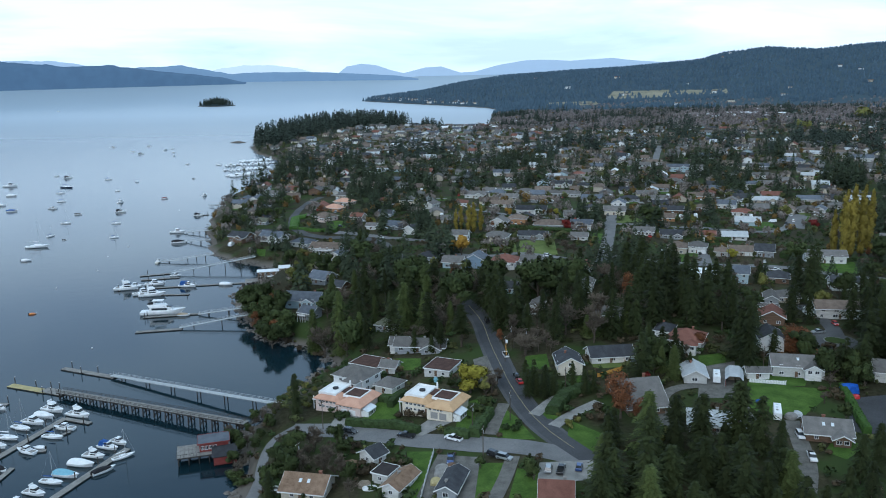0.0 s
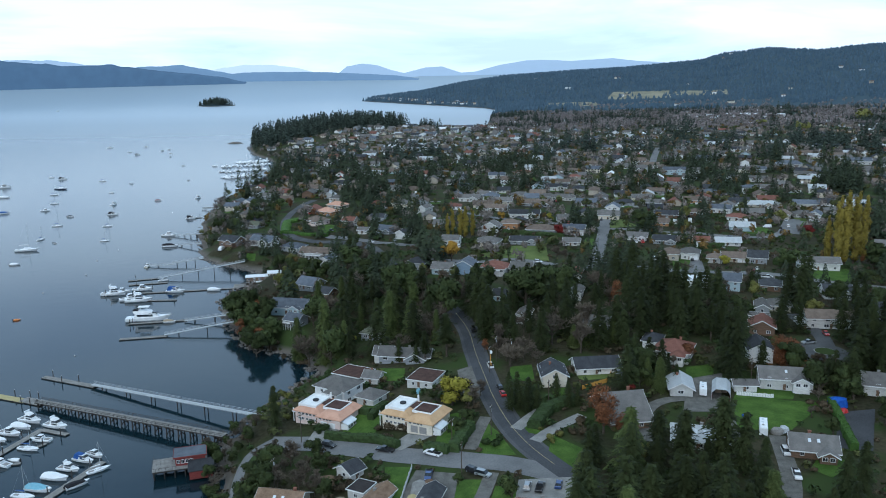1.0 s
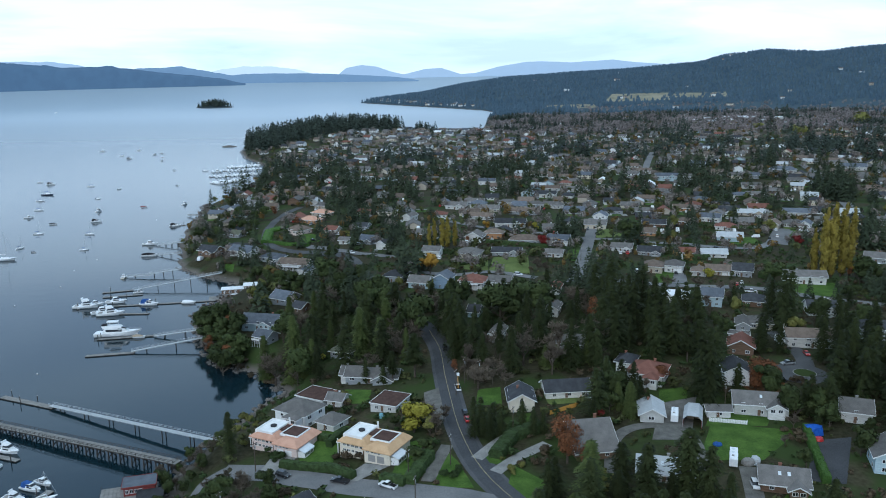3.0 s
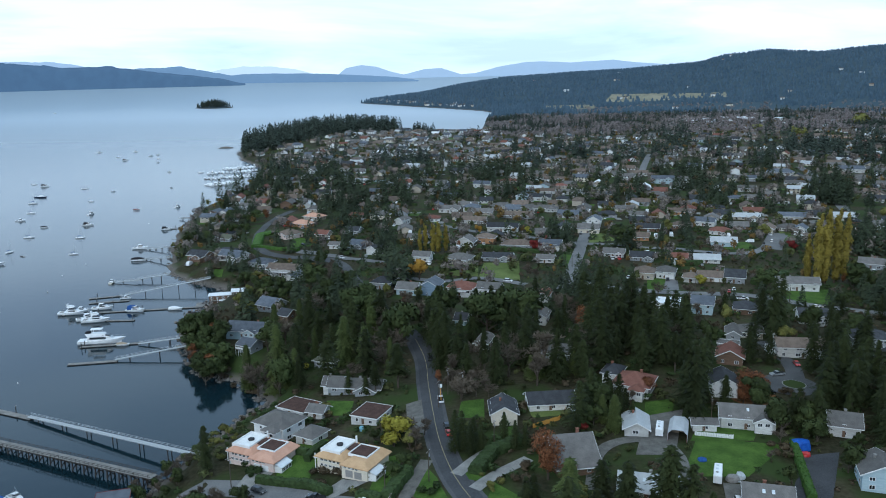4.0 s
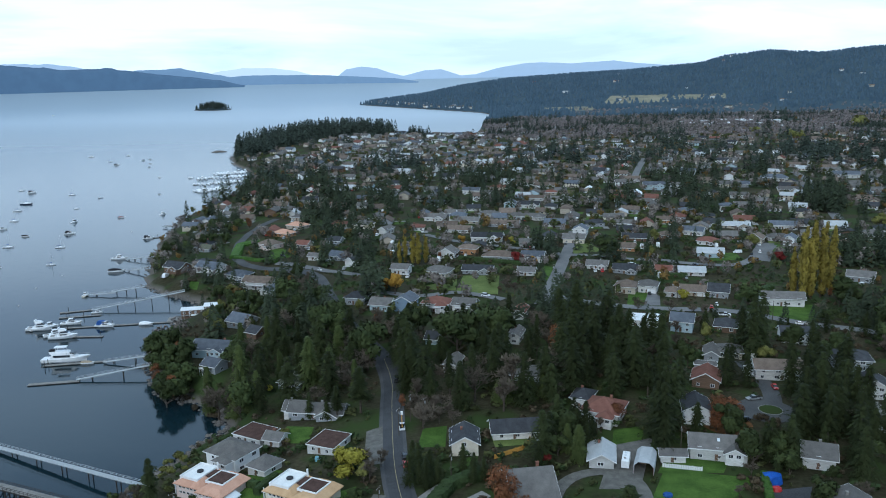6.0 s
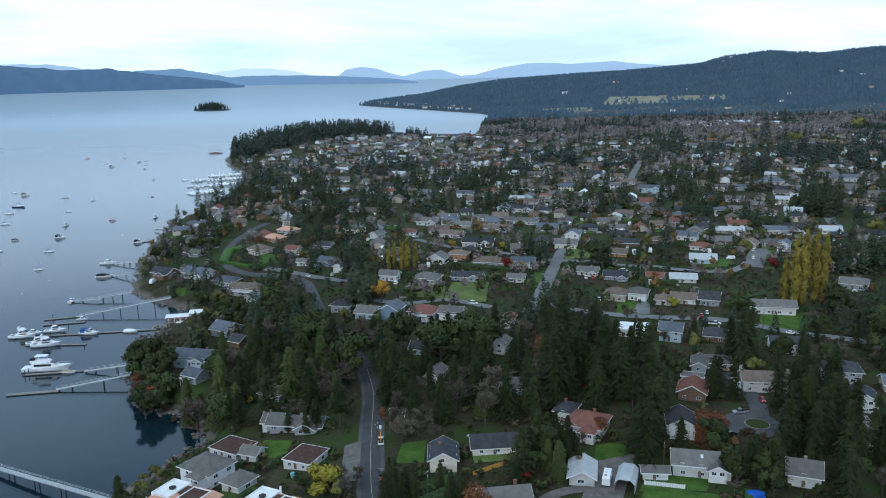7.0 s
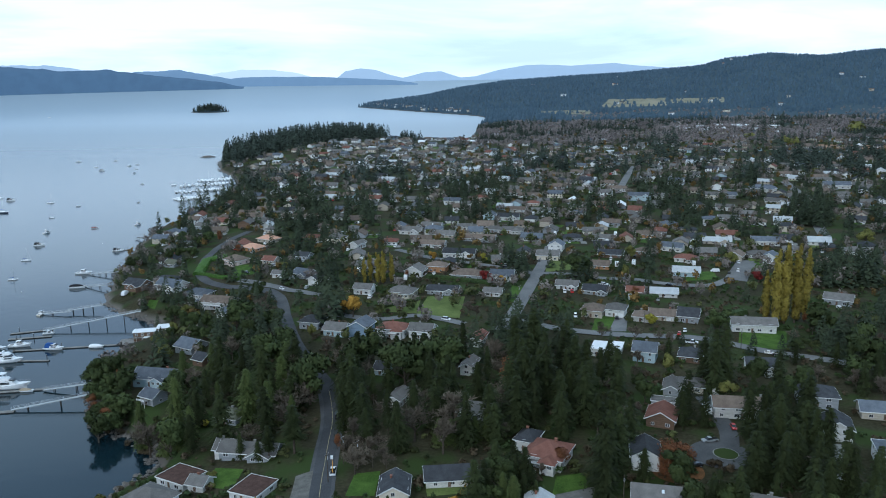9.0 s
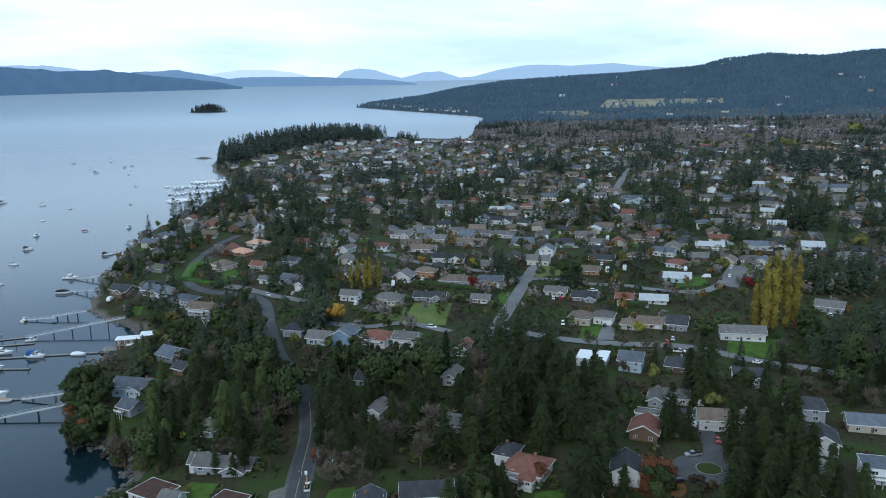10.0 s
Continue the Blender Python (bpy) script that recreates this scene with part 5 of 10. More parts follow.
def pile(parent, x, y, z0, z1, r=0.17, cap=True):
    p = part("piling", Shape().tube((x, y, z0), (x, y, z1), r, r * 0.95, 8), "dark_timber", parent)
    if cap:
        part("piling_cap", Shape().tube((x, y, z1), (x, y, z1 + 0.12), r * 1.15, r * 0.5, 8), "white_paint", p)
    return p


def float_dock(a, b, wide, planks="weathered_wood", piles=(), label="floating timber dock held by piles", name="float_dock"):
    a, b = Vector((*a, 0)), Vector((*b, 0))
    d = (b - a).normalized()
    s = Vector((d.y, -d.x, 0))
    L = (b - a).length
    mid = (a + b) / 2
    ob = thing(name, label, "dock", "docks along the shore", pose(mid.x, mid.y, 0, 0, 0, math.degrees(math.atan2(d.y, d.x))))
    part("float", Shape().box(-L / 2, -wide / 2 + 0.1, -0.2, L / 2, wide / 2 - 0.1, 0.36), "dark_timber", ob, "dark wet float logs")
    n = max(3, int(L / 2.4))
    for k in range(n):
        x0, x1 = -L / 2 + L * k / n, -L / 2 + L * (k + 1) / n - 0.03
        part("plank", Shape().box(x0, -wide / 2, 0.37, x1, wide / 2, 0.46 + rnd.uniform(0, 0.02)), planks, ob)
    for t, side in piles:
        pile(ob, -L / 2 + L * t, side * (wide / 2 + 0.25), -3, 3.2)
    return ob


def gangway(a, b, za, zb, wide=1.6, posts=5, solid="galvanised_steel", label="long pale grey footbridge on slim piles leading to a float", rails=True):
    """A raised walkway from the bank to a float, on pairs of piles."""
    a, b = spot3(a, za), spot3(b, zb)
    d = (b - a)
    flat = Vector((d.x, d.y, 0)).normalized()
    s = Vector((flat.y, -flat.x, 0)) * wide / 2
    ob = thing("pier", label, "pier", "docks along the shore")
    part("walkway", Shape().add([a - s, a + s, b + s, b - s, *[p - Vector((0, 0, 0.3)) for p in (a - s, a + s, b + s, b - s)]],
                                [(0, 1, 2, 3), (7, 6, 5, 4), (0, 4, 5, 1), (1, 5, 6, 2), (2, 6, 7, 3), (3, 7, 4, 0)]), solid, ob)
    if rails:
        n = max(3, int(d.length / 3))
        for q in (-1, 1):
            r = Shape()
            for h in (0.55, 1.05):
                r.tube(a + s * q + Vector((0, 0, h)), b + s * q + Vector((0, 0, h)), 0.05, 0.05, 4)
            for k in range(n + 1):
                p = a + d * k / n + s * q
                r.tube(p, p + Vector((0, 0, 1.05)), 0.045, 0.045, 4)
            part("railing", r, solid, ob)
    for k in range(1, posts + 1):
        p = a + d * k / (posts + 0.5)
        for q in (-1, 1):
            pp = p + s * q * 0.9
            pile(ob, pp.x, pp.y, -3, p.z - 0.3, 0.2, False)
        c = p - Vector((0, 0, 0.45))
        part("crossbeam", Shape().tube(c - s * 1.2, c + s * 1.2, 0.16, 0.16, 6), "dark_timber", ob)
    return ob


def trestle(a, b, za, zb, wide=3.2, bents=17):
    """An old timber trestle pier: planked deck, guard rails, cross-braced bents."""
    a, b = spot3(a, za), spot3(b, zb)
    d = b - a
    flat = Vector((d.x, d.y, 0)).normalized()
    s = Vector((flat.y, -flat.x, 0)) * wide / 2
    ob = thing("trestle_pier", "old dark timber trestle pier with cross-braced bents and guard rails", "pier", "docks along the shore")
    n = 60
    for k in range(n):
        p, q = a + d * k / n, a + d * (k + 0.94) / n
        j = Vector((0, 0, rnd.uniform(-0.02, 0.02)))
        part("plank", Shape().add([p - s + j, p + s + j, q + s + j, q - s + j, *[v - Vector((0, 0, 0.14)) + j for v in (p - s, p + s, q + s, q - s)]],
                                  [(0, 1, 2, 3), (7, 6, 5, 4), (0, 4, 5, 1), (1, 5, 6, 2), (2, 6, 7, 3), (3, 7, 4, 0)]), "weathered_wood", ob)
    for q in (-1, 1):
        dn = Vector((0, 0, -0.42))
        part("stringer", Shape().tube(a + s * q * 0.8 + dn, b + s * q * 0.8 + dn, 0.24, 0.24, 4), "dark_timber", ob)
        r = Shape()
        for h in (0.5, 1.0):
            r.tube(a + s * q + Vector((0, 0, h)), b + s * q + Vector((0, 0, h)), 0.07, 0.07, 4)
        for k in range(45):
            p = a + d * (k + 0.5) / 45 + s * q
            r.tube(p, p + Vector((0, 0, 1.05)), 0.07, 0.07, 4)
        part("railing", r, "dark_timber", ob)
    for k in range(bents):
        p = a + d * (k + 0.6) / bents
        top = p.z - 0.5
        foot, up = Vector((p.x, p.y, -3)), Vector((p.x, p.y, top))
        bent = Shape().tube(up - s * 1.15, up + s * 1.15, 0.2, 0.2, 6)
        for q in (-1.0, 0.0, 1.0):
            bent.tube(foot + s * q * 1.15, up + s * q * 0.85, 0.27, 0.22, 7)
        w = Vector((0, 0, 0.3 + 3))
        bent.tube(foot + w - s, up + s * 0.85, 0.17, 0.17, 4).tube(foot + w + s, up - s * 0.85, 0.17, 0.17, 4)
        part("bent", bent, "dark_timber", ob)
    return ob


def buoy(x, y, r=0.35, colour="white_gelcoat", label="small white mooring buoy floating on the water"):
    ob = thing("mooring_buoy", label, "buoy", "mooring buoys", afloat(x, y, 0))
    rings_ = [[(r * math.sin(t) * math.cos(a), r * math.sin(t) * math.sin(a), 0.15 - r * math.cos(t)) for a in np.linspace(0, 2 * math.pi, 9)[:-1]] for t in np.linspace(0.2, math.pi - 0.2, 6)]
    part("ball", Shape().loft(rings_), colour, ob)
    part("ring", Shape().tube((0, 0, 0.15 + r * 0.9), (0, 0, 0.15 + r * 1.3), 0.06, 0.06, 5), "galvanised_steel", ob)
    return ob

# houses of the near streets
house(-2.6, 285.0, -22, 9.8, 11.5, 1, "brown_gravel_roof", "white_paint", "flat", chimney=False)
house(-33.9, 280.9, -30, 13.1, 11.0, 2, "grey_shingles", "white_paint", "hip", wing=(3.1, -3.8, 5.2, 9.9))
house(-21.2, 272.1, -30, 7.1, 8.0, 1, "grey_shingles", "white_paint", "hip")
house(-31.1, 300.3, -28, 12.2, 10.2, 1, "brown_gravel_roof", "white_paint", "flat", chimney=False)
house(-22.8, 294.8, -18, 5.9, 6.0, 1, "grey_shingles", "white_paint", "gable")
house(-11.9, 316.9, -8, 20.5, 8.0, 1, "grey_shingles", "grey_siding", "gable", wing=(4.9, -2.8, 7.5, 7.2))
house(-20.7, 319.6, -8, 6.9, 8.0, 1.5, "grey_shingles", "white_paint", "gable")
house(42.6, 277.2, 91, 11.0, 8.4, 1.6, "dark_shingles", "cream_stucco", "gable")
house(59.2, 287.4, 6, 15.6, 9.2, 1, "dark_shingles", "white_paint", "gable")
house(91.2, 300.0, -25, 12.5, 12.5, 1.5, "red_shingles", "white_paint", "hip", wing=(2.6, -4.2, 4.6, 11.0), deck=True)
house(85.5, 310.0, -25, 6.2, 9.0, 1.5, "dark_shingles", "white_paint", "hip")
house(60.8, 248.4, 9, 12.5, 20.0, 1, "grey_shingles", "brown_siding", "gable", rise=5.6)
house(85.0, 268.5, 80, 11.0, 7.4, 1, "pale_metal_roof", "white_paint", "gable", garage=2)
house(121.7, 272.1, -12, 16.8, 9.5, 1.6, "grey_shingles", "weathered_siding", "gable", skylights=1, wing=(4.4, -2.6, 5.2, 8.4))
house(106.8, 268.5, -5, 7.4, 4.0, 1, "grey_shingles", "white_paint", "gable", chimney=False, name="shed")
house(110.5, 223.5, -14, 12.2, 10.0, 1, "grey_shingles", "brown_siding", "gable", skylights=2, wing=(3.2, -3.0, 4.4, 9.0))
house(122.3, 298.4, 80, 11.0, 8.6, 2, "dark_shingles", "white_paint", "gable", deck=True)
house(135.1, 329.4, 70, 11.0, 9.7, 1.3, "red_shingles", "brown_siding", "gable")
house(153.5, 360.1, -14, 9.9, 9.0, 1, "grey_shingles", "beige_siding", "hip")
house(166.3, 336.2, -8, 21.2, 9.0, 1.8, "brown_shingles", "white_paint", "gable", garage=2)
house(80.2, 229.6, -14, 15.4, 10.0, 1, "pale_metal_roof", "white_paint", "gable", skylights=2)
house(145.1, 233.5, 74, 11.0, 10.2, 2, "grey_shingles", "pale_blue_siding", "gable", deck=True)
house(-38.7, 205.2, -12, 11.9, 10.0, 1, "shake_roof", "beige_siding", "gable", skylights=2)
house(-13.1, 202.6, 64, 11.0, 5, 1, "shake_roof", "white_paint", "gable")
house(-17.7, 208.9, 64, 6, 5, 1, "roof_tar", "white_paint", "flat", chimney=False, name="shed")
house(1.0, 198.6, 75, 11.7, 5, 1, "dark_shingles", "grey_siding", "gable")
house(27.5, 189.4, -8, 7.8, 10.0, 1, "red_shingles", "brown_siding", "gable")
house(-72.5, 389.7, -12, 17.5, 11.0, 1.5, "blue_shingles", "pale_blue_siding", "gable", wing=(3.8, -3.0, 5.6, 9.0))
house(-66.5, 369.5, -28, 7.6, 8.0, 1.4, "blue_shingles", "grey_siding", "gable", deck=True)
house(-22.3, 220.6, 50, 5.0, 6.0, 1, "dark_shingles", "white_paint", "gable", chimney=False, name="shed")
house(-147.0, 555.3, -25, 14.4, 10.0, 1.6, "dark_shingles", "brown_siding", "gable", wing=(3.5, -3.5, 5.8, 9.0))
house(-122.8, 550.3, -25, 17.4, 10.0, 1.4, "blue_shingles", "white_paint", "gable", wing=(4.2, -3.5, 7.0, 9.0))
house(-99.3, 532.7, -20, 14.8, 9.0, 1, "blue_shingles", "white_paint", "hip", wing=(3.8, -2.7, 5.3, 8.1))
house(-79.6, 508.0, -16, 19.6, 10.0, 1.6, "brown_shingles", "white_paint", "gable", deck=True)
house(-69.0, 484.9, 70, 11.0, 5.2, 1.6, "blue_shingles", "white_paint", "gable")
house(-69.6, 427.8, -30, 11.3, 11.0, 1, "blue_shingles", "grey_siding", "gable")
house(-57.1, 407.2, -30, 6.3, 8.0, 1, "dark_shingles", "brown_siding", "gable")
house(-27.4, 348.3, -20, 9.3, 9.0, 1, "moss_roof", "grey_siding", "hip")
house(-25.2, 531.4, 60, 11.0, 7.6, 1.5, "dark_shingles", "white_paint", "gable")
house(-49.7, 608.2, -16, 10.5, 8.0, 1, "dark_shingles", "grey_siding", "gable")
house(-37.9, 552.7, -30, 12.0, 9.0, 1, "blue_shingles", "grey_siding", "gable", wing=(3.1, -2.7, 4.3, 8.1))
house(-54.9, 554.8, -16, 6.9, 6.0, 1, "grey_shingles", "white_paint", "gable")
house(-12.3, 441.9, -16, 10.0, 10.0, 1.4, "dark_shingles", "grey_siding", "hip")
house(1.9, 429.4, -16, 10.5, 9.0, 1.3, "grey_shingles", "pale_blue_siding", "gable")
house(13.9, 428.8, 74, 11.0, 9.3, 2, "blue_shingles", "blue_siding", "gable")
house(29.7, 426.8, -14, 13.3, 9.5, 1.6, "red_shingles", "white_paint", "hip", deck=True, wing=(3.5, -2.9, 4.8, 8.6))
house(43.7, 424.9, -16, 10.9, 9.0, 1.5, "grey_shingles", "white_paint", "gable", deck=True)
house(70.6, 413.2, 74, 11.0, 5, 1.5, "red_shingles", "white_paint", "gable")
house(28.8, 497.8, -16, 14.3, 10.0, 1.3, "grey_shingles", "beige_siding", "hip", wing=(3.7, -3.0, 5.1, 9.0))
house(6.0, 505.9, -16, 10.3, 8.0, 1.4, "grey_shingles", "white_paint", "gable")
house(51.8, 503.4, -10, 17.5, 8.0, 1, "dark_shingles", "grey_siding", "gable", wing=(4.5, -2.4, 6.3, 7.2))
house(33.2, 549.8, 74, 11.0, 11.3, 1.5, "grey_shingles", "white_paint", "gable")
house(46.6, 561.7, -14, 12.4, 9.0, 1.5, "brown_shingles", "orange_siding", "hip")
house(66.4, 542.2, -14, 19.5, 11.0, 1, "brown_shingles", "grey_siding", "hip")
house(87.3, 535.2, -14, 13.6, 10.0, 1.5, "blue_shingles", "white_paint", "gable", garage=2)
house(80.3, 498.3, -14, 9.8, 7.0, 1, "grey_shingles", "white_paint", "gable")
house(60.6, 606.4, -12, 22.0, 9.0, 1.4, "dark_shingles", "white_paint", "gable", wing=(5.7, -2.7, 7, 8.1))
house(38.3, 345.6, 74, 11.0, 5, 1.4, "grey_shingles", "white_paint", "gable")
house(67.5, 335.4, -18, 11.1, 9.0, 1, "grey_shingles", "grey_siding", "gable")
house(65.9, 378.6, 74, 11.0, 5, 1.5, "grey_shingles", "white_paint", "gable")
house(29.4, 378.1, -16, 5.0, 8.0, 1, "dark_shingles", "pale_blue_siding", "gable")
house(130.8, 459.7, -20, 10.5, 11.0, 1.4, "brown_shingles", "beige_siding", "hip")
house(142.6, 460.4, -20, 9.6, 10.0, 1.5, "grey_shingles", "white_paint", "hip", garage=2)
house(154.1, 451.9, -20, 7.8, 9.0, 1, "brown_shingles", "white_paint", "hip")
house(165.9, 454.3, -16, 14.2, 9.0, 1, "brown_shingles", "beige_siding", "gable", garage=2)
house(177.7, 451.7, -20, 9.9, 11.0, 1.4, "dark_shingles", "grey_siding", "gable")
house(124.2, 401.6, -18, 5.5, 11.0, 1.3, "white_metal_roof", "white_paint", "flat", chimney=False)
house(131.4, 400.0, -18, 5.0, 13.0, 1.3, "white_metal_roof", "white_paint", "flat", chimney=False)
house(143.3, 394.3, -20, 9.5, 10.0, 2, "blue_shingles", "pale_blue_siding", "gable")
house(163.2, 394.3, -20, 9.3, 11.0, 1, "dark_shingles", "brown_siding", "hip")
house(145.8, 358.2, 72, 11.0, 5.7, 1, "grey_shingles", "grey_siding", "gable")
house(138.9, 343.4, -18, 8.3, 5.0, 1, "grey_shingles", "grey_siding", "flat", chimney=False, name="shed")
house(188.3, 379.5, -10, 12.1, 9.0, 1.5, "dark_shingles", "white_paint", "gable", wing=(3.1, -2.7, 4.4, 8.1))
house(204.5, 436.1, -10, 20.3, 9.0, 1.6, "grey_shingles", "white_paint", "gable")
house(267.3, 483.7, -30, 13.6, 9.0, 1.3, "grey_shingles", "grey_siding", "gable")
house(197.6, 347.0, -12, 13.5, 11.0, 1.8, "dark_shingles", "grey_siding", "hip")
house(192.8, 319.6, 74, 11.0, 9.5, 1.8, "dark_shingles", "weathered_siding", "gable", garage=2)
house(217.5, 335.5, -12, 17.0, 8.5, 1.3, "blue_shingles", "beige_siding", "gable")
house(203.0, 299.5, -14, 12.0, 9.5, 2, "blue_shingles", "white_paint", "flat", deck=True, chimney=False)
house(150.7, 266.6, -20, 9.0, 10.0, 1.5, "grey_shingles", "white_paint", "gable")
house(124.4, 515.5, -16, 12.1, 8.0, 1, "grey_shingles", "white_paint", "gable", wing=(3.1, -2.4, 4.4, 7.2))
house(139.1, 503.9, -16, 13.7, 9.0, 1, "dark_shingles", "grey_siding", "gable", wing=(3.6, -2.7, 4.9, 8.1))
house(176.5, 498.8, -12, 14.4, 8.0, 1, "pale_metal_roof", "white_paint", "gable")
house(160.9, 501.4, -16, 9.1, 8.0, 1, "red_shingles", "brown_siding", "gable")
house(152.3, 568.9, -16, 11.8, 9.0, 1, "brown_shingles", "orange_siding", "gable")
house(202.1, 548.0, -14, 15.7, 9.0, 1.3, "pale_metal_roof", "pale_blue_siding", "gable")
house(212.7, 588.5, -20, 14.1, 9.0, 1, "red_shingles", "white_paint", "hip", wing=(3.7, -2.7, 5.1, 8.1))
house(267.4, 584.5, 60, 11.0, 7.1, 2, "blue_shingles", "white_paint", "gable")
house(165.3, 603.9, -14, 16.3, 9.0, 1, "dark_shingles", "brown_siding", "gable")
house(190.1, 611.4, -20, 11.9, 9.0, 1, "brown_shingles", "brown_siding", "hip", wing=(3.1, -2.7, 4.3, 8.1))
house(205.3, 675.3, -14, 14.2, 8.0, 1, "brown_shingles", "orange_siding", "gable")
house(212.6, 623.5, -30, 14.7, 9.0, 1.4, "blue_shingles", "white_paint", "gable")
house(251.5, 648.0, -14, 19.5, 8.0, 1, "pale_metal_roof", "beige_siding", "gable", wing=(5.1, -2.4, 7, 7.2))
house(284.6, 641.6, -14, 19.5, 9.0, 1.4, "blue_shingles", "white_paint", "gable")
house(247.7, 593.1, 60, 11.0, 9.1, 1.4, "brown_shingles", "beige_siding", "gable")
house(330.9, 599.5, -30, 16.2, 11.0, 1.5, "grey_shingles", "white_paint", "hip", wing=(4.2, -3.3, 5.8, 9.9))
house(121.5, 597.0, -14, 14.8, 10.0, 1.4, "grey_shingles", "cream_stucco", "gable")
house(130.3, 627.4, 74, 11.0, 10.0, 1.8, "blue_shingles", "white_paint", "gable")
house(169.2, 662.6, -14, 15.6, 8.0, 1, "grey_shingles", "white_paint", "gable")
house(21.0, 699.7, -16, 17.9, 9.0, 1.3, "grey_shingles", "white_paint", "gable", wing=(4.3, -3.1, 7.2, 8.1))
house(36.9, 724.5, -16, 16.6, 9.0, 1, "grey_shingles", "white_paint", "gable")
house(48.9, 684.3, -16, 15.5, 9.0, 1, "grey_shingles", "beige_siding", "gable")
house(65.7, 716.0, -16, 16.3, 9.0, 1, "grey_shingles", "white_paint", "hip")
house(75.5, 666.4, -14, 24.3, 9.0, 1, "brown_shingles", "grey_siding", "gable", wing=(6.3, -2.7, 7, 8.1))
house(39.9, 644.5, -16, 19.8, 9.0, 1, "brown_shingles", "white_paint", "gable")
house(88.2, 702.7, -16, 15.0, 9.0, 1, "grey_shingles", "grey_siding", "hip")
house(101.5, 698.8, -16, 19.8, 9.0, 1, "grey_shingles", "white_paint", "hip", wing=(5.1, -2.7, 7, 8.1))
house(86.8, 765.8, 74, 11.0, 9.7, 1.5, "blue_shingles", "pale_blue_siding", "gable")
house(103.1, 758.9, -14, 18.7, 9.0, 1.4, "dark_shingles", "white_paint", "gable", wing=(4.5, -3.1, 7.5, 8.1))
house(112.3, 803.2, -14, 18.0, 8.0, 1, "brown_shingles", "white_paint", "gable")
house(135.3, 793.8, -14, 16.8, 8.0, 1, "grey_shingles", "white_paint", "gable")
house(130.7, 837.8, -14, 13.1, 8.0, 1, "red_shingles", "beige_siding", "hip")
house(131.2, 890.3, -14, 21.3, 9.0, 1, "brown_shingles", "white_paint", "gable", wing=(5.5, -2.7, 7, 8.1))
house(113.1, 910.3, -14, 21.8, 9.0, 1.3, "brown_shingles", "white_paint", "gable")
house(82.1, 879.4, -14, 19.7, 9.0, 1, "red_shingles", "beige_siding", "hip")
house(69.9, 840.9, -14, 14.3, 8.0, 1, "grey_shingles", "white_paint", "gable", wing=(3.7, -2.4, 5.1, 7.2))
house(52.6, 857.0, -14, 16.7, 9.0, 1.4, "blue_shingles", "white_paint", "gable")
house(-89.9, 675.3, -30, 15.5, 10.0, 1, "salmon_tiles", "beige_siding", "hip")
house(-93.7, 642.2, -30, 14.5, 10.0, 1, "salmon_tiles", "orange_siding", "hip")
house(-94.1, 597.8, -35, 14.3, 11.0, 1.3, "brown_shingles", "pink_stucco", "hip", wing=(3.7, -3.3, 5.1, 9.9))
house(-96.4, 715.6, -20, 11.3, 9.0, 1, "grey_shingles", "beige_siding", "hip")
house(-69.7, 596.2, -20, 9.2, 8.0, 1, "red_shingles", "beige_siding", "gable")
house(-35.5, 668.7, -16, 14.0, 10.0, 1.5, "grey_shingles", "cream_stucco", "hip")
house(-46.3, 773.0, -16, 13.7, 9.0, 1, "grey_shingles", "white_paint", "gable")
house(-162.6, 749.9, -30, 20.2, 9.0, 1, "grey_shingles", "grey_siding", "gable", wing=(5.3, -2.7, 7, 8.1))
house(-143.7, 611.6, -30, 10.2, 8.0, 1, "moss_roof", "grey_siding", "gable")
house(-89.9, 777.7, -16, 26, 9.0, 1, "brown_shingles", "beige_siding", "gable")
house(-70.7, 775.7, -16, 17.1, 9.0, 1, "red_shingles", "beige_siding", "gable")
house(-15.5, 644.3, 60, 11.0, 6.6, 1.5, "grey_shingles", "white_paint", "gable")
house(-88.4, 888.9, -16, 11.6, 8.0, 1.5, "grey_shingles", "white_paint", "gable")
house(-178.6, 955.2, -16, 15.6, 8.0, 1.4, "grey_shingles", "white_paint", "gable")
house(228.5, 927.5, -14, 20.1, 9.0, 1.3, "brown_shingles", "white_paint", "gable")
house(239.6, 862.6, -14, 22.0, 10.0, 2, "blue_shingles", "pale_blue_siding", "gable", wing=(5.7, -3.0, 7, 9.0))
house(261.9, 867.0, -14, 12.9, 8.0, 1.5, "grey_shingles", "white_paint", "gable")
house(313.8, 870.3, -14, 18.0, 9.0, 1.4, "grey_shingles", "cream_stucco", "gable")
house(329.2, 868.4, -14, 15.5, 9.0, 1.4, "blue_shingles", "grey_siding", "gable")
house(376.8, 904.7, -14, 26, 12.0, 1.8, "blue_shingles", "white_paint", "hip", wing=(6.2, -4.2, 7.5, 10.8))
house(362.3, 830.0, -14, 18.7, 9.0, 1, "grey_shingles", "beige_siding", "gable", wing=(4.9, -2.7, 6.7, 8.1))
house(461.8, 924.6, -14, 26, 12.0, 1.6, "blue_shingles", "white_paint", "gable")
house(463.9, 968.3, -14, 19.8, 9.0, 1.4, "grey_shingles", "white_paint", "gable")
house(289.8, 742.8, -14, 16.4, 8.0, 1, "grey_shingles", "white_paint", "gable", wing=(4.3, -2.4, 5.9, 7.2))
house(303.3, 796.2, -14, 15.4, 8.0, 1.3, "grey_shingles", "white_paint", "gable")

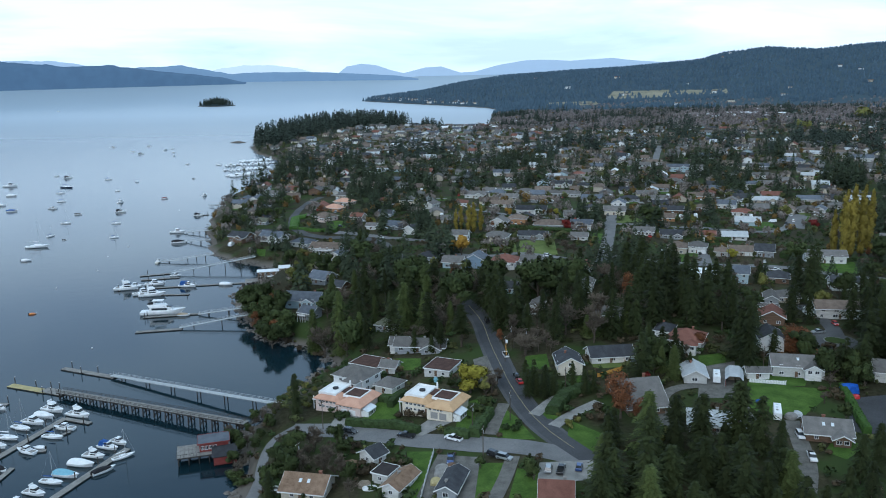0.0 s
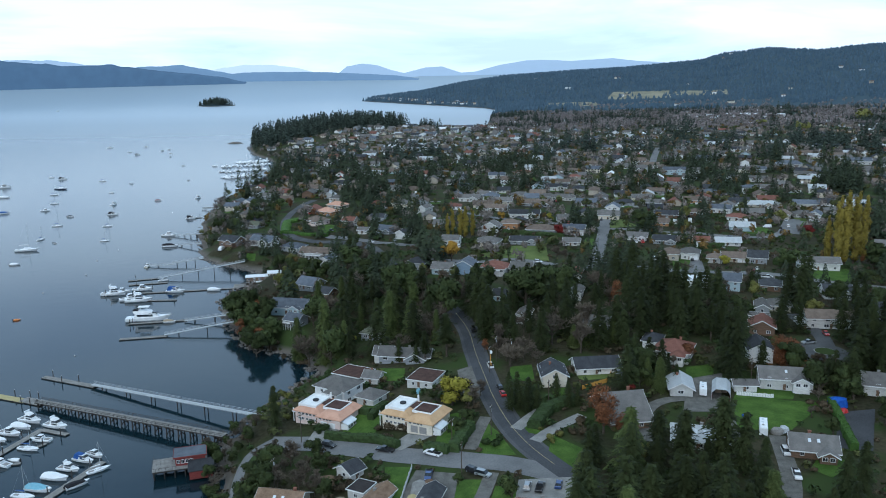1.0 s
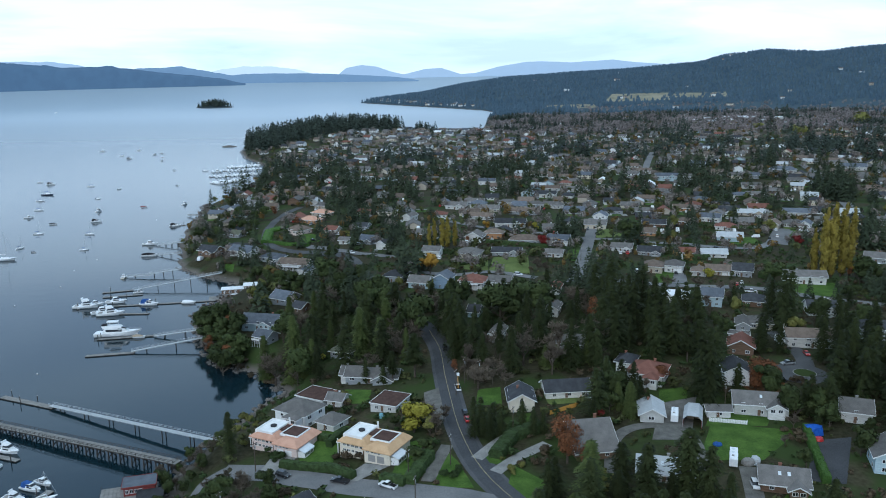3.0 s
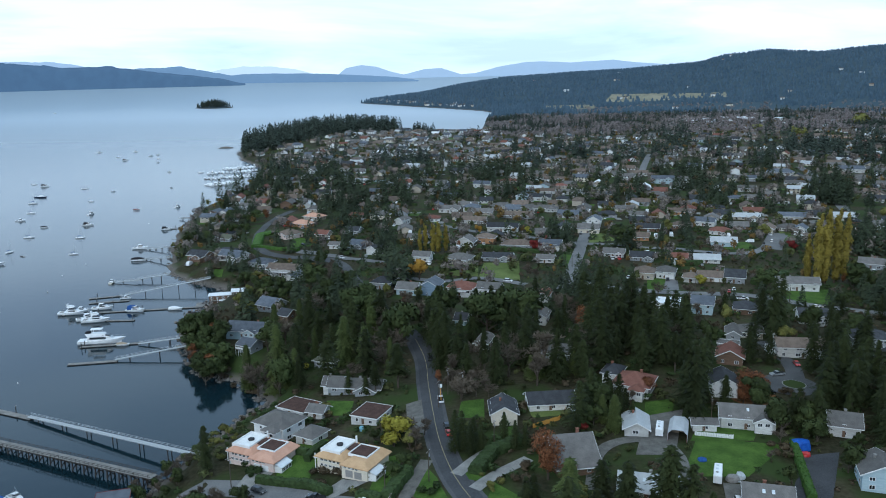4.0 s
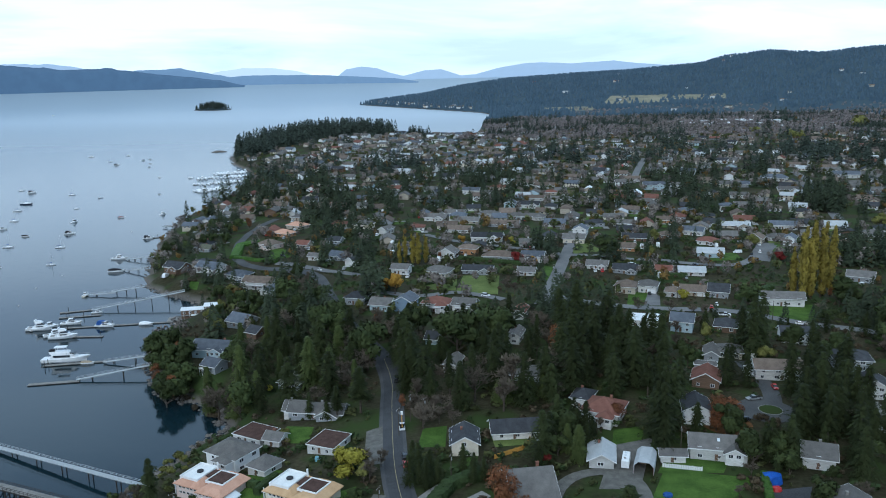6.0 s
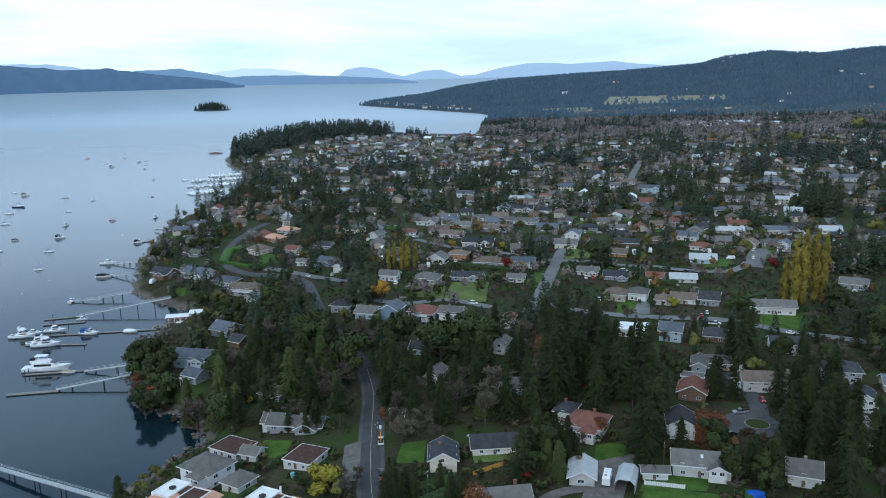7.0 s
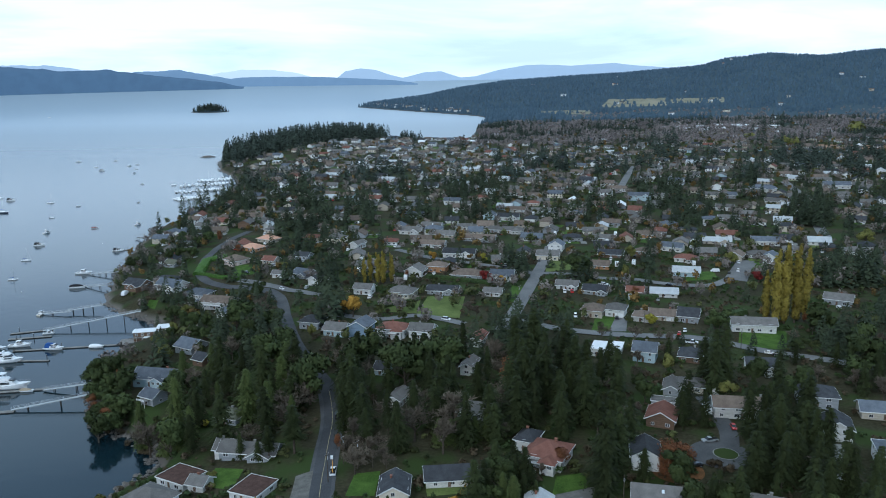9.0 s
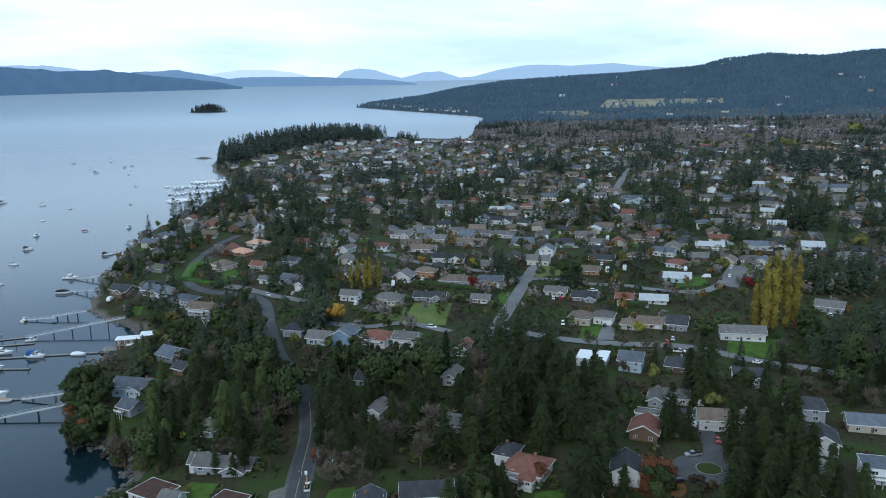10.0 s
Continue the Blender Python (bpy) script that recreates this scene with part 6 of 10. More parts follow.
# roads and drives
drape("road", [(44.0, 203.0), (36.0, 216.8), (30.2, 228.2), (25.4, 242.4), (21.6, 260.8), (18.8, 283.5), (16.0, 313.5), (13.9, 338.0), (8.6, 363.2), (-2.4, 386.3), (-17.1, 419.3), (-31.0, 462.0)], 6.6, "dark_asphalt", "dark asphalt road with a double yellow centre line", "road")
drape("road", [(-31.0, 462.0), (-41.5, 500.0), (-54.0, 523.0), (-76.0, 539.5), (-96.0, 551.5), (-113.0, 575.0), (-122.8, 618.0), (-124.6, 655.0), (-122.5, 690.0), (-117.0, 720.0)], 6.4, "asphalt", "grey asphalt road bending along the shore", "road")
drape("road_shoulder", [(44.0, 203.0), (36.0, 216.8), (30.2, 228.2), (25.4, 242.4), (21.6, 260.8), (18.8, 283.5), (16.0, 313.5), (13.9, 338.0), (8.6, 363.2)], 9.0, "asphalt", "worn grey asphalt shoulder beside the road", "road", 0.07)
drape("road_line", [(36.0, 216.8), (30.2, 228.2), (25.4, 242.4), (21.6, 260.8), (18.8, 283.5), (16.0, 313.5), (13.9, 338.0), (8.6, 363.2)], 0.13, "line_yellow", "faded yellow centre line on the road", "road marking", 0.19, 1)
drape("road", [(-52.0, 246.3), (-43.4, 244.4), (-34.1, 242.2), (-24.4, 237.0), (-9.9, 230.3), (7.1, 223.0), (23.1, 217.8), (39.0, 210.0)], 9.0, "old_asphalt", "worn grey asphalt street with patched surface", "road", 0.12)
drape("road", [(-50.5, 247.6), (-55.8, 245.4), (-57.8, 239.0), (-57.4, 230.0), (-56.2, 220.3), (-57.0, 208.0)], 4.0, "old_asphalt", "narrow grey lane down to the water", "road", 0.16)
drape("road", [(82.0, 432.0), (88.8, 457.7), (96.4, 490.5), (105.4, 531.0), (111.9, 561.6), (120.5, 602.9), (127.0, 640.0)], 7.4, "old_asphalt", "grey asphalt residential street", "road")
drape("road", [(104.5, 553.5), (129.0, 550.0), (148.1, 539.0), (166.3, 536.5), (180.0, 527.5), (196.1, 522.0), (211.4, 523.0), (228.2, 540.8), (245.1, 566.1), (254.0, 581.5)], 7.0, "old_asphalt", "grey asphalt residential street", "road")
drape("road", [(92.0, 448.0), (108.0, 436.0), (129.0, 428.0), (147.9, 425.0), (168.8, 423.5), (182.0, 418.0), (194.8, 408.0), (204.0, 402.0), (222.0, 394.0), (238.0, 384.0)], 6.8, "old_asphalt", "grey asphalt residential street", "road")
drape("road", [(156.4, 352.5), (156.9, 337.0), (156.6, 322.0), (153.0, 309.0)], 6.4, "asphalt", "grey asphalt residential street", "road")
drape("road", [(-5.6, 462.1), (19.6, 451.5), (40.3, 457.0), (63.8, 442.4)], 6.0, "old_asphalt", "grey asphalt residential street", "road")
drape("road", [(14.0, 634.0), (22.3, 624.0), (41.0, 602.0), (58.4, 590.5), (83.1, 573.2), (106.0, 556.0)], 6.4, "old_asphalt", "grey asphalt residential street", "road")
drape("road", [(-17.0, 501.0), (-40.4, 519.9), (-57.7, 536.6), (-80.0, 554.4)], 6.0, "old_asphalt", "grey asphalt residential street", "road")
drape("road", [(226.4, 910.3), (267.0, 1060.9), (294.7, 1156.5)], 8.0, "old_asphalt", "grey asphalt residential street", "road")
drape("road", [(428.2, 980.1), (409.1, 887.2), (400.8, 828.1), (360.8, 733.7), (339.9, 669.6)], 9.0, "old_asphalt", "grey asphalt residential street", "road")
drape("driveway", [(26.7, 239.7), (35.4, 252.3), (44.8, 259.0)], 4, "concrete", "pale concrete driveway", "driveway", 0.15)
drape("driveway", [(31.9, 231.4), (38.2, 239.2), (48.7, 248.8)], 4, "concrete", "pale concrete driveway", "driveway", 0.16)
drape("driveway", [(12.5, 227.6), (15.1, 239.0), (17.9, 248.9)], 4, "gravel", "gravel lane beside a grassy verge", "driveway", 0.15)
drape("driveway", [(11.8, 190.9), (15.4, 202.1), (18.2, 213.2)], 4, "gravel", "gravel driveway through grass", "driveway", 0.15)
drape("driveway", [(89.6, 187.8), (97.0, 203.6), (101.6, 220.3), (104.5, 233.5)], 5, "gravel", "gravel driveway through grass", "driveway", 0.15)

# lawns, yards and paving
patch("lawn", [(92.0, 237.8), (110.5, 237.4), (129.0, 256.9), (102.8, 262.3)], "lawn_grass", "bright green mown lawn", "lawn", 0.09)
patch("lawn", [(13.5, 223.9), (25.6, 223.1), (21.3, 238.2), (18.1, 244.6)], "lawn_grass", "bright green mown lawn", "lawn", 0.09)
patch("lawn", [(-28.7, 247.4), (-17.4, 245.7), (-15.2, 270.6), (-26.1, 275.7)], "lawn_grass", "bright green mown lawn", "lawn", 0.09)
patch("lawn", [(1.8, 231.9), (8.6, 230.0), (10.3, 255.0), (3.7, 252.3)], "lawn_grass", "bright green mown lawn", "lawn", 0.09)
patch("lawn", [(-23.2, 295.7), (-10.9, 290.0), (-11.6, 305.8), (-21.9, 308.2)], "lawn_grass", "bright green mown lawn", "lawn", 0.09)
patch("lawn", [(5.3, 191.9), (12.6, 190.8), (17.5, 209.4), (8.9, 211.6)], "lawn_grass", "bright green mown lawn", "lawn", 0.09)
patch("lawn", [(15.4, 190.6), (22.6, 189.8), (25.7, 205.4), (18.8, 206.1)], "lawn_grass", "bright green mown lawn", "lawn", 0.09)
patch("lawn", [(-10.3, 196.2), (-7.3, 195.6), (-4.4, 220.9), (-12.5, 223.2)], "lawn_grass", "bright green mown lawn", "lawn", 0.09)
patch("lawn", [(33.6, 218.4), (41.1, 214.7), (46.2, 225.3), (37.6, 235.2)], "lawn_grass", "bright green mown lawn", "lawn", 0.09)
patch("lawn", [(28.3, 237.6), (35.0, 235.3), (35.7, 247.9), (31.2, 248.0)], "lawn_grass", "bright green mown lawn", "lawn", 0.09)
patch("lawn", [(40.3, 254.5), (45.7, 259.0), (46.7, 271.4), (41.5, 270.0)], "lawn_grass", "bright green mown lawn", "lawn", 0.09)
patch("lawn", [(89.5, 275.4), (100.3, 277.9), (102.9, 292.2), (92.6, 289.4)], "lawn_grass", "bright green mown lawn", "lawn", 0.09)
patch("lawn", [(105.8, 213.2), (109.7, 208.2), (118.4, 216.4), (113.8, 223.7)], "lawn_grass", "bright green mown lawn", "lawn", 0.09)
patch("lawn", [(38.7, 459.3), (61.2, 453.0), (64.1, 495.5), (42.9, 496.3)], "pale_lawn_grass", "pale rough grass field", "lawn", 0.09)
patch("lawn", [(20.1, 466.0), (38.7, 461.6), (39.6, 496.5), (24.8, 497.3)], "pale_lawn_grass", "pale rough grass field", "lawn", 0.09)
patch("lawn", [(125.6, 432.5), (135.2, 431.7), (142.4, 458.7), (131.9, 458.5)], "lawn_grass", "bright green mown lawn", "lawn", 0.09)
patch("lawn", [(189.9, 412.6), (210.2, 407.0), (220.1, 434.2), (199.3, 438.8)], "lawn_grass", "bright green mown lawn", "lawn", 0.09)
patch("lawn", [(84.7, 488.4), (92.2, 481.9), (98.8, 516.2), (92.4, 520.8)], "lawn_grass", "bright green mown lawn", "lawn", 0.09)
patch("lawn", [(197.9, 531.6), (219.4, 539.3), (222.2, 558.8), (203.1, 555.7)], "lawn_grass", "bright green mown lawn", "lawn", 0.09)
patch("lawn", [(115.7, 556.4), (135.4, 565.0), (132.1, 593.5), (118.4, 593.9)], "pale_lawn_grass", "pale rough grass field", "lawn", 0.09)
patch("lawn", [(86.1, 826.5), (102.5, 824.7), (104.6, 882.4), (91.7, 884.0)], "lawn_grass", "bright green mown lawn", "lawn", 0.09)
patch("lawn", [(94.9, 749.4), (114.7, 747.6), (114.4, 772.5), (99.1, 774.0)], "lawn_grass", "bright green mown lawn", "lawn", 0.09)
patch("lawn", [(27.3, 278.0), (36.3, 277.6), (36.6, 293.3), (28.5, 291.8)], "lawn_grass", "bright green mown lawn", "lawn", 0.09)
patch("lawn", [(52.4, 277.4), (63.2, 279.1), (63.0, 292.7), (50.7, 288.8)], "pale_lawn_grass", "pale rough grass field", "lawn", 0.09)
patch("lawn", [(89.4, 275.3), (99.9, 275.2), (101.2, 286.4), (93.0, 286.5)], "lawn_grass", "bright green mown lawn", "lawn", 0.09)
patch("lawn", [(100.2, 260.0), (119.9, 259.9), (123.5, 266.5), (106.1, 271.6)], "lawn_grass", "bright green mown lawn", "lawn", 0.09)
patch("lawn", [(-87.8, 563.3), (-71.2, 565.8), (-76.5, 590.1), (-93.2, 593.3)], "lawn_grass", "bright green mown lawn", "lawn", 0.09)
patch("lawn", [(234.8, 563.7), (253.4, 590.1), (265.1, 580.4), (253.0, 563.2)], "lawn_grass", "bright green mown lawn", "lawn", 0.09)
patch("lawn", [(-130.3, 525.2), (-122.4, 517.5), (-123.9, 528.0), (-130.4, 531.3)], "lawn_grass", "bright green mown lawn", "lawn", 0.09)
patch("lawn", [(499.4, 2694.1), (705.5, 2668.2), (749.8, 2869.2), (568.4, 2930.6)], "dry_field", "pale rough grass field", "lawn", 0.09)
patch("lawn", [(725.9, 2732.4), (881.0, 2640.4), (906.8, 2748.5), (767.7, 2856.1)], "dry_field", "pale rough grass field", "lawn", 0.09)
patch("lawn", [(276.6, 2540.1), (442.4, 2494.3), (456.8, 2628.1), (312.2, 2699.6)], "dry_field", "pale rough grass field", "lawn", 0.09)
patch("field", [(627.1, 1385.5), (703.4, 1308.4), (760.6, 1402.2), (648.4, 1436.6)], "bare_soil", "bare orange-brown field beyond the town", "field", 0.3)
patch("lawn", [(-30.2, 1424.8), (37.3, 1402.8), (31.6, 1491.0), (-29.3, 1500.2)], "lawn_grass", "bright green mown lawn", "lawn", 0.09)
patch("lawn", [(364.1, 1601.7), (587.2, 1664.0), (628.8, 1828.2), (411.7, 1780.6)], "dry_field", "pale rough grass field", "lawn", 0.09)
patch("driveway", [(-14.5, 234.0), (-8.2, 232.9), (0.9, 239.0), (-6.9, 242.1)], "concrete", "pale concrete driveway before a double garage", "driveway", 0.2)
patch("driveway", [(-39.4, 244.4), (-32.8, 243.2), (-29.2, 252.1), (-37.3, 255.9)], "concrete", "pale concrete driveway before a double garage", "driveway", 0.2)
patch("driveway", [(117.9, 225.5), (128.1, 223.4), (142.9, 252.0), (130.9, 249.9)], "dark_asphalt", "dark asphalt yard", "driveway", 0.12)
patch("driveway", [(81.3, 251.0), (93.2, 250.7), (104.2, 283.4), (90.3, 278.1)], "gravel", "gravel yard beside a shelter", "driveway", 0.1)
patch("driveway", [(-8.8, 195.9), (6.8, 191.6), (9.0, 214.9), (-3.2, 218.7)], "gravel", "cluttered gravel yard", "driveway", 0.12)
patch("driveway", [(23.3, 196.9), (38.4, 198.8), (40.3, 209.7), (25.2, 208.6)], "concrete", "concrete parking pad", "driveway", 0.2)
drape("driveway", [(64.7, 230.4), (69.8, 251.2), (78.7, 260.1), (90.1, 260.0), (94.0, 249.2), (91.0, 230.2)], 4.0, "gravel", "gravel drive looping round a garden bed", "driveway", 0.16)
disc("road", 148.6, 304.4, 10.2, "asphalt", "asphalt turning circle at the end of a street", "road", 0.24)
disc("leaf_litter", 131.5, 293.5, 8.5, "leaf_litter", "fallen orange-brown leaves under a tree", "leaf litter", 0.16)
disc("planting_bed", 150.4, 304.6, 3.9, "rough_ground", "round planted bed in the turning circle", "garden bed", 0.34)
disc("kerb", 150.4, 304.6, 4.2, "concrete", "pale concrete kerb round a planted bed", "kerb", 0.30)
patch("driveway", [(183.5, 300.5), (189.0, 299.0), (191.5, 312.0), (186.5, 313.0)], "concrete", "pale concrete driveway before a double garage", "driveway", 0.2)
patch("driveway", [(222.9, 539.2), (234.2, 531.4), (259.1, 589.8), (247.7, 590.3)], "old_asphalt", "asphalt turning circle at the end of a street", "road", 0.16)
patch("driveway", [(133.8, 431.6), (142.3, 431.8), (148.4, 458.8), (142.4, 458.7)], "old_asphalt", "asphalt driveway", "driveway", 0.12)
patch("driveway", [(10.9, 267.0), (17.7, 268.3), (14.2, 297.0), (8.8, 294.3)], "gravel", "bare gravel verge beside the road", "driveway", 0.1)

# hedges
hedge([(-33.4, 246.4), (-17.1, 240.5), (-9.3, 234.6)], 2.2, 2.4, "hedge_leaves")
hedge([(-20.1, 256.2), (-16.0, 265.0)], 2.2, 2.4, "hedge_leaves")
hedge([(-26.6, 264.2), (-20.4, 260.2)], 2.0, 2.2, "hedge_leaves")
hedge([(-0.8, 231.0), (6.3, 226.8)], 2.5, 2.4, "hedge_leaves")
hedge([(7.4, 226.6), (12.6, 241.6)], 3.5, 3.0, "hedge_leaves")
hedge([(32.5, 239.4), (38.1, 252.3), (47.6, 258.9)], 4, 3.0, "hedge_leaves")
hedge([(130.8, 256.9), (122.7, 223.5)], 2.2, 2.6, "bright_hedge_leaves", "rounded bright green hedge along a garden")
hedge([(40.5, 541.9), (78.9, 524.1)], 2.2, 2.4, "hedge_leaves")
hedge([(-113.8, 574.1), (-119.6, 612.8), (-108.4, 620.9)], 6, 2.5, "bright_hedge_leaves", "rounded bright green hedge along a garden")
hedge([(-113.8, 574.1), (-80.3, 555.4)], 2.2, 2.0, "bright_hedge_leaves", "rounded bright green hedge along a garden")
hedge([(-30.7, 548.2), (-47.2, 559.0)], 2.2, 2.2, "hedge_leaves")
hedge([(185.2, 443.6), (208.4, 460.0)], 4, 4, "hedge_leaves")
hedge([(155.2, 488.9), (171.2, 489.2)], 3, 3, "hedge_leaves")
hedge([(18.2, 472.1), (39.7, 489.7)], 2, 1.6, "hedge_leaves")
hedge([(-41.4, 756.9), (-9.4, 738.6)], 2, 2, "hedge_leaves")
hedge([(245.0, 744.7), (280.9, 712.9)], 4, 4, "hedge_leaves")

# kept clear so that the shore road shows from the camera
for x, y in ((-76, 539.5), (-86, 545.5), (-96, 551.5), (-105, 563), (-113, 575), (-118, 596), (-122.8, 618), (-124, 636), (-124.6, 655), (-123.6, 672), (-122.5, 690), (-120, 705)):
    keep_off(x, y, 8)

# ---- buildings with a shape of their own ----
def ring_wall(s, x0, y0, x1, y1, z0, z1, t):
    for b in ((x0, y0, x1, y0 + t), (x0, y1 - t, x1, y1), (x0, y0 + t, x0 + t, y1 - t), (x1 - t, y0 + t, x1, y1 - t)):
        s.box(b[0], b[1], z0, b[2], b[3], z1)
    return s


def villa(x, y, turn, wall, tile, garage_colour, label):
    """A stucco duplex villa: tiled skirt roof round a gravel-covered flat top and a white roof terrace."""
    ob = thing("villa", label, "house", "houses of the neighbourhood", on_ground(x, y, turn, 0.2))
    w, d, h = 18.6, 12.4, 3.7
    part("wall", Shape().box(-w / 2, -d / 2 + 1.4, -2, 0.4, d / 2, h), wall, ob)
    part("wall", Shape().box(0.42, -d / 2, -2, w / 2, d / 2 - 0.01, h), wall, ob)
    for x0, x1, y0 in ((-w / 2 - 0.7, 0.9, -d / 2 + 0.7), (0.0, w / 2 + 0.8, -d / 2 - 0.8)):
        y1, z0, z1, i = d / 2 + 0.7, h - 0.1, h + 1.45, 2.6
        s = Shape().add([(x0, y0, z0), (x1, y0, z0), (x1, y1, z0), (x0, y1, z0), (x0, y0, z0 + 0.25), (x1, y0, z0 + 0.25), (x1, y1, z0 + 0.25), (x0, y1, z0 + 0.25),
                         (x0 + i, y0 + i, z1), (x1 - i, y0 + i, z1), (x1 - i, y1 - i * 0.4, z1), (x0 + i, y1 - i * 0.4, z1)],
                        [(3, 2, 1, 0), (0, 1, 5, 4), (1, 2, 6, 5), (2, 3, 7, 6), (3, 0, 4, 7), (4, 5, 9, 8), (5, 6, 10, 9), (6, 7, 11, 10), (7, 4, 8, 11), (8, 9, 10, 11)])
        part("roof", s, tile, ob, "low-pitched tile roof")
    flat = part("flat_roof", Shape().box(0.6, -2.4, h + 1.2, 7.0, 4.6, h + 1.62), "brown_gravel_roof", ob, "dark gravel flat roof with white kerb")
    part("kerb", ring_wall(Shape(), 0.4, -2.6, 7.2, 4.8, h + 1.1, h + 1.85, 0.3), "white_paint", flat)
    part("flat_roof", Shape().box(-1.9, 0.2, h + 1.2, 0.38, 4.6, h + 1.60), "brown_gravel_roof", ob)
    terrace = part("terrace", Shape().box(-8.7, -3.2, h + 0.5, -2.2, 5.9, h + 1.52), "white_paint", ob, "white roof terrace")
    part("parapet", ring_wall(Shape(), -8.9, -3.4, -2.0, 6.1, h + 0.4, h + 1.95, 0.2), "white_paint", terrace)
    part("hot_tub", Shape().tube((-5.2, 1.6, h + 1.5), (-5.2, 1.6, h + 2.0), 1.0, 1.05, 12), "dark_shingles", terrace)
    part("flue", Shape().tube((-1.6, 5.4, h), (-1.6, 5.4, h + 3.6), 0.35, 0.3, 8), "white_paint", ob)
    for k in range(2):
        part("garage_door", GARAGES[garage_colour], "", ob, m=pose(3.0 + 3.1 * k, -d / 2 - 0.01, 0.0))
    for px, py in ((1.6, -d / 2), (3.2, -d / 2), (4.4, -d / 2), (5.6, -d / 2)):
        part("pane", PANE, "", part("window", WINDOW, "", ob, m=pose(px, py, 3.05) @ Matrix.Diagonal((0.95, 1, 0.8, 1))))
    for px in (-7.6, -6.2, -4.6, -3.2, -1.6):
        for up in (1.2, 2.9):
            part("pane", PANE, "", part("window", WINDOW, "", ob, m=pose(px, -d / 2 + 1.4, up) @ Matrix.Diagonal((1.1, 1, 0.8, 1))))
    part("door", DOOR, "", ob, m=pose(-0.5, -d / 2 + 1.4, 0.1))
    for k in range(3):
        part("pane", PANE, "", part("window", WINDOW, "", ob, m=pose(-w / 2, -3 + 3.2 * k, 2.8, 0, 0, -90) @ Matrix.Diagonal((1.8, 1, 1.4, 1))))
    sun_room = part("sunroom", Shape().box(w / 2 + 0.02, -d / 2 + 0.6, -2, w / 2 + 2.6, -d / 2 + 5.6, 2.3), "white_paint", ob, "white glazed sunroom")
    part("sunroom_roof", Shape().add([(w / 2 + 0.02, -d / 2 + 0.3, 3.3), (w / 2 + 2.9, -d / 2 + 0.3, 2.3), (w / 2 + 2.9, -d / 2 + 5.9, 2.3), (w / 2 + 0.02, -d / 2 + 5.9, 3.3),
                                      (w / 2 + 0.02, -d / 2 + 0.3, 3.42), (w / 2 + 2.9, -d / 2 + 0.3, 2.42), (w / 2 + 2.9, -d / 2 + 5.9, 2.42), (w / 2 + 0.02, -d / 2 + 5.9, 3.42)],
                                     [(0, 1, 2, 3), (4, 5, 6, 7), (0, 1, 5, 4), (1, 2, 6, 5), (2, 3, 7, 6), (3, 0, 4, 7)]), "skylight_acrylic", sun_room)
    for k in range(3):
        part("pane", PANE, "", part("window", WINDOW, "", sun_room, m=pose(w / 2 + 2.6, -d / 2 + 1.5 + 1.6 * k, 1.4, 0, 0, 90) @ Matrix.Diagonal((1.4, 1, 1.3, 1))))
    for k in range(3):
        part("balcony_post", Shape().box(-0.12, -0.12, -2, 0.12, 0.12, h), "white_paint", ob, m=pose(-w / 2 - 1.6, -3.6 + 3.4 * k, 0))
    part("balcony", Shape().box(-w / 2 - 1.9, -4.2, 2.5, -w / 2 - 0.02, 4.6, 2.75), "white_paint", ob)
    keep_off(x, y, 11.5)
    return ob


villa(-4.8, 248.8, -25.7, "cream_stucco", "tan_tiles", "garage_grey", "cream stucco villa with tan tile roof and white terrace")
villa(-35.3, 260.8, -24.8, "pink_stucco", "salmon_tiles", "white_paint", "pink stucco villa with salmon tile roof and white terrace")


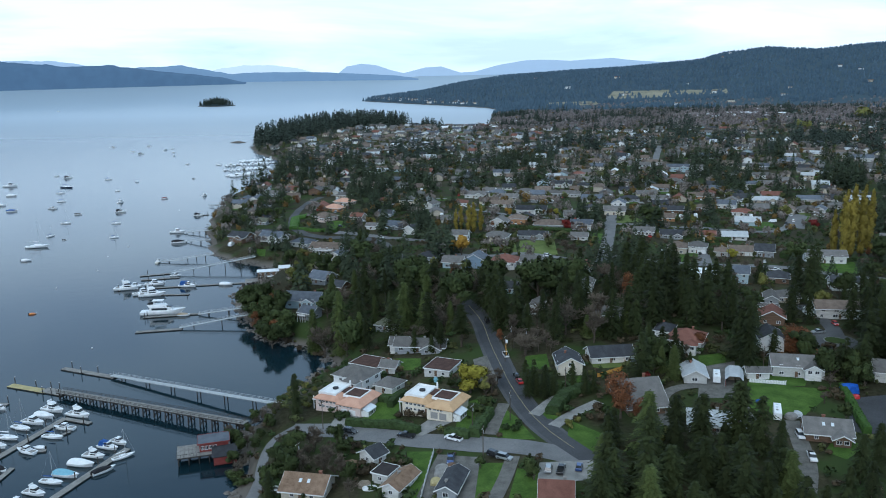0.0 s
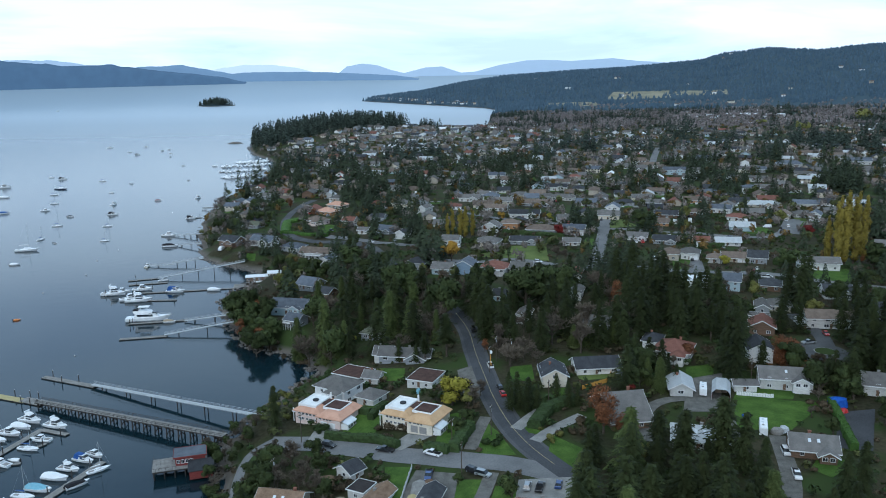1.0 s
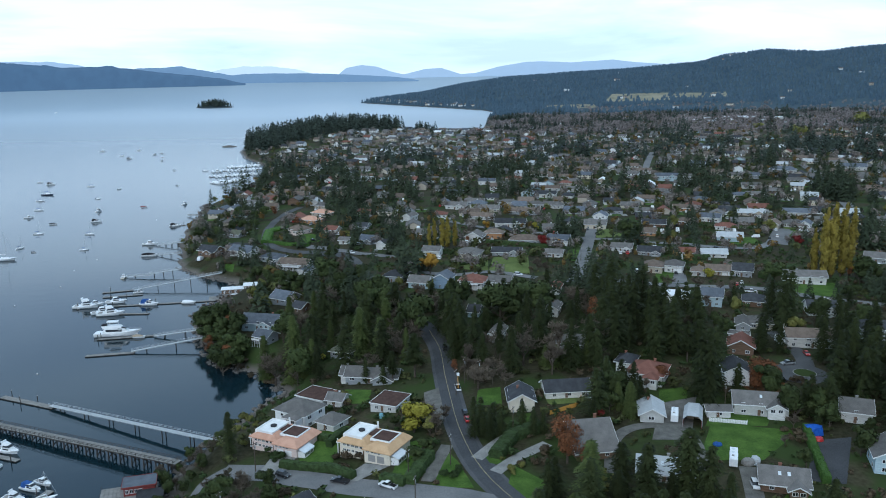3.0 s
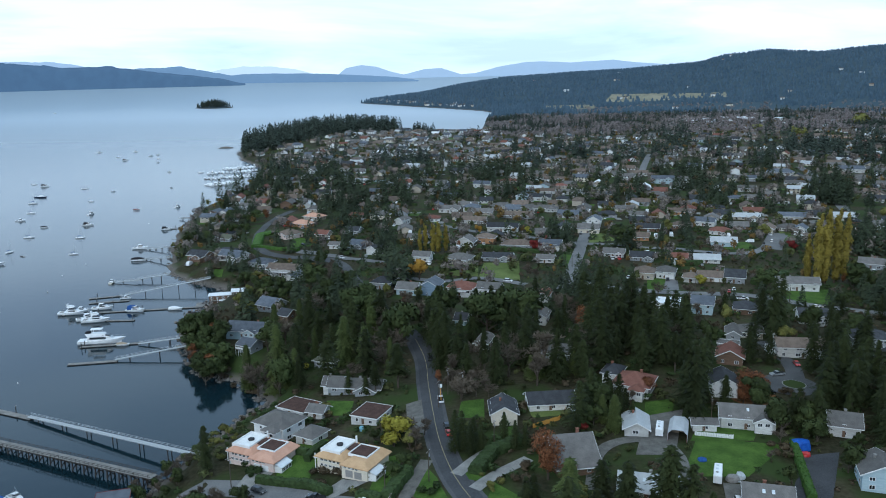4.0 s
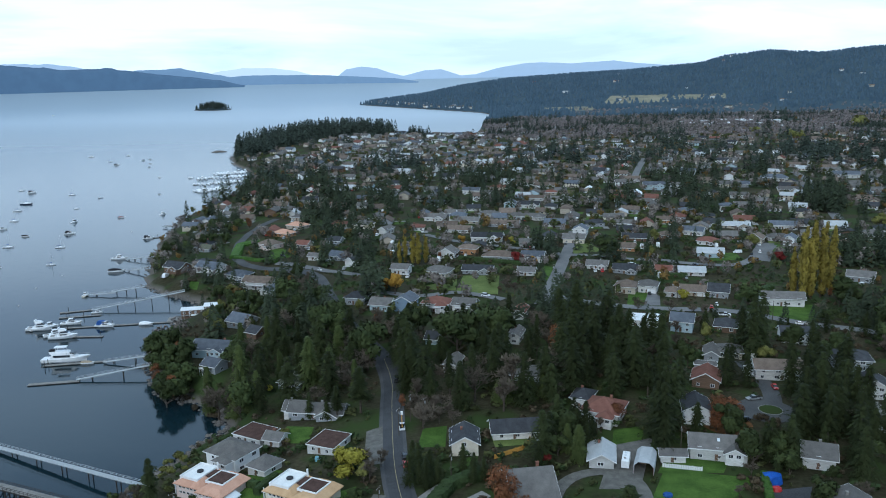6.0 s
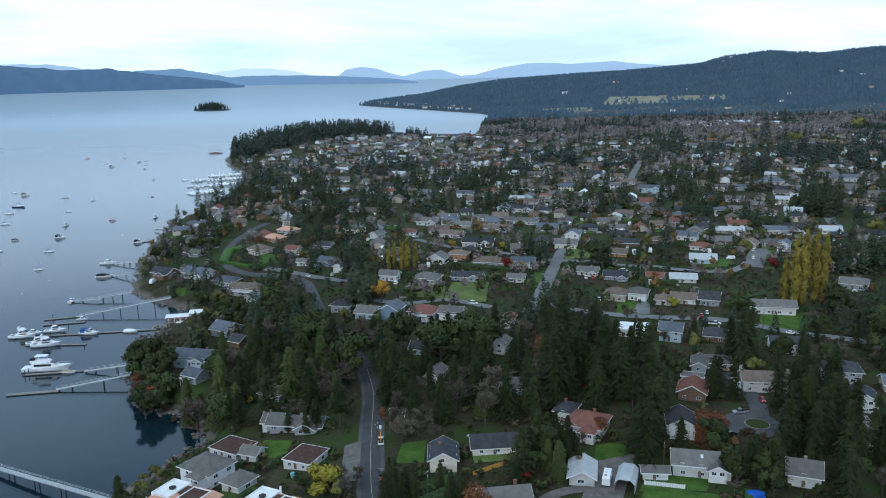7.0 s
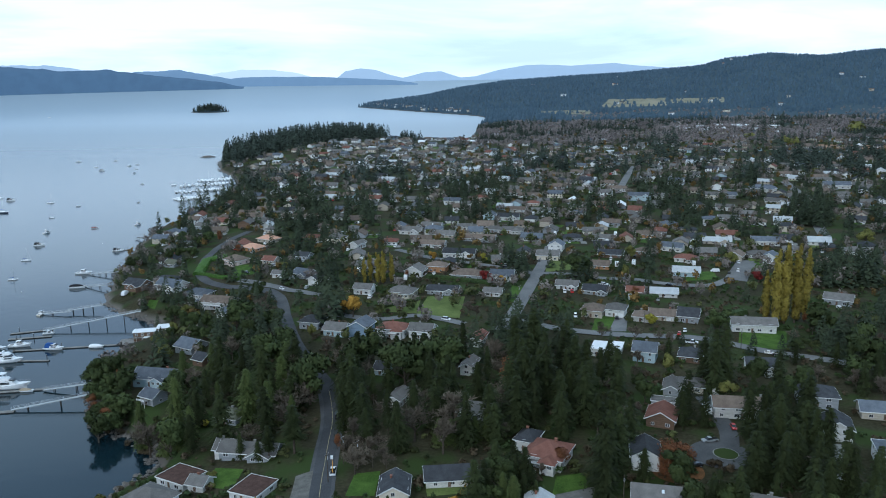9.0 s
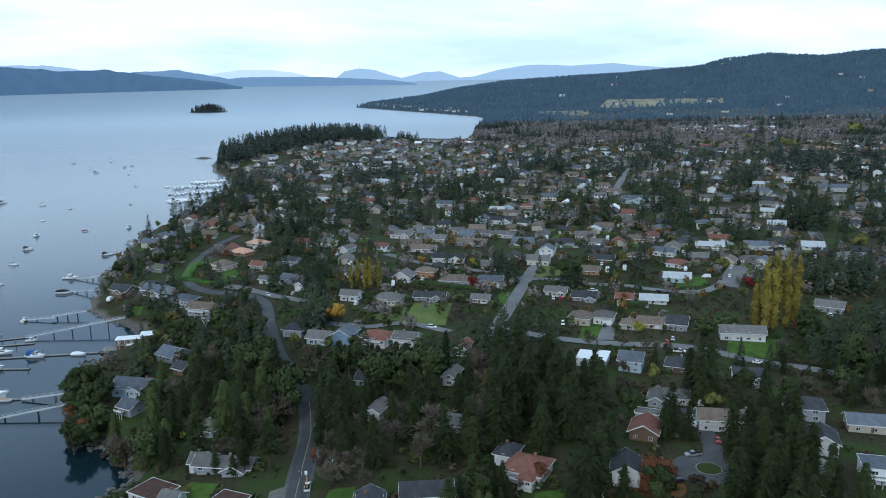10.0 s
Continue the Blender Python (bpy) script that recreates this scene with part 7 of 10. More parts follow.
def boathouse(x, y, turn):
    """A red boathouse on piles with a plank deck, dark roof and a lower red annexe."""
    ob = thing("boathouse", "red wooden boathouse with dark roof on a piled deck", "boathouse", "", afloat(x, y, turn))
    for k in range(14):
        part("plank", Shape().box(-8.5 + k * 1.18, -4.6, 2.75, -8.5 + k * 1.18 + 1.12, 4.2, 2.95), "weathered_wood", ob)
    part("deck_frame", Shape().box(-8.4, -4.4, 2.3, 7.9, 4.1, 2.72), "dark_timber", ob)
    for k in range(6):
        for s in (-4.2, 0, 4.0):
            pile(ob, -8 + k * 3.1, s, -3, 2.3, 0.2, False)
    part("wall", Shape().box(-1.5, -2.6, 2.96, 7.4, 3.6, 5.7), "red_siding", ob)
    part("roof", Shape().box(-2.0, -3.1, 5.71, 7.9, 4.1, 5.95), "blue_shingles", ob)
    part("roof_edge", ring_wall(Shape(), -2.1, -3.2, 8.0, 4.2, 5.6, 6.05, 0.12), "red_siding", ob)
    part("annexe_wall", Shape().box(2.6, -8.4, 0.6, 9.6, -2.75, 3.4), "red_siding", ob)
    part("annexe_roof", Shape().prism([(-8.8, 3.3), (-2.7, 4.3), (-2.7, 4.5), (-8.8, 3.5)], 2.2, 10.0), "dark_shingles", ob)
    for k in range(4):
        part("pane", PANE, "", part("window", WINDOW, "", ob, m=pose(-0.6 + k * 1.3, -2.6, 4.3) @ Matrix.Diagonal((1.0, 1, 1.3, 1))))
    for k in range(2):
        part("pane", PANE, "", part("window", WINDOW, "", ob, m=pose(-1.5, -1.2 + k * 2.4, 4.3, 0, 0, -90) @ Matrix.Diagonal((1.3, 1, 1.3, 1))))
    r = Shape()
    for k in range(8):
        r.tube((-8.4 + k, -4.5, 2.9), (-8.4 + k, -4.5, 3.9), 0.05, 0.05, 4)
    r.tube((-8.4, -4.5, 3.9), (-1.4, -4.5, 3.9), 0.05, 0.05, 4).tube((-8.4, -4.5, 3.9), (-8.4, 4.1, 3.9), 0.05, 0.05, 4).tube((-8.4, 4.1, 2.9), (-8.4, 4.1, 3.9), 0.05, 0.05, 4)
    part("railing", r, "dark_timber", ob)
    return ob


boathouse(-78.5, 240.5, 17)


def dock_shelter(x, y, turn):
    """A floating boat shelter of two dark storeys under flat white roofs, with an open plank deck."""
    ob = thing("boat_shelter", "dark floating boat shelter with flat white roofs and plank deck", "boat shelter", "", afloat(x, y, turn))
    part("float", Shape().box(-12, -5, -0.2, 12, 5, 0.6), "dark_timber", ob)
    for x0, x1, y0, y1, z in ((-8.5, 4.0, -1.5, 4.5, 5.4), (4.2, 11.5, -2.5, 4.6, 7.2)):
        part("roof", Shape().box(x0 - 0.5, y0 - 0.6, z, x1 + 0.5, y1 + 0.4, z + 0.3), "white_metal_roof", ob)
        part("wall", Shape().box(x0, y0, 0.6, x1, y1, z), "brown_siding", ob)
        part("balcony", Shape().box(x0, y0 - 1.6, z - 2.7, x1, y0 - 0.02, z - 2.5), "weathered_wood", ob)
        for k in range(4):
            px = x0 + (k + 0.5) * (x1 - x0) / 4
            part("pane", PANE, "", part("window", WINDOW, "", ob, m=pose(px, y0, z - 1.3) @ Matrix.Diagonal((1.4, 1, 1.3, 1))))
            part("post", Shape().box(px - 0.08, y0 - 1.55, 0.6, px + 0.08, y0 - 1.4, z), "white_paint", ob)
    part("canopy", Shape().box(-3.0, -4.8, 3.0, 3.2, -1.8, 3.2), "white_metal_roof", ob, "low white canopy")
    for k in range(8):
        part("plank", Shape().box(-16 + k, -4, 0.45, -15.05 + k, 4, 0.65), "weathered_wood", ob)
    return ob


dock_shelter(-107.0, 470, 12)
keep_off(-106, 462, 9)
keep_off(-99, 466, 8)


def arch_shelter(x, y, turn):
    """An open-ended metal carport with cranked sides."""
    ob = thing("carport", "pale metal carport shelter with open dark front", "carport", "", on_ground(x, y, turn))
    out = [(-3.0, -0.5), (-3.0, 2.6), (-1.7, 3.9), (1.7, 3.9), (3.0, 2.6), (3.0, -0.5)]
    inn = [(px * 0.965, pz - 0.08) for px, pz in out]
    n = len(out)
    vs = [(px, yy, pz) for yy in (-5.5, 5.5) for px, pz in out] + [(px, yy, pz) for yy in (-5.5, 5.5) for px, pz in inn]
    fs = []
    for k in range(n - 1):
        fs += [(k, k + 1, n + k + 1, n + k), (2 * n + k, 2 * n + k + 1, 3 * n + k + 1, 3 * n + k), (k, k + 1, 2 * n + k + 1, 2 * n + k), (n + k, n + k + 1, 3 * n + k + 1, 3 * n + k)]
    part("shell", Shape().add(vs, fs), "pale_metal_roof", ob)
    part("back_panel", Shape().add([(px * 0.96, 5.3, pz - 0.1) for px, pz in out], [tuple(range(n))]), "pale_metal_roof", ob)
    for s in (-1, 1):
        part("rear_brace", Shape().box(s * 2.85 - 0.06, -5.5, -0.4, s * 2.85 + 0.06, -5.38, 2.6), "red_siding", ob)
    part("storage_crate", Shape().box(-1.8, 1.0, 0, 0.2, 4, 1.5).box(0.5, 2, 0, 2.0, 4.5, 1.1), "tan_canvas", ob)
    keep_off(x, y, 6.5)
    return ob


arch_shelter(97.6, 264.5, -18)


def fence(points, high, material, label, board=0.5, gap=0.06):
    """A board fence along a line, each board its own."""
    ob = thing("fence", label, "fence", "")
    for (ax, ay), (bx, by) in zip(points, points[1:]):
        L = math.hypot(bx - ax, by - ay)
        n = max(2, int(L / board))
        ang = math.degrees(math.atan2(by - ay, bx - ax))
        for k in range(n):
            u = (k + 0.5) / n
            px, py = ax + (bx - ax) * u, ay + (by - ay) * u
            part("board", Shape().box(-L / n / 2 + gap / 2, -0.03, -0.2, L / n / 2 - gap / 2, 0.03, high + rnd.uniform(-0.04, 0.04)), material, ob, m=on_ground(px, py, ang))
        for k in range(max(2, int(L / 2.4)) + 1):
            u = k / max(2, int(L / 2.4))
            part("post", Shape().box(-0.07, 0.04, -0.3, 0.07, 0.16, high + 0.12), material, ob, m=on_ground(ax + (bx - ax) * u, ay + (by - ay) * u, ang))
    return ob


fence([(51.9, 269.6), (61.2, 275.5), (63.9, 281.7), (64.8, 287.5)], 1.5, "yellow_timber", "new orange-yellow timber fence round a yard")
fence([(102.7, 263.8), (114.0, 261.2)], 1.4, "white_paint", "weathered white board fence behind a lawn")
fence([(-7.3, 195.6), (-4.4, 220.1)], 1.3, "white_paint", "white board fence beside a drive")
fence([(59.9, 258.6), (68.0, 238.4)], 1.2, "weathered_wood", "grey board fence in a garden")


def pole(x, y, high=10.0):
    """A wooden utility pole with a cross-arm, insulators and a transformer can."""
    ob = thing("utility_pole", "weathered wooden utility pole with cross-arm", "utility pole", "utility poles", on_ground(x, y, rnd.uniform(40, 80)))
    part("shaft", Shape().tube((0, 0, -1), (0, 0, high), 0.17, 0.11, 7), "bark", ob)
    part("crossarm", Shape().box(-1.2, -0.07, high - 0.8, 1.2, 0.07, high - 0.62), "bark", ob)
    for k in (-1.05, -0.4, 0.4, 1.05):
        part("insulator", Shape().tube((k, 0, high - 0.62), (k, 0, high - 0.42), 0.06, 0.04, 5), "white_gelcoat", ob)
    part("transformer", Shape().tube((0.32, 0, high - 2.4), (0.32, 0, high - 1.5), 0.22, 0.22, 8), "galvanised_steel", ob)
    return ob


pole(9.8, 214.0)
pole(19.0, 236.5)
pole(20.6, 287.3)
pole(7.1, 228.4)
pole(-40.9, 244.7)
pole(28.9, 295.4)
pole(-43.1, 215.3)
pole(38.5, 254.5)
pole(110.4, 272.3)
pole(12.8, 395.7)
pole(23.7, 299.7)
pole(28.3, 643.0)
pole(93.7, 481.9)
pole(151.0, 432.9)
pole(189.1, 406.7)


def skerry(x, y):
    """A low rock awash in the bay with a tuft of scrub."""
    r, s = random.Random(9), Shape()
    rings_ = []
    for k, (q, z) in enumerate(((1.0, -0.6), (0.92, 0.5), (0.7, 1.7), (0.4, 2.6), (0.1, 3.0))):
        rings_.append([(14 * q * math.cos(a) * r.uniform(0.85, 1.15), 6 * q * math.sin(a) * r.uniform(0.85, 1.15), z + r.uniform(-0.3, 0.3)) for a in np.linspace(0, 2 * math.pi, 15)[:-1]])
    ob = part("rock", s.loft(rings_), "rock", m=afloat(x, y, 5))
    return tagged(ob, "low dark rock islet awash in the bay", "rock")


skerry(-399, 1508)


def heap(x, y, sx, sy, sz, material, label, name, category, turn=0):
    """A draped or piled mound."""
    r = random.Random(int(x * 7 + y))
    rings_ = [[(sx * q * math.cos(a) * r.uniform(0.85, 1.1), sy * q * math.sin(a) * r.uniform(0.85, 1.1), sz * z + r.uniform(-0.08, 0.08)) for a in np.linspace(0, 2 * math.pi, 13)[:-1]]
              for q, z in ((1, -0.15), (0.95, 0.5), (0.8, 0.9), (0.4, 1.0), (0.05, 1.02))]
    return tagged(part(name, Shape().loft(rings_), material, m=on_ground(x, y, turn)), label, category)


heap(132.1, 254.5, 3.2, 2.4, 3.0, "blue_tarp", "bright blue tarpaulin over a stored load", "tarpaulin", "tarpaulin")
heap(131.8, 249.9, 1.6, 1.2, 1.3, "car_red", "small red machine beside a tarpaulin", "garden_tractor", "machine")
heap(100.2, 247.4, 1.5, 1.5, 0.7, "blue_canvas", "small round blue pool on a lawn", "paddling_pool", "pool")
heap(-1.7, 207.6, 2.6, 4.5, 1.5, "weathered_wood", "untidy heap of timber and scrap in a yard", "scrap_heap", "heap")
heap(-3.4, 202.9, 1.8, 2.0, 1.2, "yellow_planks", "heap of old boards and yellow gear in a yard", "scrap_heap", "heap")
heap(0.9, 209.7, 1.6, 2.0, 1.4, "brown_siding", "heap of scrap wood in a yard", "scrap_heap", "heap")
heap(-21.5, 204.1, 2.4, 1.8, 0.5, "white_gelcoat", "white sheeting spread over a load in a garden", "tarpaulin", "tarpaulin")
heap(-4.8, 275.2, 1.0, 0.5, 1.8, "aqua_canvas", "folded turquoise garden parasol", "parasol", "parasol")
heap(-23.3, 206.1, 2.0, 2.0, 1.0, "driftwood", "pile of pale cut wood", "wood_pile", "wood pile")
heap(-28.4, 218.0, 4, 2.5, 1.3, "shake_roof", "pile of brown shakes and boards", "wood_pile", "wood pile")
heap(-8.8, 195.9, 1.6, 0.8, 0.5, "bright_hedge_leaves", "bright green clump of plants", "plant_clump", "plants")
heap(56.2, 214.3, 3.5, 1.6, 0.8, "driftwood", "pile of pale branches in a garden", "wood_pile", "wood pile")
heap(105.3, 235.5, 2.0, 1.6, 1.6, "weathered_wood", "stacked gear beside a trailer", "gear_stack", "heap")
heap(108.2, 237.4, 1.4, 2.0, 1.1, "pale_metal_roof", "small grey utility trailer load", "trailer_load", "heap")


def boulder_bank(points, count, seed):
    """Rounded shore rocks and drift logs along the foot of the bank, in one mesh."""
    r, s = random.Random(seed), Shape()
    for _ in range(count):
        k = r.randrange(len(points) - 1)
        u = r.random()
        x, y = [points[k][i] + (points[k + 1][i] - points[k][i]) * u + r.uniform(-2.5, 2.5) for i in (0, 1)]
        z, q = max(height(x, y), -0.2), r.uniform(0.4, 1.4)
        s.loft([[(x + q * f * math.cos(a) * r.uniform(0.7, 1.2), y + q * f * math.sin(a) * r.uniform(0.7, 1.2), z + q * h) for a in np.linspace(0, 6.28, 7)[:-1]] for f, h in ((1, -0.4), (0.95, 0.2), (0.5, 0.6))])
    ob = part("shore_rocks", s, "rock")
    return tagged(ob, "tumbled grey-brown rocks along the shoreline", "rocks", kind="stuff")


for k in range(3, len(SHORE) - 18):
    if k % 4 == 3:
        boulder_bank([tuple(p) for p in SHORE[k:k + 5]], 130, k)

# ---- shore: piers, floats, boats ----
trestle((-69.2, 257.1), (-151.0, 293.1), 4.2, 2.2)
float_dock((-176.2, 304.3), (-157.6, 297.1), 3.4, "yellow_planks", ((0.03, 1), (0.6, 1), (0.98, -1)), "yellow-planked float at the head of the old pier")
float_dock((-159.9, 299.0), (-149.3, 294.6), 4.5, "weathered_wood", ((0.1, 1), (0.5, 1), (0.6, -1), (0.95, -1)), "weathered landing platform with dark piles at the pier head")
gangway((-59.3, 271.1), (-138.3, 311.8), 4.6, 1.2, 1.9, 6)
float_dock((-163.6, 322.8), (-136.7, 311.3), 2.8, "weathered_wood", ((0.12, 1), (0.42, -1), (0.62, 1)))
float_dock((-149.2, 228.9), (-138.4, 271.6), 2.6, "weathered_wood", ((0.35, 1), (0.62, 1), (0.82, 1), (0.55, -1)), "long marina float with grey planks")
float_dock((-138.6, 271.1), (-127.3, 266.9), 2.0, "weathered_wood", ((0.85, -1),), "short finger float of the marina")
float_dock((-117.3, 207.7), (-106.0, 246.4), 2.6, "weathered_wood", ((0.45, 1), (0.7, 1), (0.9, 1)), "long marina float with grey planks")
float_dock((-138.0, 218.6), (-137.5, 234.0), 1.8, "weathered_wood", ((0.7, 1),), "short finger float of the marina")
float_dock((-136.3, 244.9), (-132.7, 246.0), 1.6, "weathered_wood", (), "short finger float of the marina")
float_dock((-133.7, 256.6), (-131.4, 260.1), 1.2, "weathered_wood", ((0.6, -1),), "short finger float of the marina")
float_dock((-178.7, 285.7), (-166.5, 284.8), 2.0, "weathered_wood", ((0.95, 1),), "outer finger float of the marina")
cruiser(-146.3, 278.9, -22, 10.3, bridge=True)
covered_boat(-146.7, 273.4, -20, 8.8, canvas="white_gelcoat")
cruiser(-148.1, 268.1, -18, 9.6)
sailboat(-150.1, 263.5, -22, 9.1, canvas="blue_canvas")
sailboat(-150.8, 255.8, -15, 9.4, canvas="white_gelcoat")
cruiser(-151.1, 249.4, -15, 8.8)
cruiser(-134.6, 274.0, -20, 10.3, bridge=True)
cruiser(-134.9, 263.0, 172, 8.0)
sailboat(-135.4, 256.2, -12, 8.3, canvas="blue_canvas")
cruiser(-139.1, 245.4, 160, 8.1)
covered_boat(-136.2, 248.1, 175, 4.3, canvas="white_gelcoat")
covered_boat(-140.3, 233.0, -35, 5.4, canvas="black_canvas")
cruiser(-167.1, 281.2, -25, 5.8)
cruiser(-110.7, 251.2, -28, 7.5)
cruiser(-112.7, 247.5, -22, 8.3, canvas="blue_canvas")
cruiser(-114.8, 241.5, -15, 8.2, bridge=True)
covered_boat(-116.2, 235.7, -12, 9.2, canvas="white_gelcoat")
covered_boat(-117.8, 228.7, -14, 9.1, canvas="aqua_canvas")
sailboat(-120.5, 224.6, -12, 8.2, canvas="blue_canvas")
cruiser(-122.1, 217.9, -18, 8.1, bridge=True)
sailboat(-105.0, 240.8, 42, 7.6, canvas="white_gelcoat")
covered_boat(-107.4, 231.4, 45, 7.4, canvas="black_canvas")
cruiser(-124.4, 212.2, -18, 7.6)
cruiser(-187.6, 452.7, 8, 14.8, bridge=True)
cruiser(-184.8, 457.6, 8, 9.9)
cruiser(-153.7, 456.8, -4, 11.1, canvas="blue_canvas")
cruiser(-174.8, 462.1, 8, 12.0)
covered_boat(-131.8, 459.3, 0, 8.2, canvas="white_gelcoat")
cruiser(-167.7, 438.0, 10, 14.8, bridge=True)
cruiser(-174.0, 442.0, 30, 12.3)
covered_boat(-136.9, 398.3, 0, 6.7, canvas="tan_canvas")
cruiser(-194.7, 522.2, 95, 7.9, hull="cream_gelcoat")
cruiser(-216.0, 625.5, 0, 12.2)
covered_boat(-201.2, 585.0, 2, 11.4, canvas="black_canvas")
cruiser(-170.0, 483.6, 15, 6.6)
cruiser(-223.7, 704.1, 10, 9.4, canvas="black_canvas")
motor_yacht(-148.6, 401.9, 6, 22.9)

# boats at anchor in the bay
cruiser(-513.0, 929.3, 12, 16.4)
covered_boat(-468.3, 848.7, 10, 10.9, canvas="white_gelcoat")
covered_boat(-443.1, 782.1, 5, 10.1, canvas="white_gelcoat")
covered_boat(-412.3, 745.5, 10, 10.2, canvas="blue_canvas")
covered_boat(-503.7, 1022.5, 20, 6.4, canvas="white_gelcoat")
cruiser(-479.5, 1001.9, 5, 10.9, canvas="black_canvas")
sailboat(-437.6, 909.6, -8, 15.6, hull="navy_gelcoat")
sailboat(-422.7, 863.5, 10, 9.5)
sailboat(-392.3, 801.1, 8, 8.8)
cruiser(-379.9, 758.1, 12, 9.0)
covered_boat(-339.2, 722.2, 0, 6.8, canvas="black_canvas")
sailboat(-328.7, 675.9, 10, 9.0)
sailboat(-313.7, 618.4, 70, 7.9)
sailboat(-303.3, 577.6, 12, 16.7, canvas="white_gelcoat")
covered_boat(-288.2, 532.6, 15, 6.9, canvas="white_gelcoat")
sailboat(-418.5, 976.6, 10, 9.0)
covered_boat(-372.6, 949.2, 60, 5.7, canvas="white_gelcoat")
covered_boat(-364.5, 873.1, 20, 5.3, canvas="white_gelcoat")
cruiser(-327.8, 789.9, 75, 9.0, bridge=True)
cruiser(-303.8, 730.6, 5, 10.0, canvas="black_canvas")
sailboat(-283.8, 671.5, 5, 8.2)
sailboat(-260.0, 609.2, 12, 7.0)
covered_boat(-291.4, 811.3, 5, 6.7, canvas="red_siding")
cruiser(-255.6, 826.2, 70, 8.5, bridge=True)
covered_boat(-312.6, 971.8, 0, 3.6, canvas="black_canvas")
covered_boat(-295.6, 603.6, 0, 3.3, canvas="black_canvas")
cruiser(-610.3, 1453.6, 5, 11.0)
sailboat(-538.7, 1364.0, 5, 9.2)
cruiser(-504.3, 1308.7, 5, 9.8, canvas="black_canvas")
cruiser(-548.4, 1462.9, 0, 8.7)
cruiser(-487.4, 1373.8, 60, 9.2)
cruiser(-482.6, 1393.6, 20, 7.2)
cruiser(-437.2, 1268.4, 70, 6.6)
covered_boat(-457.4, 1327.8, 0, 5.9, canvas="white_gelcoat")
cruiser(-373.4, 1136.9, 0, 5.9)
covered_boat(-1557.3, 3220.8, 80, 17.5, canvas="white_gelcoat")
covered_boat(-324.1, 1121.3, 0, 8.2, canvas="white_gelcoat")
covered_boat(-218.7, 405.1, 20, 3.6, "orange_plastic", "orange_plastic", "small orange rowing boat adrift at its mooring")
buoy(-235.9, 575.8)
buoy(-236.8, 542.4)
buoy(-225.9, 500.9)
buoy(-231.9, 458.2)
buoy(-162.9, 349.2)
buoy(-251.7, 736.7)

# private floats along the bank
float_dock((-151.4, 370.9), (-130.1, 375.1), 2.6, "weathered_wood", (), "long pale log float off the wooded point")
gangway((-99.6, 384.0), (-131.6, 375.4), 4.6, 0.9, 1.5, 2)
float_dock((-156.7, 395.1), (-128.8, 400.5), 2.2, "weathered_wood", ((0.03, -1), (0.06, 1)), "narrow private float with dark piles")
gangway((-103.5, 398.5), (-129.3, 398.2), 4.2, 0.8, 1.5, 2)
float_dock((-174.2, 453.8), (-117.8, 463.1), 2.0, "weathered_wood", ((0.42, 1), (0.02, -1)), "narrow private float with dark piles")
float_dock((-163.1, 438.4), (-147.2, 438.7), 1.8, "weathered_wood", ((0.9, 1),), "narrow private float with dark piles")
float_dock((-187.4, 473.0), (-165.9, 478.5), 2.2, "weathered_wood", ((0.2, -1), (0.6, -1)), "narrow private float with dark piles")
float_dock((-191.9, 483.1), (-175.1, 489.1), 2.0, "weathered_wood", ((0.25, 1),), "narrow private float with dark piles")
gangway((-125.1, 503.8), (-174.6, 485.9), 7.0, 1.2, 1.5, 5)
gangway((-158.9, 528.2), (-178.3, 523.2), 4.0, 2.0, 1.5, 3)
gangway((-175.4, 521.3), (-192.8, 521.2), 2.0, 0.8, 1.5, 1)
float_dock((-206.5, 584.4), (-196.7, 587.7), 2.0, "weathered_wood", (), "narrow private float with dark piles")
gangway((-176.6, 579.2), (-196.6, 586.2), 3.5, 0.7, 1.2, 2)
gangway((-186.9, 617.2), (-209.8, 621.6), 3.5, 0.8, 1.5, 4)
float_dock((-227.9, 702.8), (-215.7, 707.3), 2.4, "weathered_wood", ((0.1, 1), (0.9, 1)), "narrow private float with dark piles")
gangway((-209.5, 740.7), (-229.5, 754.0), 3, 1.2, 1.5, 2)
float_dock((-230.9, 762.5), (-223.1, 761.6), 2, "weathered_wood", (), "narrow private float with dark piles")
float_dock((-194.1, 452.6), (-190.5, 448.6), 1.2, "weathered_wood", ((0.3, 1),), "narrow private float with dark piles")

# the crowded far marina
far_row = []
float_dock((-312.3, 1107.1), (-247.5, 1131.3), 2.2, "weathered_wood", (), "crowded far marina float")
far_row.append(((-312.3, 1107.1), (-247.5, 1131.3), 14, 20.5))
float_dock((-296.8, 1045.8), (-243.0, 1075.3), 2.2, "weathered_wood", (), "crowded far marina float")
far_row.append(((-296.8, 1045.8), (-243.0, 1075.3), 12, 28.7))
float_dock((-274.0, 983.9), (-245.7, 1013.7), 2.2, "weathered_wood", (), "crowded far marina float")
far_row.append(((-274.0, 983.9), (-245.7, 1013.7), 8, 46.5))
float_dock((-304.0, 1156.0), (-261.1, 1179.0), 2.2, "weathered_wood", (), "crowded far marina float")
far_row.append(((-304.0, 1156.0), (-261.1, 1179.0), 10, 28.2))
pattern = [covered_boat(-262, 1120, 80, 9.0), covered_boat(-266, 1126, 80, 12.0), cruiser(-270, 1132, 80, 12.0, bridge=True), sailboat(-274, 1138, 80, 10.5, canvas="white_gelcoat")]
mr = random.Random(12)
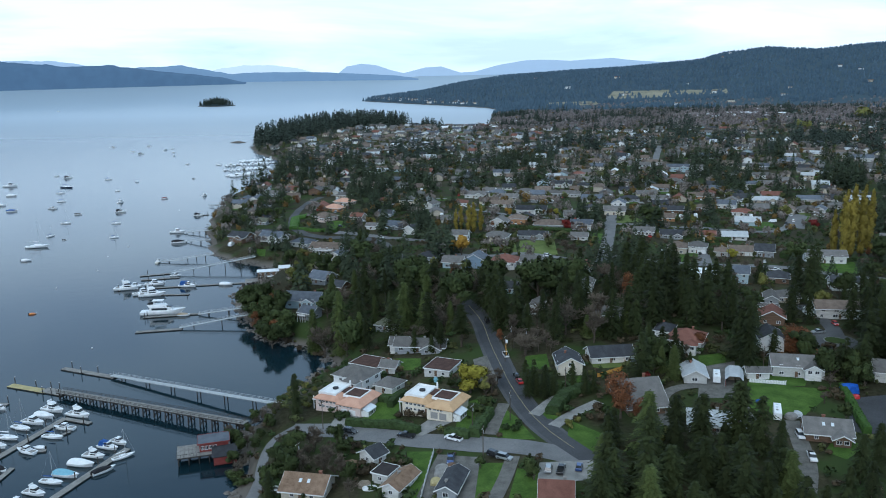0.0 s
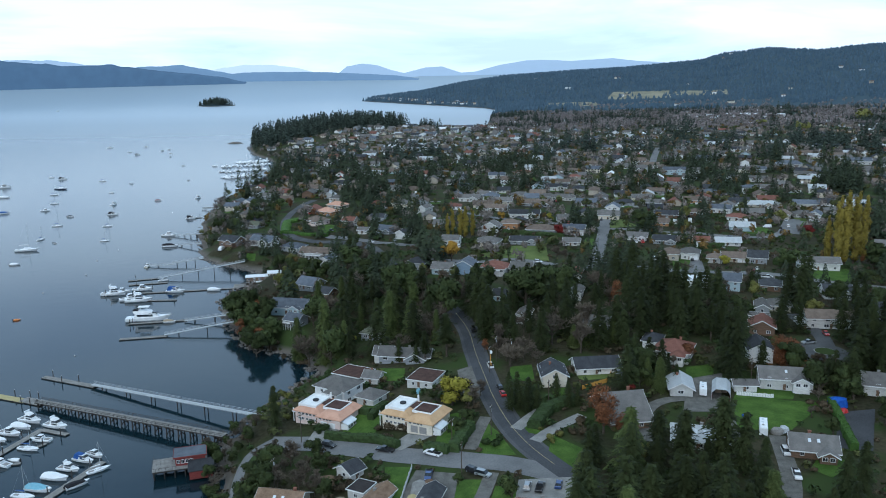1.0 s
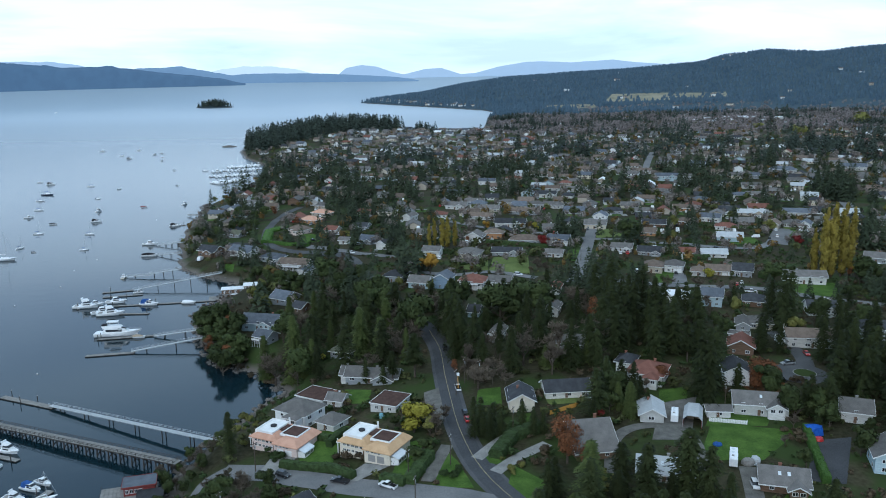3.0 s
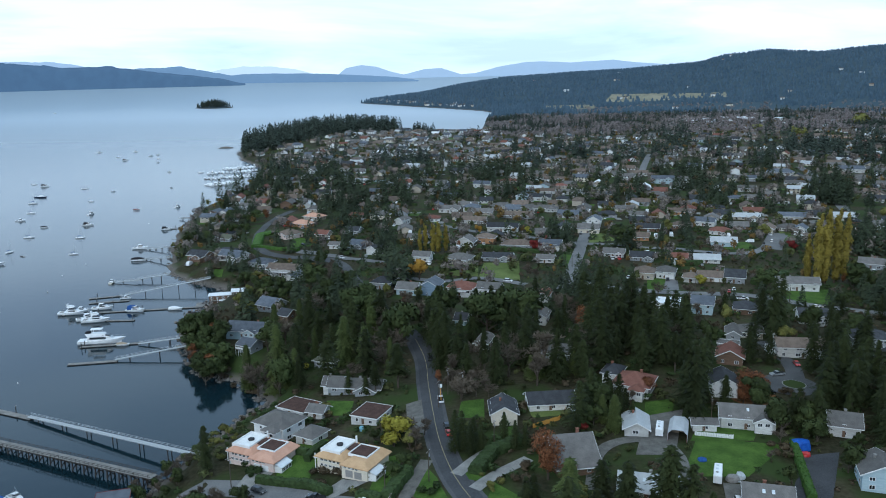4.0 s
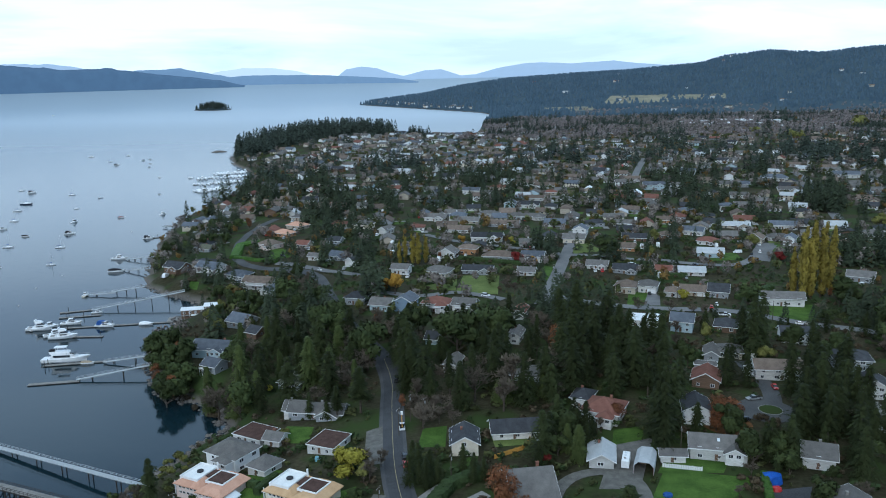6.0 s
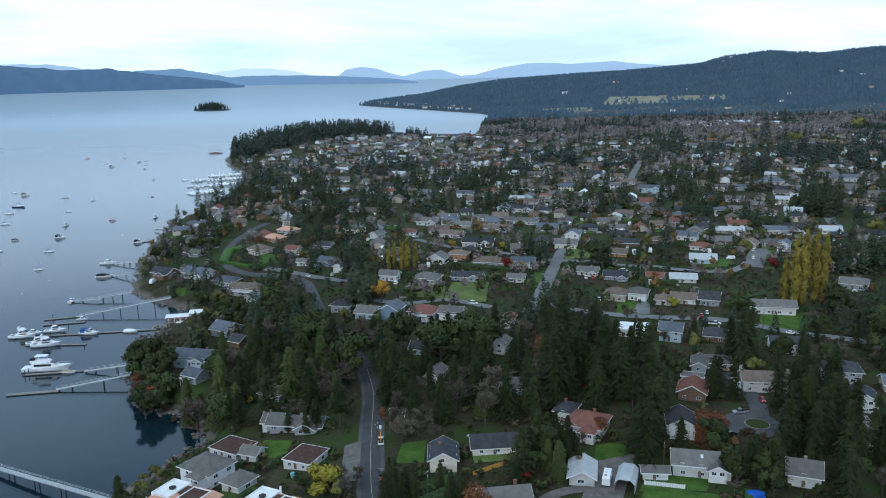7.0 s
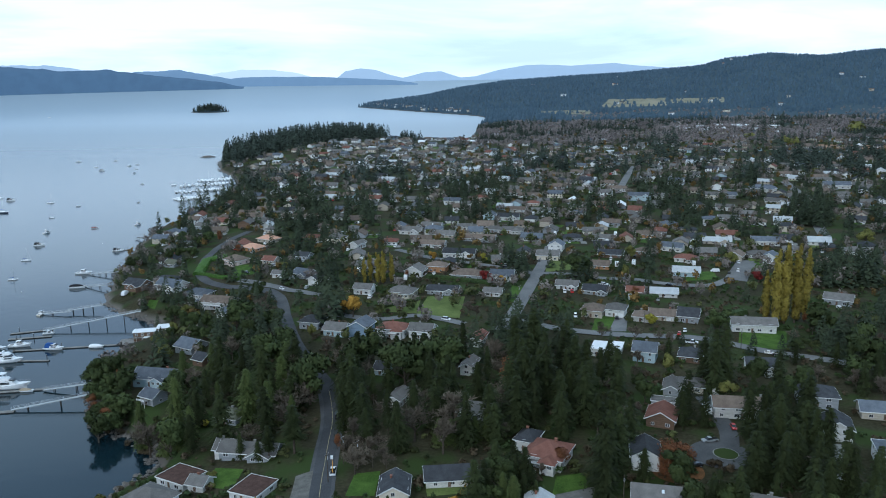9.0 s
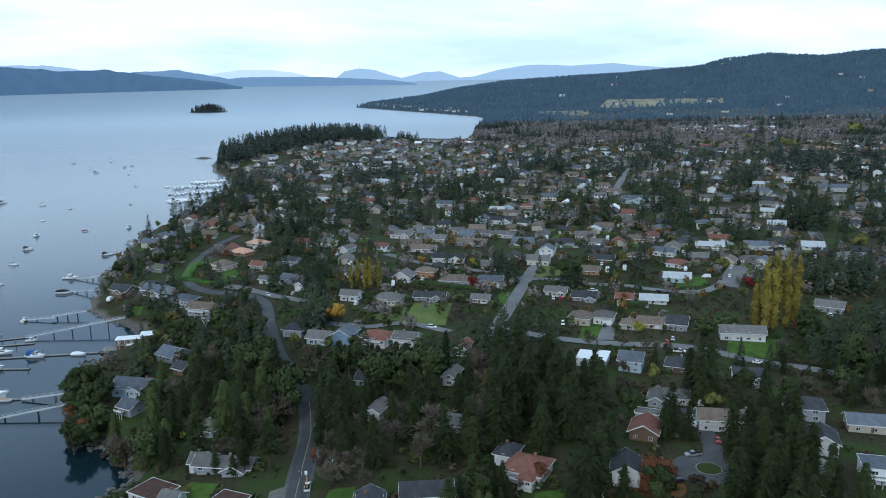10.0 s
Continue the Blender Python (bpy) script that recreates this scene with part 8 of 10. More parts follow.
for (ax, ay), (bx, by), n, ang in far_row:
    for k in range(n):
        u = (k + 0.5) / n
        for side in (-1, 1):
            if mr.random() < 0.12:
                continue
            off = side * 7.0
            px, py = ax + (bx - ax) * u - math.sin(radians(ang)) * off, ay + (by - ay) * u + math.cos(radians(ang)) * off
            if shore_distance(np.array([px]), np.array([py]))[0] < -3:
                copy_thing(mr.choices(pattern, (4, 4, 2, 1))[0], afloat(px, py, ang + 90 * side + mr.uniform(-4, 4)))

# parked vehicles
vehicle("pickup", 1.4, 226.7, 148, "car_white")
vehicle("suv", -31.5, 240.2, -29, "car_black")
vehicle("pickup", -13.2, 233.0, 161, "car_black")
vehicle("suv", 13.0, 214.2, -40, "car_black")
vehicle("suv", 15.7, 211.9, -30, "car_silver")
vehicle("car", 24.3, 265.8, 99, "car_red")
vehicle("car", 23.6, 271.3, 100, "car_black")
vehicle("pickup", 0.5, 214.2, -93, "car_blue")
vehicle("suv", 27.2, 204.2, 78, "car_silver")
vehicle("pickup", 30.5, 203.7, 74, "car_black")
vehicle("car", 35.6, 204.8, 76, "car_blue")
vehicle("car", -47.8, 207.5, -8, "car_white")
vehicle("suv", 102.6, 222.3, -98, "car_white")
vehicle("pickup", 100.4, 209.1, -102, "car_white")
vehicle("car", 66.8, 282.2, -91, "car_silver")
vehicle("pickup", 147.8, 313.8, -167, "car_silver")
vehicle("suv", 159.9, 337.1, -93, "car_silver")
vehicle("car", 159.2, 324.2, -95, "car_red")
vehicle("car", 138.1, 295.8, -165, "car_black")
vehicle("suv", 66.7, 282.4, -80, "car_silver")
vehicle("car", 166.8, 427.8, 74, "car_red")
vehicle("car", 170.8, 432.7, 74, "car_white")
vehicle("car", 141.6, 452.6, 78, "car_black")
vehicle("suv", 120.9, 455.5, -96, "car_white")
vehicle("car", 199.9, 401.1, -19, "car_white")
vehicle("car", 202.8, 398.7, -27, "car_black")
vehicle("suv", 237.6, 558.3, 71, "car_white")
vehicle("car", 230.0, 551.8, 69, "car_black")
vehicle("van", 222.6, 556.9, 178, "car_white")
vehicle("car", 185.1, 520.6, -39, "car_black")
vehicle("car", -46.4, 524.1, -55, "car_white")
vehicle("van", 15.9, 338.0, 96, "car_black")
lift = vehicle("pickup", 21.2, 293.4, 96, "car_white", "white utility truck with a raised yellow boom")
part("boom", Shape().tube((-1.8, 0, 1.0), (-0.4, 0, 4.2), 0.16, 0.13, 6).tube((-0.4, 0, 4.2), (-2.0, 0, 6.4), 0.13, 0.10, 6), "yellow_timber", lift, "jointed yellow lifting boom")
part("bucket", Shape().box(-2.5, -0.4, 5.9, -1.8, 0.4, 6.9), "white_gelcoat", lift, "white work bucket")
vehicle("pickup", 169.3, 415.0, -12, "car_white")
vehicle("car", -79.3, 568.2, -50, "car_black")
vehicle("suv", 146.9, 521.8, -18, "car_white")
vehicle("car", 161.1, 292.9, 30, "car_grey")
vehicle("van", 179.4, 286.9, 0, "car_white")
vehicle("suv", 54.6, 449.3, -24, "car_white")
trailer(91.9, 265.4, 74, 7.2)
trailer(101.4, 236.4, 71, 8.5)
trailer(163.5, 572.1, 78, 7)
trailer(175.6, 577.5, 77, 7)
trailer(153.6, 337.0, -94, 7)
trailer(182.4, 680.5, 79, 6)
trailer(162.2, 355.5, 72, 5)

# woods: firs and cedars beside the road and round the gardens
keep_off(-104, 468, 15)
for spot in ((124, 390, 8), (129, 388, 8), (122, 377, 6), (127, 376, 5), (148.6, 304.4, 11), (146, 290, 6), (143, 280, 5),
             (196, 335, 9), (193, 309, 9), (207, 346, 8), (216, 326, 9), (202, 289, 8), (190, 299, 7), (185, 293, 5), (212, 318, 6), (200, 328, 6),
             (14, 412, 8), (14, 400, 6), (30, 411, 8), (30, 399, 6), (44, 409, 8), (44, 397, 6), (1, 413, 7), (57, 405, 5), (22, 393, 4), (37, 392, 4)):
    keep_off(*spot)
keep_off(-104, 448, 13)
stand({'fir': 6, 'cedar': 3, 'tall_fir': 1, 'bare': 2.5, 'evergreen_oak': 2}, [(-83.8, 408.3), (-43.6, 401.4), (-19.7, 402.4), (10.4, 347.8), (11.0, 323.3), (-11.1, 327.4), (-30.9, 319.6), (-56.9, 329.5)], 8.6, (14, 22), 1)
stand({'fir': 5, 'evergreen_oak': 2, 'tall_fir': 1}, [(-65.5, 454.3), (-13.3, 431.3), (7.8, 370.9), (-18.7, 396.4), (-48.1, 397.6)], 8.2, (11, 18), 2)
stand({'fir': 6, 'tall_fir': 2.5, 'bare': 2.5, 'evergreen_oak': 1.2, 'rust': 0.3}, [(15.5, 395.2), (43.8, 410.1), (81.7, 413.8), (82.2, 352.1), (76.9, 309.9), (64.6, 303.3), (43.1, 299.3), (22.6, 311.6)], 8.0, (14, 22), 3)
stand({'fir': 7, 'tall_fir': 2, 'cedar': 0.5}, [(88.4, 427.4), (111.9, 401.2), (125.7, 358.4), (115.8, 314.5), (102.8, 309.8), (77.2, 312.2)], 8.0, (16, 25), 4)
stand({'fir': 6, 'tall_fir': 1, 'cedar': 1}, [(41.8, 204.9), (57.0, 214.3), (76.0, 224.5), (91.7, 213.5), (90.6, 191.9), (83.8, 169.4), (34.9, 170.3)], 6.6, (9, 20), 5, (1.0, 1.45))
stand({'fir': 7, 'tall_fir': 1}, [(173.0, 335.3), (191.2, 335.4), (172.1, 284.5), (152.3, 284.5)], 7.6, (15, 22), 6)
stand({'fir': 6, 'tall_fir': 1, 'evergreen_oak': 1}, [(183.8, 310.0), (213.9, 314.9), (178.4, 250.7), (154.7, 253.7)], 8, (14, 20), 7)
stand({'fir': 5, 'evergreen_oak': 2, 'bare': 1}, [(233.3, 429.6), (277.4, 429.6), (225.3, 335.6), (212.6, 353.0)], 8, (11, 18), 8)
stand({'evergreen_oak': 6, 'cedar': 1, 'rust': 0.3}, [(-110.7, 410.9), (-87.0, 394.1), (-71.3, 348.3), (-81.0, 343.1)], 4.2, (8, 13), 9)
stand({'fir': 4, 'evergreen_oak': 3, 'bare': 1}, [(-171.2, 564.7), (-177.0, 647.2), (-154.2, 721.8), (-122.5, 641.7), (-145.6, 593.1)], 11, (8, 13), 10)
stand({'fir': 3, 'evergreen_oak': 4, 'olive': 1}, [(-110.0, 485.0), (-83.3, 496.8), (-61.2, 438.5), (-77.9, 407.0)], 6, (6, 11), 11)
stand({'bare': 4, 'evergreen_oak': 2}, [(-56.7, 239.0), (-32.2, 231.8), (-26.5, 200.4), (-50.0, 202.2)], 5, (6, 9), 12)
stand({'evergreen_oak': 3, 'bare': 4}, [(-75.3, 256.5), (-66.4, 272.5), (-60.5, 274.2), (-58.2, 237.2), (-62.5, 232.0), (-65.9, 225.0)], 4, (4, 7), 13)
stand({'bare': 5, 'rust': 1, 'fir': 1}, [(23.2, 304.7), (37.0, 308.4), (39.4, 293.1), (26.4, 289.8)], 4.5, (7, 12), 14)
stand({'fir': 5, 'cedar': 1}, [(-49.2, 205.3), (-62.5, 160.5), (1.0, 145.3), (14.2, 171.7)], 16, (8, 13), 15)
stand({'fir': 3, 'bare': 3, 'cedar': 1}, [(-20.7, 408.2), (1.8, 401.0), (14.2, 341.6), (-0.3, 341.8)], 6.5, (13, 19), 21)
stand({'fir': 3, 'bare': 2}, [(5.4, 404.1), (16.8, 411.2), (24.0, 333.6), (19.5, 332.2)], 6.5, (12, 18), 22)
stand({'evergreen_oak': 2, 'bare': 2, 'fir': 1}, [(-61.6, 520.8), (-33.4, 480.1), (-20.5, 423.0), (-37.1, 435.6)], 6.5, (8, 14), 23)
stand({'fir': 6, 'tall_fir': 1}, [(166.2, 328.6), (204.6, 328.8), (178.7, 279.9), (144.4, 273.6)], 7.5, (15, 22), 31)
stand({'fir': 4, 'evergreen_oak': 1, 'cedar': 1}, [(73.1, 286.9), (85.3, 301.1), (85.7, 282.3), (74.7, 262.0)], 6.5, (9, 14), 32)
stand({'fir': 3, 'evergreen_oak': 2, 'bare': 2}, [(123.5, 282.1), (141.4, 279.9), (135.0, 263.6), (119.1, 263.6)], 6, (8, 14), 33)
stand({'evergreen_oak': 1.5, 'fir': 4, 'bare': 3, 'olive': 0.6, 'rust': 0.5}, [(121.9, 427.6), (186.1, 428.9), (163.5, 329.8), (116.9, 319.3)], 10, (6, 13), 41)
stand({'evergreen_oak': 1.5, 'fir': 5, 'bare': 2.5, 'cedar': 1}, [(63.7, 288.7), (175.7, 292.5), (169.9, 256.1), (61.9, 256.4)], 9.5, (6, 12), 42)
stand({'evergreen_oak': 2, 'fir': 5, 'bare': 2}, [(191.6, 429.0), (257.6, 429.7), (207.3, 330.1), (167.7, 329.8)], 10, (7, 15), 43)
stand({'evergreen_oak': 2, 'fir': 4, 'bare': 3, 'rust': 0.4}, [(98.3, 258.1), (161.5, 257.9), (147.7, 230.8), (91.2, 231.1)], 10, (5, 10), 44)

# single trees
tree("yellow", 7.1, 259.6, 10.5, 1.35)
tree("rust", 53.1, 236.3, 18, 1.0)
tree("rust", 58.3, 234.6, 9, 1.0)
tree("orange", 6.1, 455.6, 13, 1.0)
tree("orange", 0.8, 459.3, 9, 1.0)
tree("poplar", 217.8, 444.2, 41, 0.9)
tree("poplar", 223.6, 446.3, 44, 0.9)
tree("poplar", 229.4, 448.4, 43, 0.9)
tree("poplar", 235.7, 451.6, 40, 0.9)
tree("poplar", 215.8, 451.4, 28, 1.0)
tree("poplar", 3.2, 528.4, 17, 1.1)
tree("poplar", 6.5, 531.3, 20, 1.0)
tree("poplar", 11.7, 527.6, 21, 1.2)
tree("poplar", 15.2, 527.4, 22, 1.2)
tree("poplar", 19.6, 530.2, 20, 1.1)
tree("red", 76.3, 527.3, 9, 1)
tree("red", 79.4, 527.2, 7, 1)
tree("rust", 130.8, 293.0, 12, 1.6)
tree("rust", 126.4, 288.4, 9, 1.3)
tree("rust", 135.1, 295.7, 9, 1.3)
tree("red", 241.0, 531.4, 7.5, 1.4)
tree("orange", 86.8, 523.9, 6, 1)
tree("yellow", 156.3, 443.0, 5.5, 1.5)
tree("olive", 237.0, 572.4, 12, 1.1)
tree("orange", 41.7, 593.7, 7, 1.2)
tree("yellow", 76.8, 585.6, 7, 1.0)
tree("yellow", -35.9, 343.5, 4, 1)
tree("fir", -51.5, 255.0, 16, 0.9)
tree("fir", 24.6, 417.1, 12, 1)
tree("tall_fir", 4.6, 312.5, 18, 1.7)
tree("fir", 19.5, 326, 15, 1.0)
tree("fir", 19.0, 337, 17, 1.0)
tree("fir", 17.0, 348, 18, 1.0)
tree("fir", 14.5, 360, 18, 1.0)
tree("fir", 91.0, 207.6, 11, 1.0)
tree("fir", 80.9, 187.1, 15, 1.0)
tree("fir", 106.9, 195.4, 14, 1.0)
tree("fir", 112.4, 197.7, 16, 1.0)
tree("fir", 97.6, 182.4, 12, 1.0)
tree("fir", 103.4, 183.2, 13, 1.0)
tree("fir", 90.6, 179.1, 9, 1.0)
tree("fir", 81.7, 172.8, 12, 1.0)
tree("fir", 91.0, 170.8, 13, 1.0)
tree("bare", -14.5, 326.0, 11, 1.4)
tree("cedar", -47.3, 330.9, 15, 1)
tree("cedar", -42.2, 329.0, 15, 1)
tree("cedar", -38.9, 333.5, 14, 1)
tree("cedar", -11.2, 345.8, 16, 0.9)
tree("tall_fir", -3.9, 310.8, 13, 1.4)
tree("bare", -1.0, 347.1, 15, 1.5)
tree("bare", -7.6, 345.0, 16, 1.4)
tree("bare", -2.2, 332.4, 14, 1.3)
tree("fir", -3.6, 445.6, 22, 1.3)
tree("fir", -10.8, 474.3, 19, 1.2)
tree("fir", -1.0, 461.7, 18, 1.2)
tree("fir", -8.9, 440.9, 16, 1.1)
tree("fir", 83.2, 432.2, 19, 0.8)
tree("fir", 78.6, 427.4, 15, 0.9)
tree("fir", 76.8, 442.2, 11, 0.9)
tree("evergreen_oak", 134.1, 539.4, 16, 1.3)
tree("fir", 133.0, 539.4, 17, 1.3)
tree("fir", 135.2, 531.4, 15, 1.2)
tree("fir", 88.0, 488.4, 14, 0.9)
tree("fir", 161.6, 355.6, 27, 0.9)
tree("fir", 168.4, 365.3, 26, 1)
tree("fir", 160.1, 365.2, 20, 1)
tree("fir", 144.9, 332.3, 19, 1)
tree("fir", 141.6, 327.0, 15, 1)
tree("fir", 172.7, 523.9, 12, 1)
tree("fir", 151.3, 516.3, 9, 0.9)
tree("fir", 108.1, 284.5, 25, 0.85)
tree("fir", 105.0, 282.6, 18, 0.9)
tree("fir", 142.0, 266.5, 16, 1)
tree("fir", 136.1, 266.5, 15, 1)
tree("fir", 135.6, 269.9, 12, 1)
tree("fir", 141.6, 263.1, 13, 1)
tree("cedar", 55.0, 312.5, 9, 1.3)
tree("cedar", 59.1, 312.4, 9, 1.3)
tree("cedar", 63.2, 313.8, 9.5, 1.3)
tree("cedar", 67.3, 314.7, 9, 1.3)
tree("cedar", 71.5, 317.0, 9, 1.3)
tree("cedar", 75.6, 317.0, 8, 1.3)
tree("fir", 45.1, 214.6, 13, 1)
tree("fir", 47.4, 218.0, 12, 1)
tree("fir", 26.4, 267.3, 8, 1.1)
tree("fir", 28.6, 259.6, 11, 1)
tree("fir", 32.2, 257.1, 10, 1)
tree("fir", -14.4, 313.2, 11, 0.8)
tree("fir", -7.4, 309.9, 8, 1.2)
tree("rust", 94.6, 294.6, 8, 1.4)
tree("fir", 29.1, 254.9, 8, 1)
tree("fir", 45.0, 254.3, 9, 0.9)
tree("fir", 48.2, 256.5, 8, 1)
tree("fir", 66.6, 268.4, 17, 1.1)
tree("fir", 69.5, 276.0, 13, 1)
tree("fir", 74.5, 284.1, 10, 1)
tree("fir", 84.8, 272.9, 8, 0.9)
tree("fir", 84.0, 281.0, 9, 1)
tree("evergreen_oak", 8.9, 238.0, 6, 1.2)
tree("evergreen_oak", 11.8, 243.9, 6, 1)
tree("evergreen_oak", 0.9, 264.5, 4.5, 1)
tree("olive", 12.3, 256.7, 7, 1)
tree("bare", 14.2, 256.3, 10, 1)
tree("bare", 16.6, 266.1, 8, 1)
tree("bare", 9.7, 266.9, 9, 1)
tree("evergreen_oak", 22.8, 199.8, 7, 1)
tree("fir", 21.9, 201.3, 7, 1)
tree("evergreen_oak", 8.8, 208.3, 4, 1)
tree("evergreen_oak", -11.6, 207.6, 3, 1)
tree("bare", -41.4, 229.5, 11, 1.1)
tree("bare", -36.1, 217.6, 10, 1)
tree("bare", -31.0, 210.4, 9, 1)
tree("olive", 60.7, 219.4, 4, 1.5)
tree("bare", 77.4, 314.6, 10, 1.1)
tree("bare", 74.2, 312.3, 9, 1)
tree("bare", 138.1, 386.0, 9, 1.1)
tree("bare", 151.5, 393.8, 9, 1.2)
tree("rust", 160.6, 498.2, 6, 1.3)
tree("rust", 27.9, 542.7, 6, 1)
tree("bare", 65.9, 458.5, 10, 1.2)
tree("bare", 70.1, 452.9, 9, 1.1)
tree("rust", -103.3, 634.7, 7, 1)
tree("olive", 163.1, 539.4, 10, 0.8)
tree("olive", 176.7, 592.4, 11, 1)
tree("rust", -131.3, 682.6, 10, 1)
tree("evergreen_oak", 37.2, 365.5, 6, 1)
tree("olive", 6.0, 386.5, 5, 1)
tree("olive", -9.1, 421.9, 8, 0.7)
tree("rust", 0.9, 408.4, 6, 1)
tree("fir", 202.5, 394.7, 12, 1)
tree("evergreen_oak", 213.6, 402.9, 8, 1.3)
tree("evergreen_oak", 238.5, 444.4, 9, 1.3)
tree("bare", 230.6, 429.5, 10, 1.4)
tree("bare", 216.4, 415.7, 9, 1.3)
tree("rust", 235.0, 449.5, 6, 1)
tree("fir", 104.9, 272.9, 24, 0.9)
tree("fir", 112.5, 291.3, 23, 0.9)
tree("fir", 105.8, 284.4, 22, 0.9)
tree("fir", 118.7, 306.0, 20, 1)
tree("fir", 42.0, 262.5, 9, 1)
tree("fir", 45.3, 258.7, 8, 1)
tree("fir", 26.1, 253.6, 10, 1)
tree("fir", 31.3, 251.7, 10, 1)
tree("fir", 34.7, 254.5, 9, 1)
tree("bare", 11.8, 260.3, 12, 1.2)
tree("bare", 28.4, 293.0, 12, 1.2)
tree("rust", 19.8, 311.6, 6, 1)
tree("red", 67.3, 266.0, 4, 1.3)
tree("olive", 353.9, 634.4, 14, 1.2)
tree("fir", 282.0, 538.1, 24, 1.2)
tree("fir", 273.5, 530.8, 22, 1.2)
tree("fir", 290.2, 541.0, 18, 1.2)
tree("fir", 304.2, 537.4, 17, 1.1)
tree("fir", 276.9, 674.5, 12, 1.2)

# groves of taller firs among the farther streets
GROVES = []
GROVES.append(([(147.1, 734.4), (185.9, 731.0), (202.0, 807.8), (161.8, 812.0)], 12, 14, 21))
GROVES.append(([(317.2, 699.3), (361.6, 709.7), (414.1, 823.0), (374.9, 827.4)], 36, 16, 25))
GROVES.append(([(224.4, 692.6), (256.0, 690.3), (280.7, 774.6), (250.4, 777.6)], 14, 11, 16))
GROVES.append(([(362.3, 968.8), (405.3, 962.9), (459.3, 1112.1), (420.6, 1118.5)], 16, 15, 24))
GROVES.append(([(274.2, 514.2), (301.1, 513.5), (331.4, 571.4), (303.7, 572.8)], 32, 14, 22))
GROVES.append(([(83.9, 535.6), (105.5, 535.3), (110.6, 587.9), (90.8, 588.5)], 8, 12, 17))
GROVES.append(([(38.6, 865.4), (73.6, 861.5), (75.7, 980.2), (42.5, 984.6)], 16, 13, 20))
GROVES.append(([(-35.3, 833.2), (4.6, 828.8), (-3.5, 964.0), (-43.4, 969.1)], 18, 14, 22))
GROVES.append(([(-82.2, 677.1), (-44.8, 673.0), (-57.5, 780.7), (-98.2, 784.9)], 18, 13, 20))
GROVES.append(([(-139.3, 742.4), (-100.1, 736.3), (-122.5, 842.7), (-164.0, 859.6)], 20, 13, 20))
GROVES.append(([(-189.4, 877.4), (-134.3, 844.0), (-159.5, 969.4), (-232.2, 1057.0)], 14, 12, 18))
GROVES.append(([(-25.9, 514.0), (-8.2, 510.8), (-12.7, 564.7), (-30.2, 566.6)], 8, 14, 20))
GROVES.append(([(236.9, 863.9), (267.8, 860.3), (289.6, 951.9), (261.7, 955.6)], 10, 12, 18))
GROVES.append(([(95.6, 1034.7), (157.5, 1025.9), (168.0, 1144.7), (106.6, 1154.6)], 16, 12, 20))
GROVES.append(([(342.9, 1095.1), (391.7, 1087.4), (441.1, 1237.3), (389.9, 1246.7)], 14, 14, 22))
GROVES.append(([(434.5, 1047.4), (493.3, 1038.4), (582.1, 1238.4), (516.7, 1250.8)], 18, 15, 24))
GROVES.append(([(474.4, 981.0), (535.0, 972.4), (651.9, 1198.4), (582.1, 1211.3)], 20, 15, 24))
GROVES.append(([(-172.1, 697.2), (-137.9, 676.7), (-161.2, 767.8), (-196.8, 789.4)], 14, 11, 17))

# garden shrubs
tree("shrub_hedge", -37.4, 251.6, 2.8, 1.4)
tree("shrub_hedge", -35.9, 249.2, 1.5, 1.1)
tree("shrub_hedge", -34.3, 252.0, 3.0, 1.0)
tree("shrub_hedge", -39.9, 258.3, 2.4, 1.2)
tree("shrub_brown", -15.8, 248.1, 1.9, 1.4)
tree("shrub_brown", -8.5, 245.8, 2.8, 1.0)
tree("shrub_brown", -9.9, 246.6, 1.4, 1.3)
tree("shrub_brown", -13.9, 247.2, 3.2, 1.3)
tree("shrub_brown", -12.7, 239.3, 2.4, 1.2)
tree("shrub_brown", -13.5, 239.7, 2.6, 1.4)
tree("shrub_brown", -7.2, 244.1, 2.1, 1.0)
tree("shrub_hedge", 3.9, 246.5, 1.9, 1.2)
tree("shrub_hedge", 2.5, 239.9, 2.0, 1.1)
tree("shrub_hedge", 10.1, 240.2, 2.0, 1.1)
tree("shrub_hedge", 9.2, 245.3, 3.2, 0.9)
tree("shrub_hedge", 9.4, 236.2, 1.4, 1.3)
tree("shrub_hedge", 5.9, 240.1, 1.4, 0.9)
tree("shrub_hedge", 26.6, 241.0, 1.8, 1.3)
tree("shrub_hedge", 33.5, 240.9, 2.0, 1.1)
tree("shrub_hedge", 29.9, 242.8, 1.6, 1.3)
tree("shrub_hedge", 32.4, 241.8, 1.5, 1.4)
tree("shrub_hedge", 26.4, 247.9, 2.5, 1.4)
tree("shrub_olive", 33.9, 230.9, 2.4, 1.1)
tree("shrub_olive", 34.6, 238.7, 1.5, 1.0)
tree("shrub_olive", 36.9, 230.1, 1.7, 0.9)
tree("shrub_olive", 40.2, 234.8, 2.1, 1.0)
tree("shrub_olive", 36.2, 231.9, 2.2, 1.1)
tree("shrub_olive", 31.3, 231.1, 1.5, 1.1)
tree("shrub_brown", 47.2, 243.0, 2.7, 1.4)
tree("shrub_brown", 44.1, 236.0, 1.6, 1.1)
tree("shrub_brown", 39.7, 235.5, 1.9, 1.1)
tree("shrub_brown", 47.3, 235.2, 3.2, 1.1)
tree("shrub_brown", 42.9, 236.7, 2.3, 1.0)
tree("shrub_brown", 43.2, 242.9, 2.1, 1.4)
tree("shrub_olive", 67.4, 227.2, 2.3, 1.1)
tree("shrub_olive", 60.7, 230.9, 2.8, 1.3)
tree("shrub_olive", 61.9, 225.8, 2.8, 1.2)
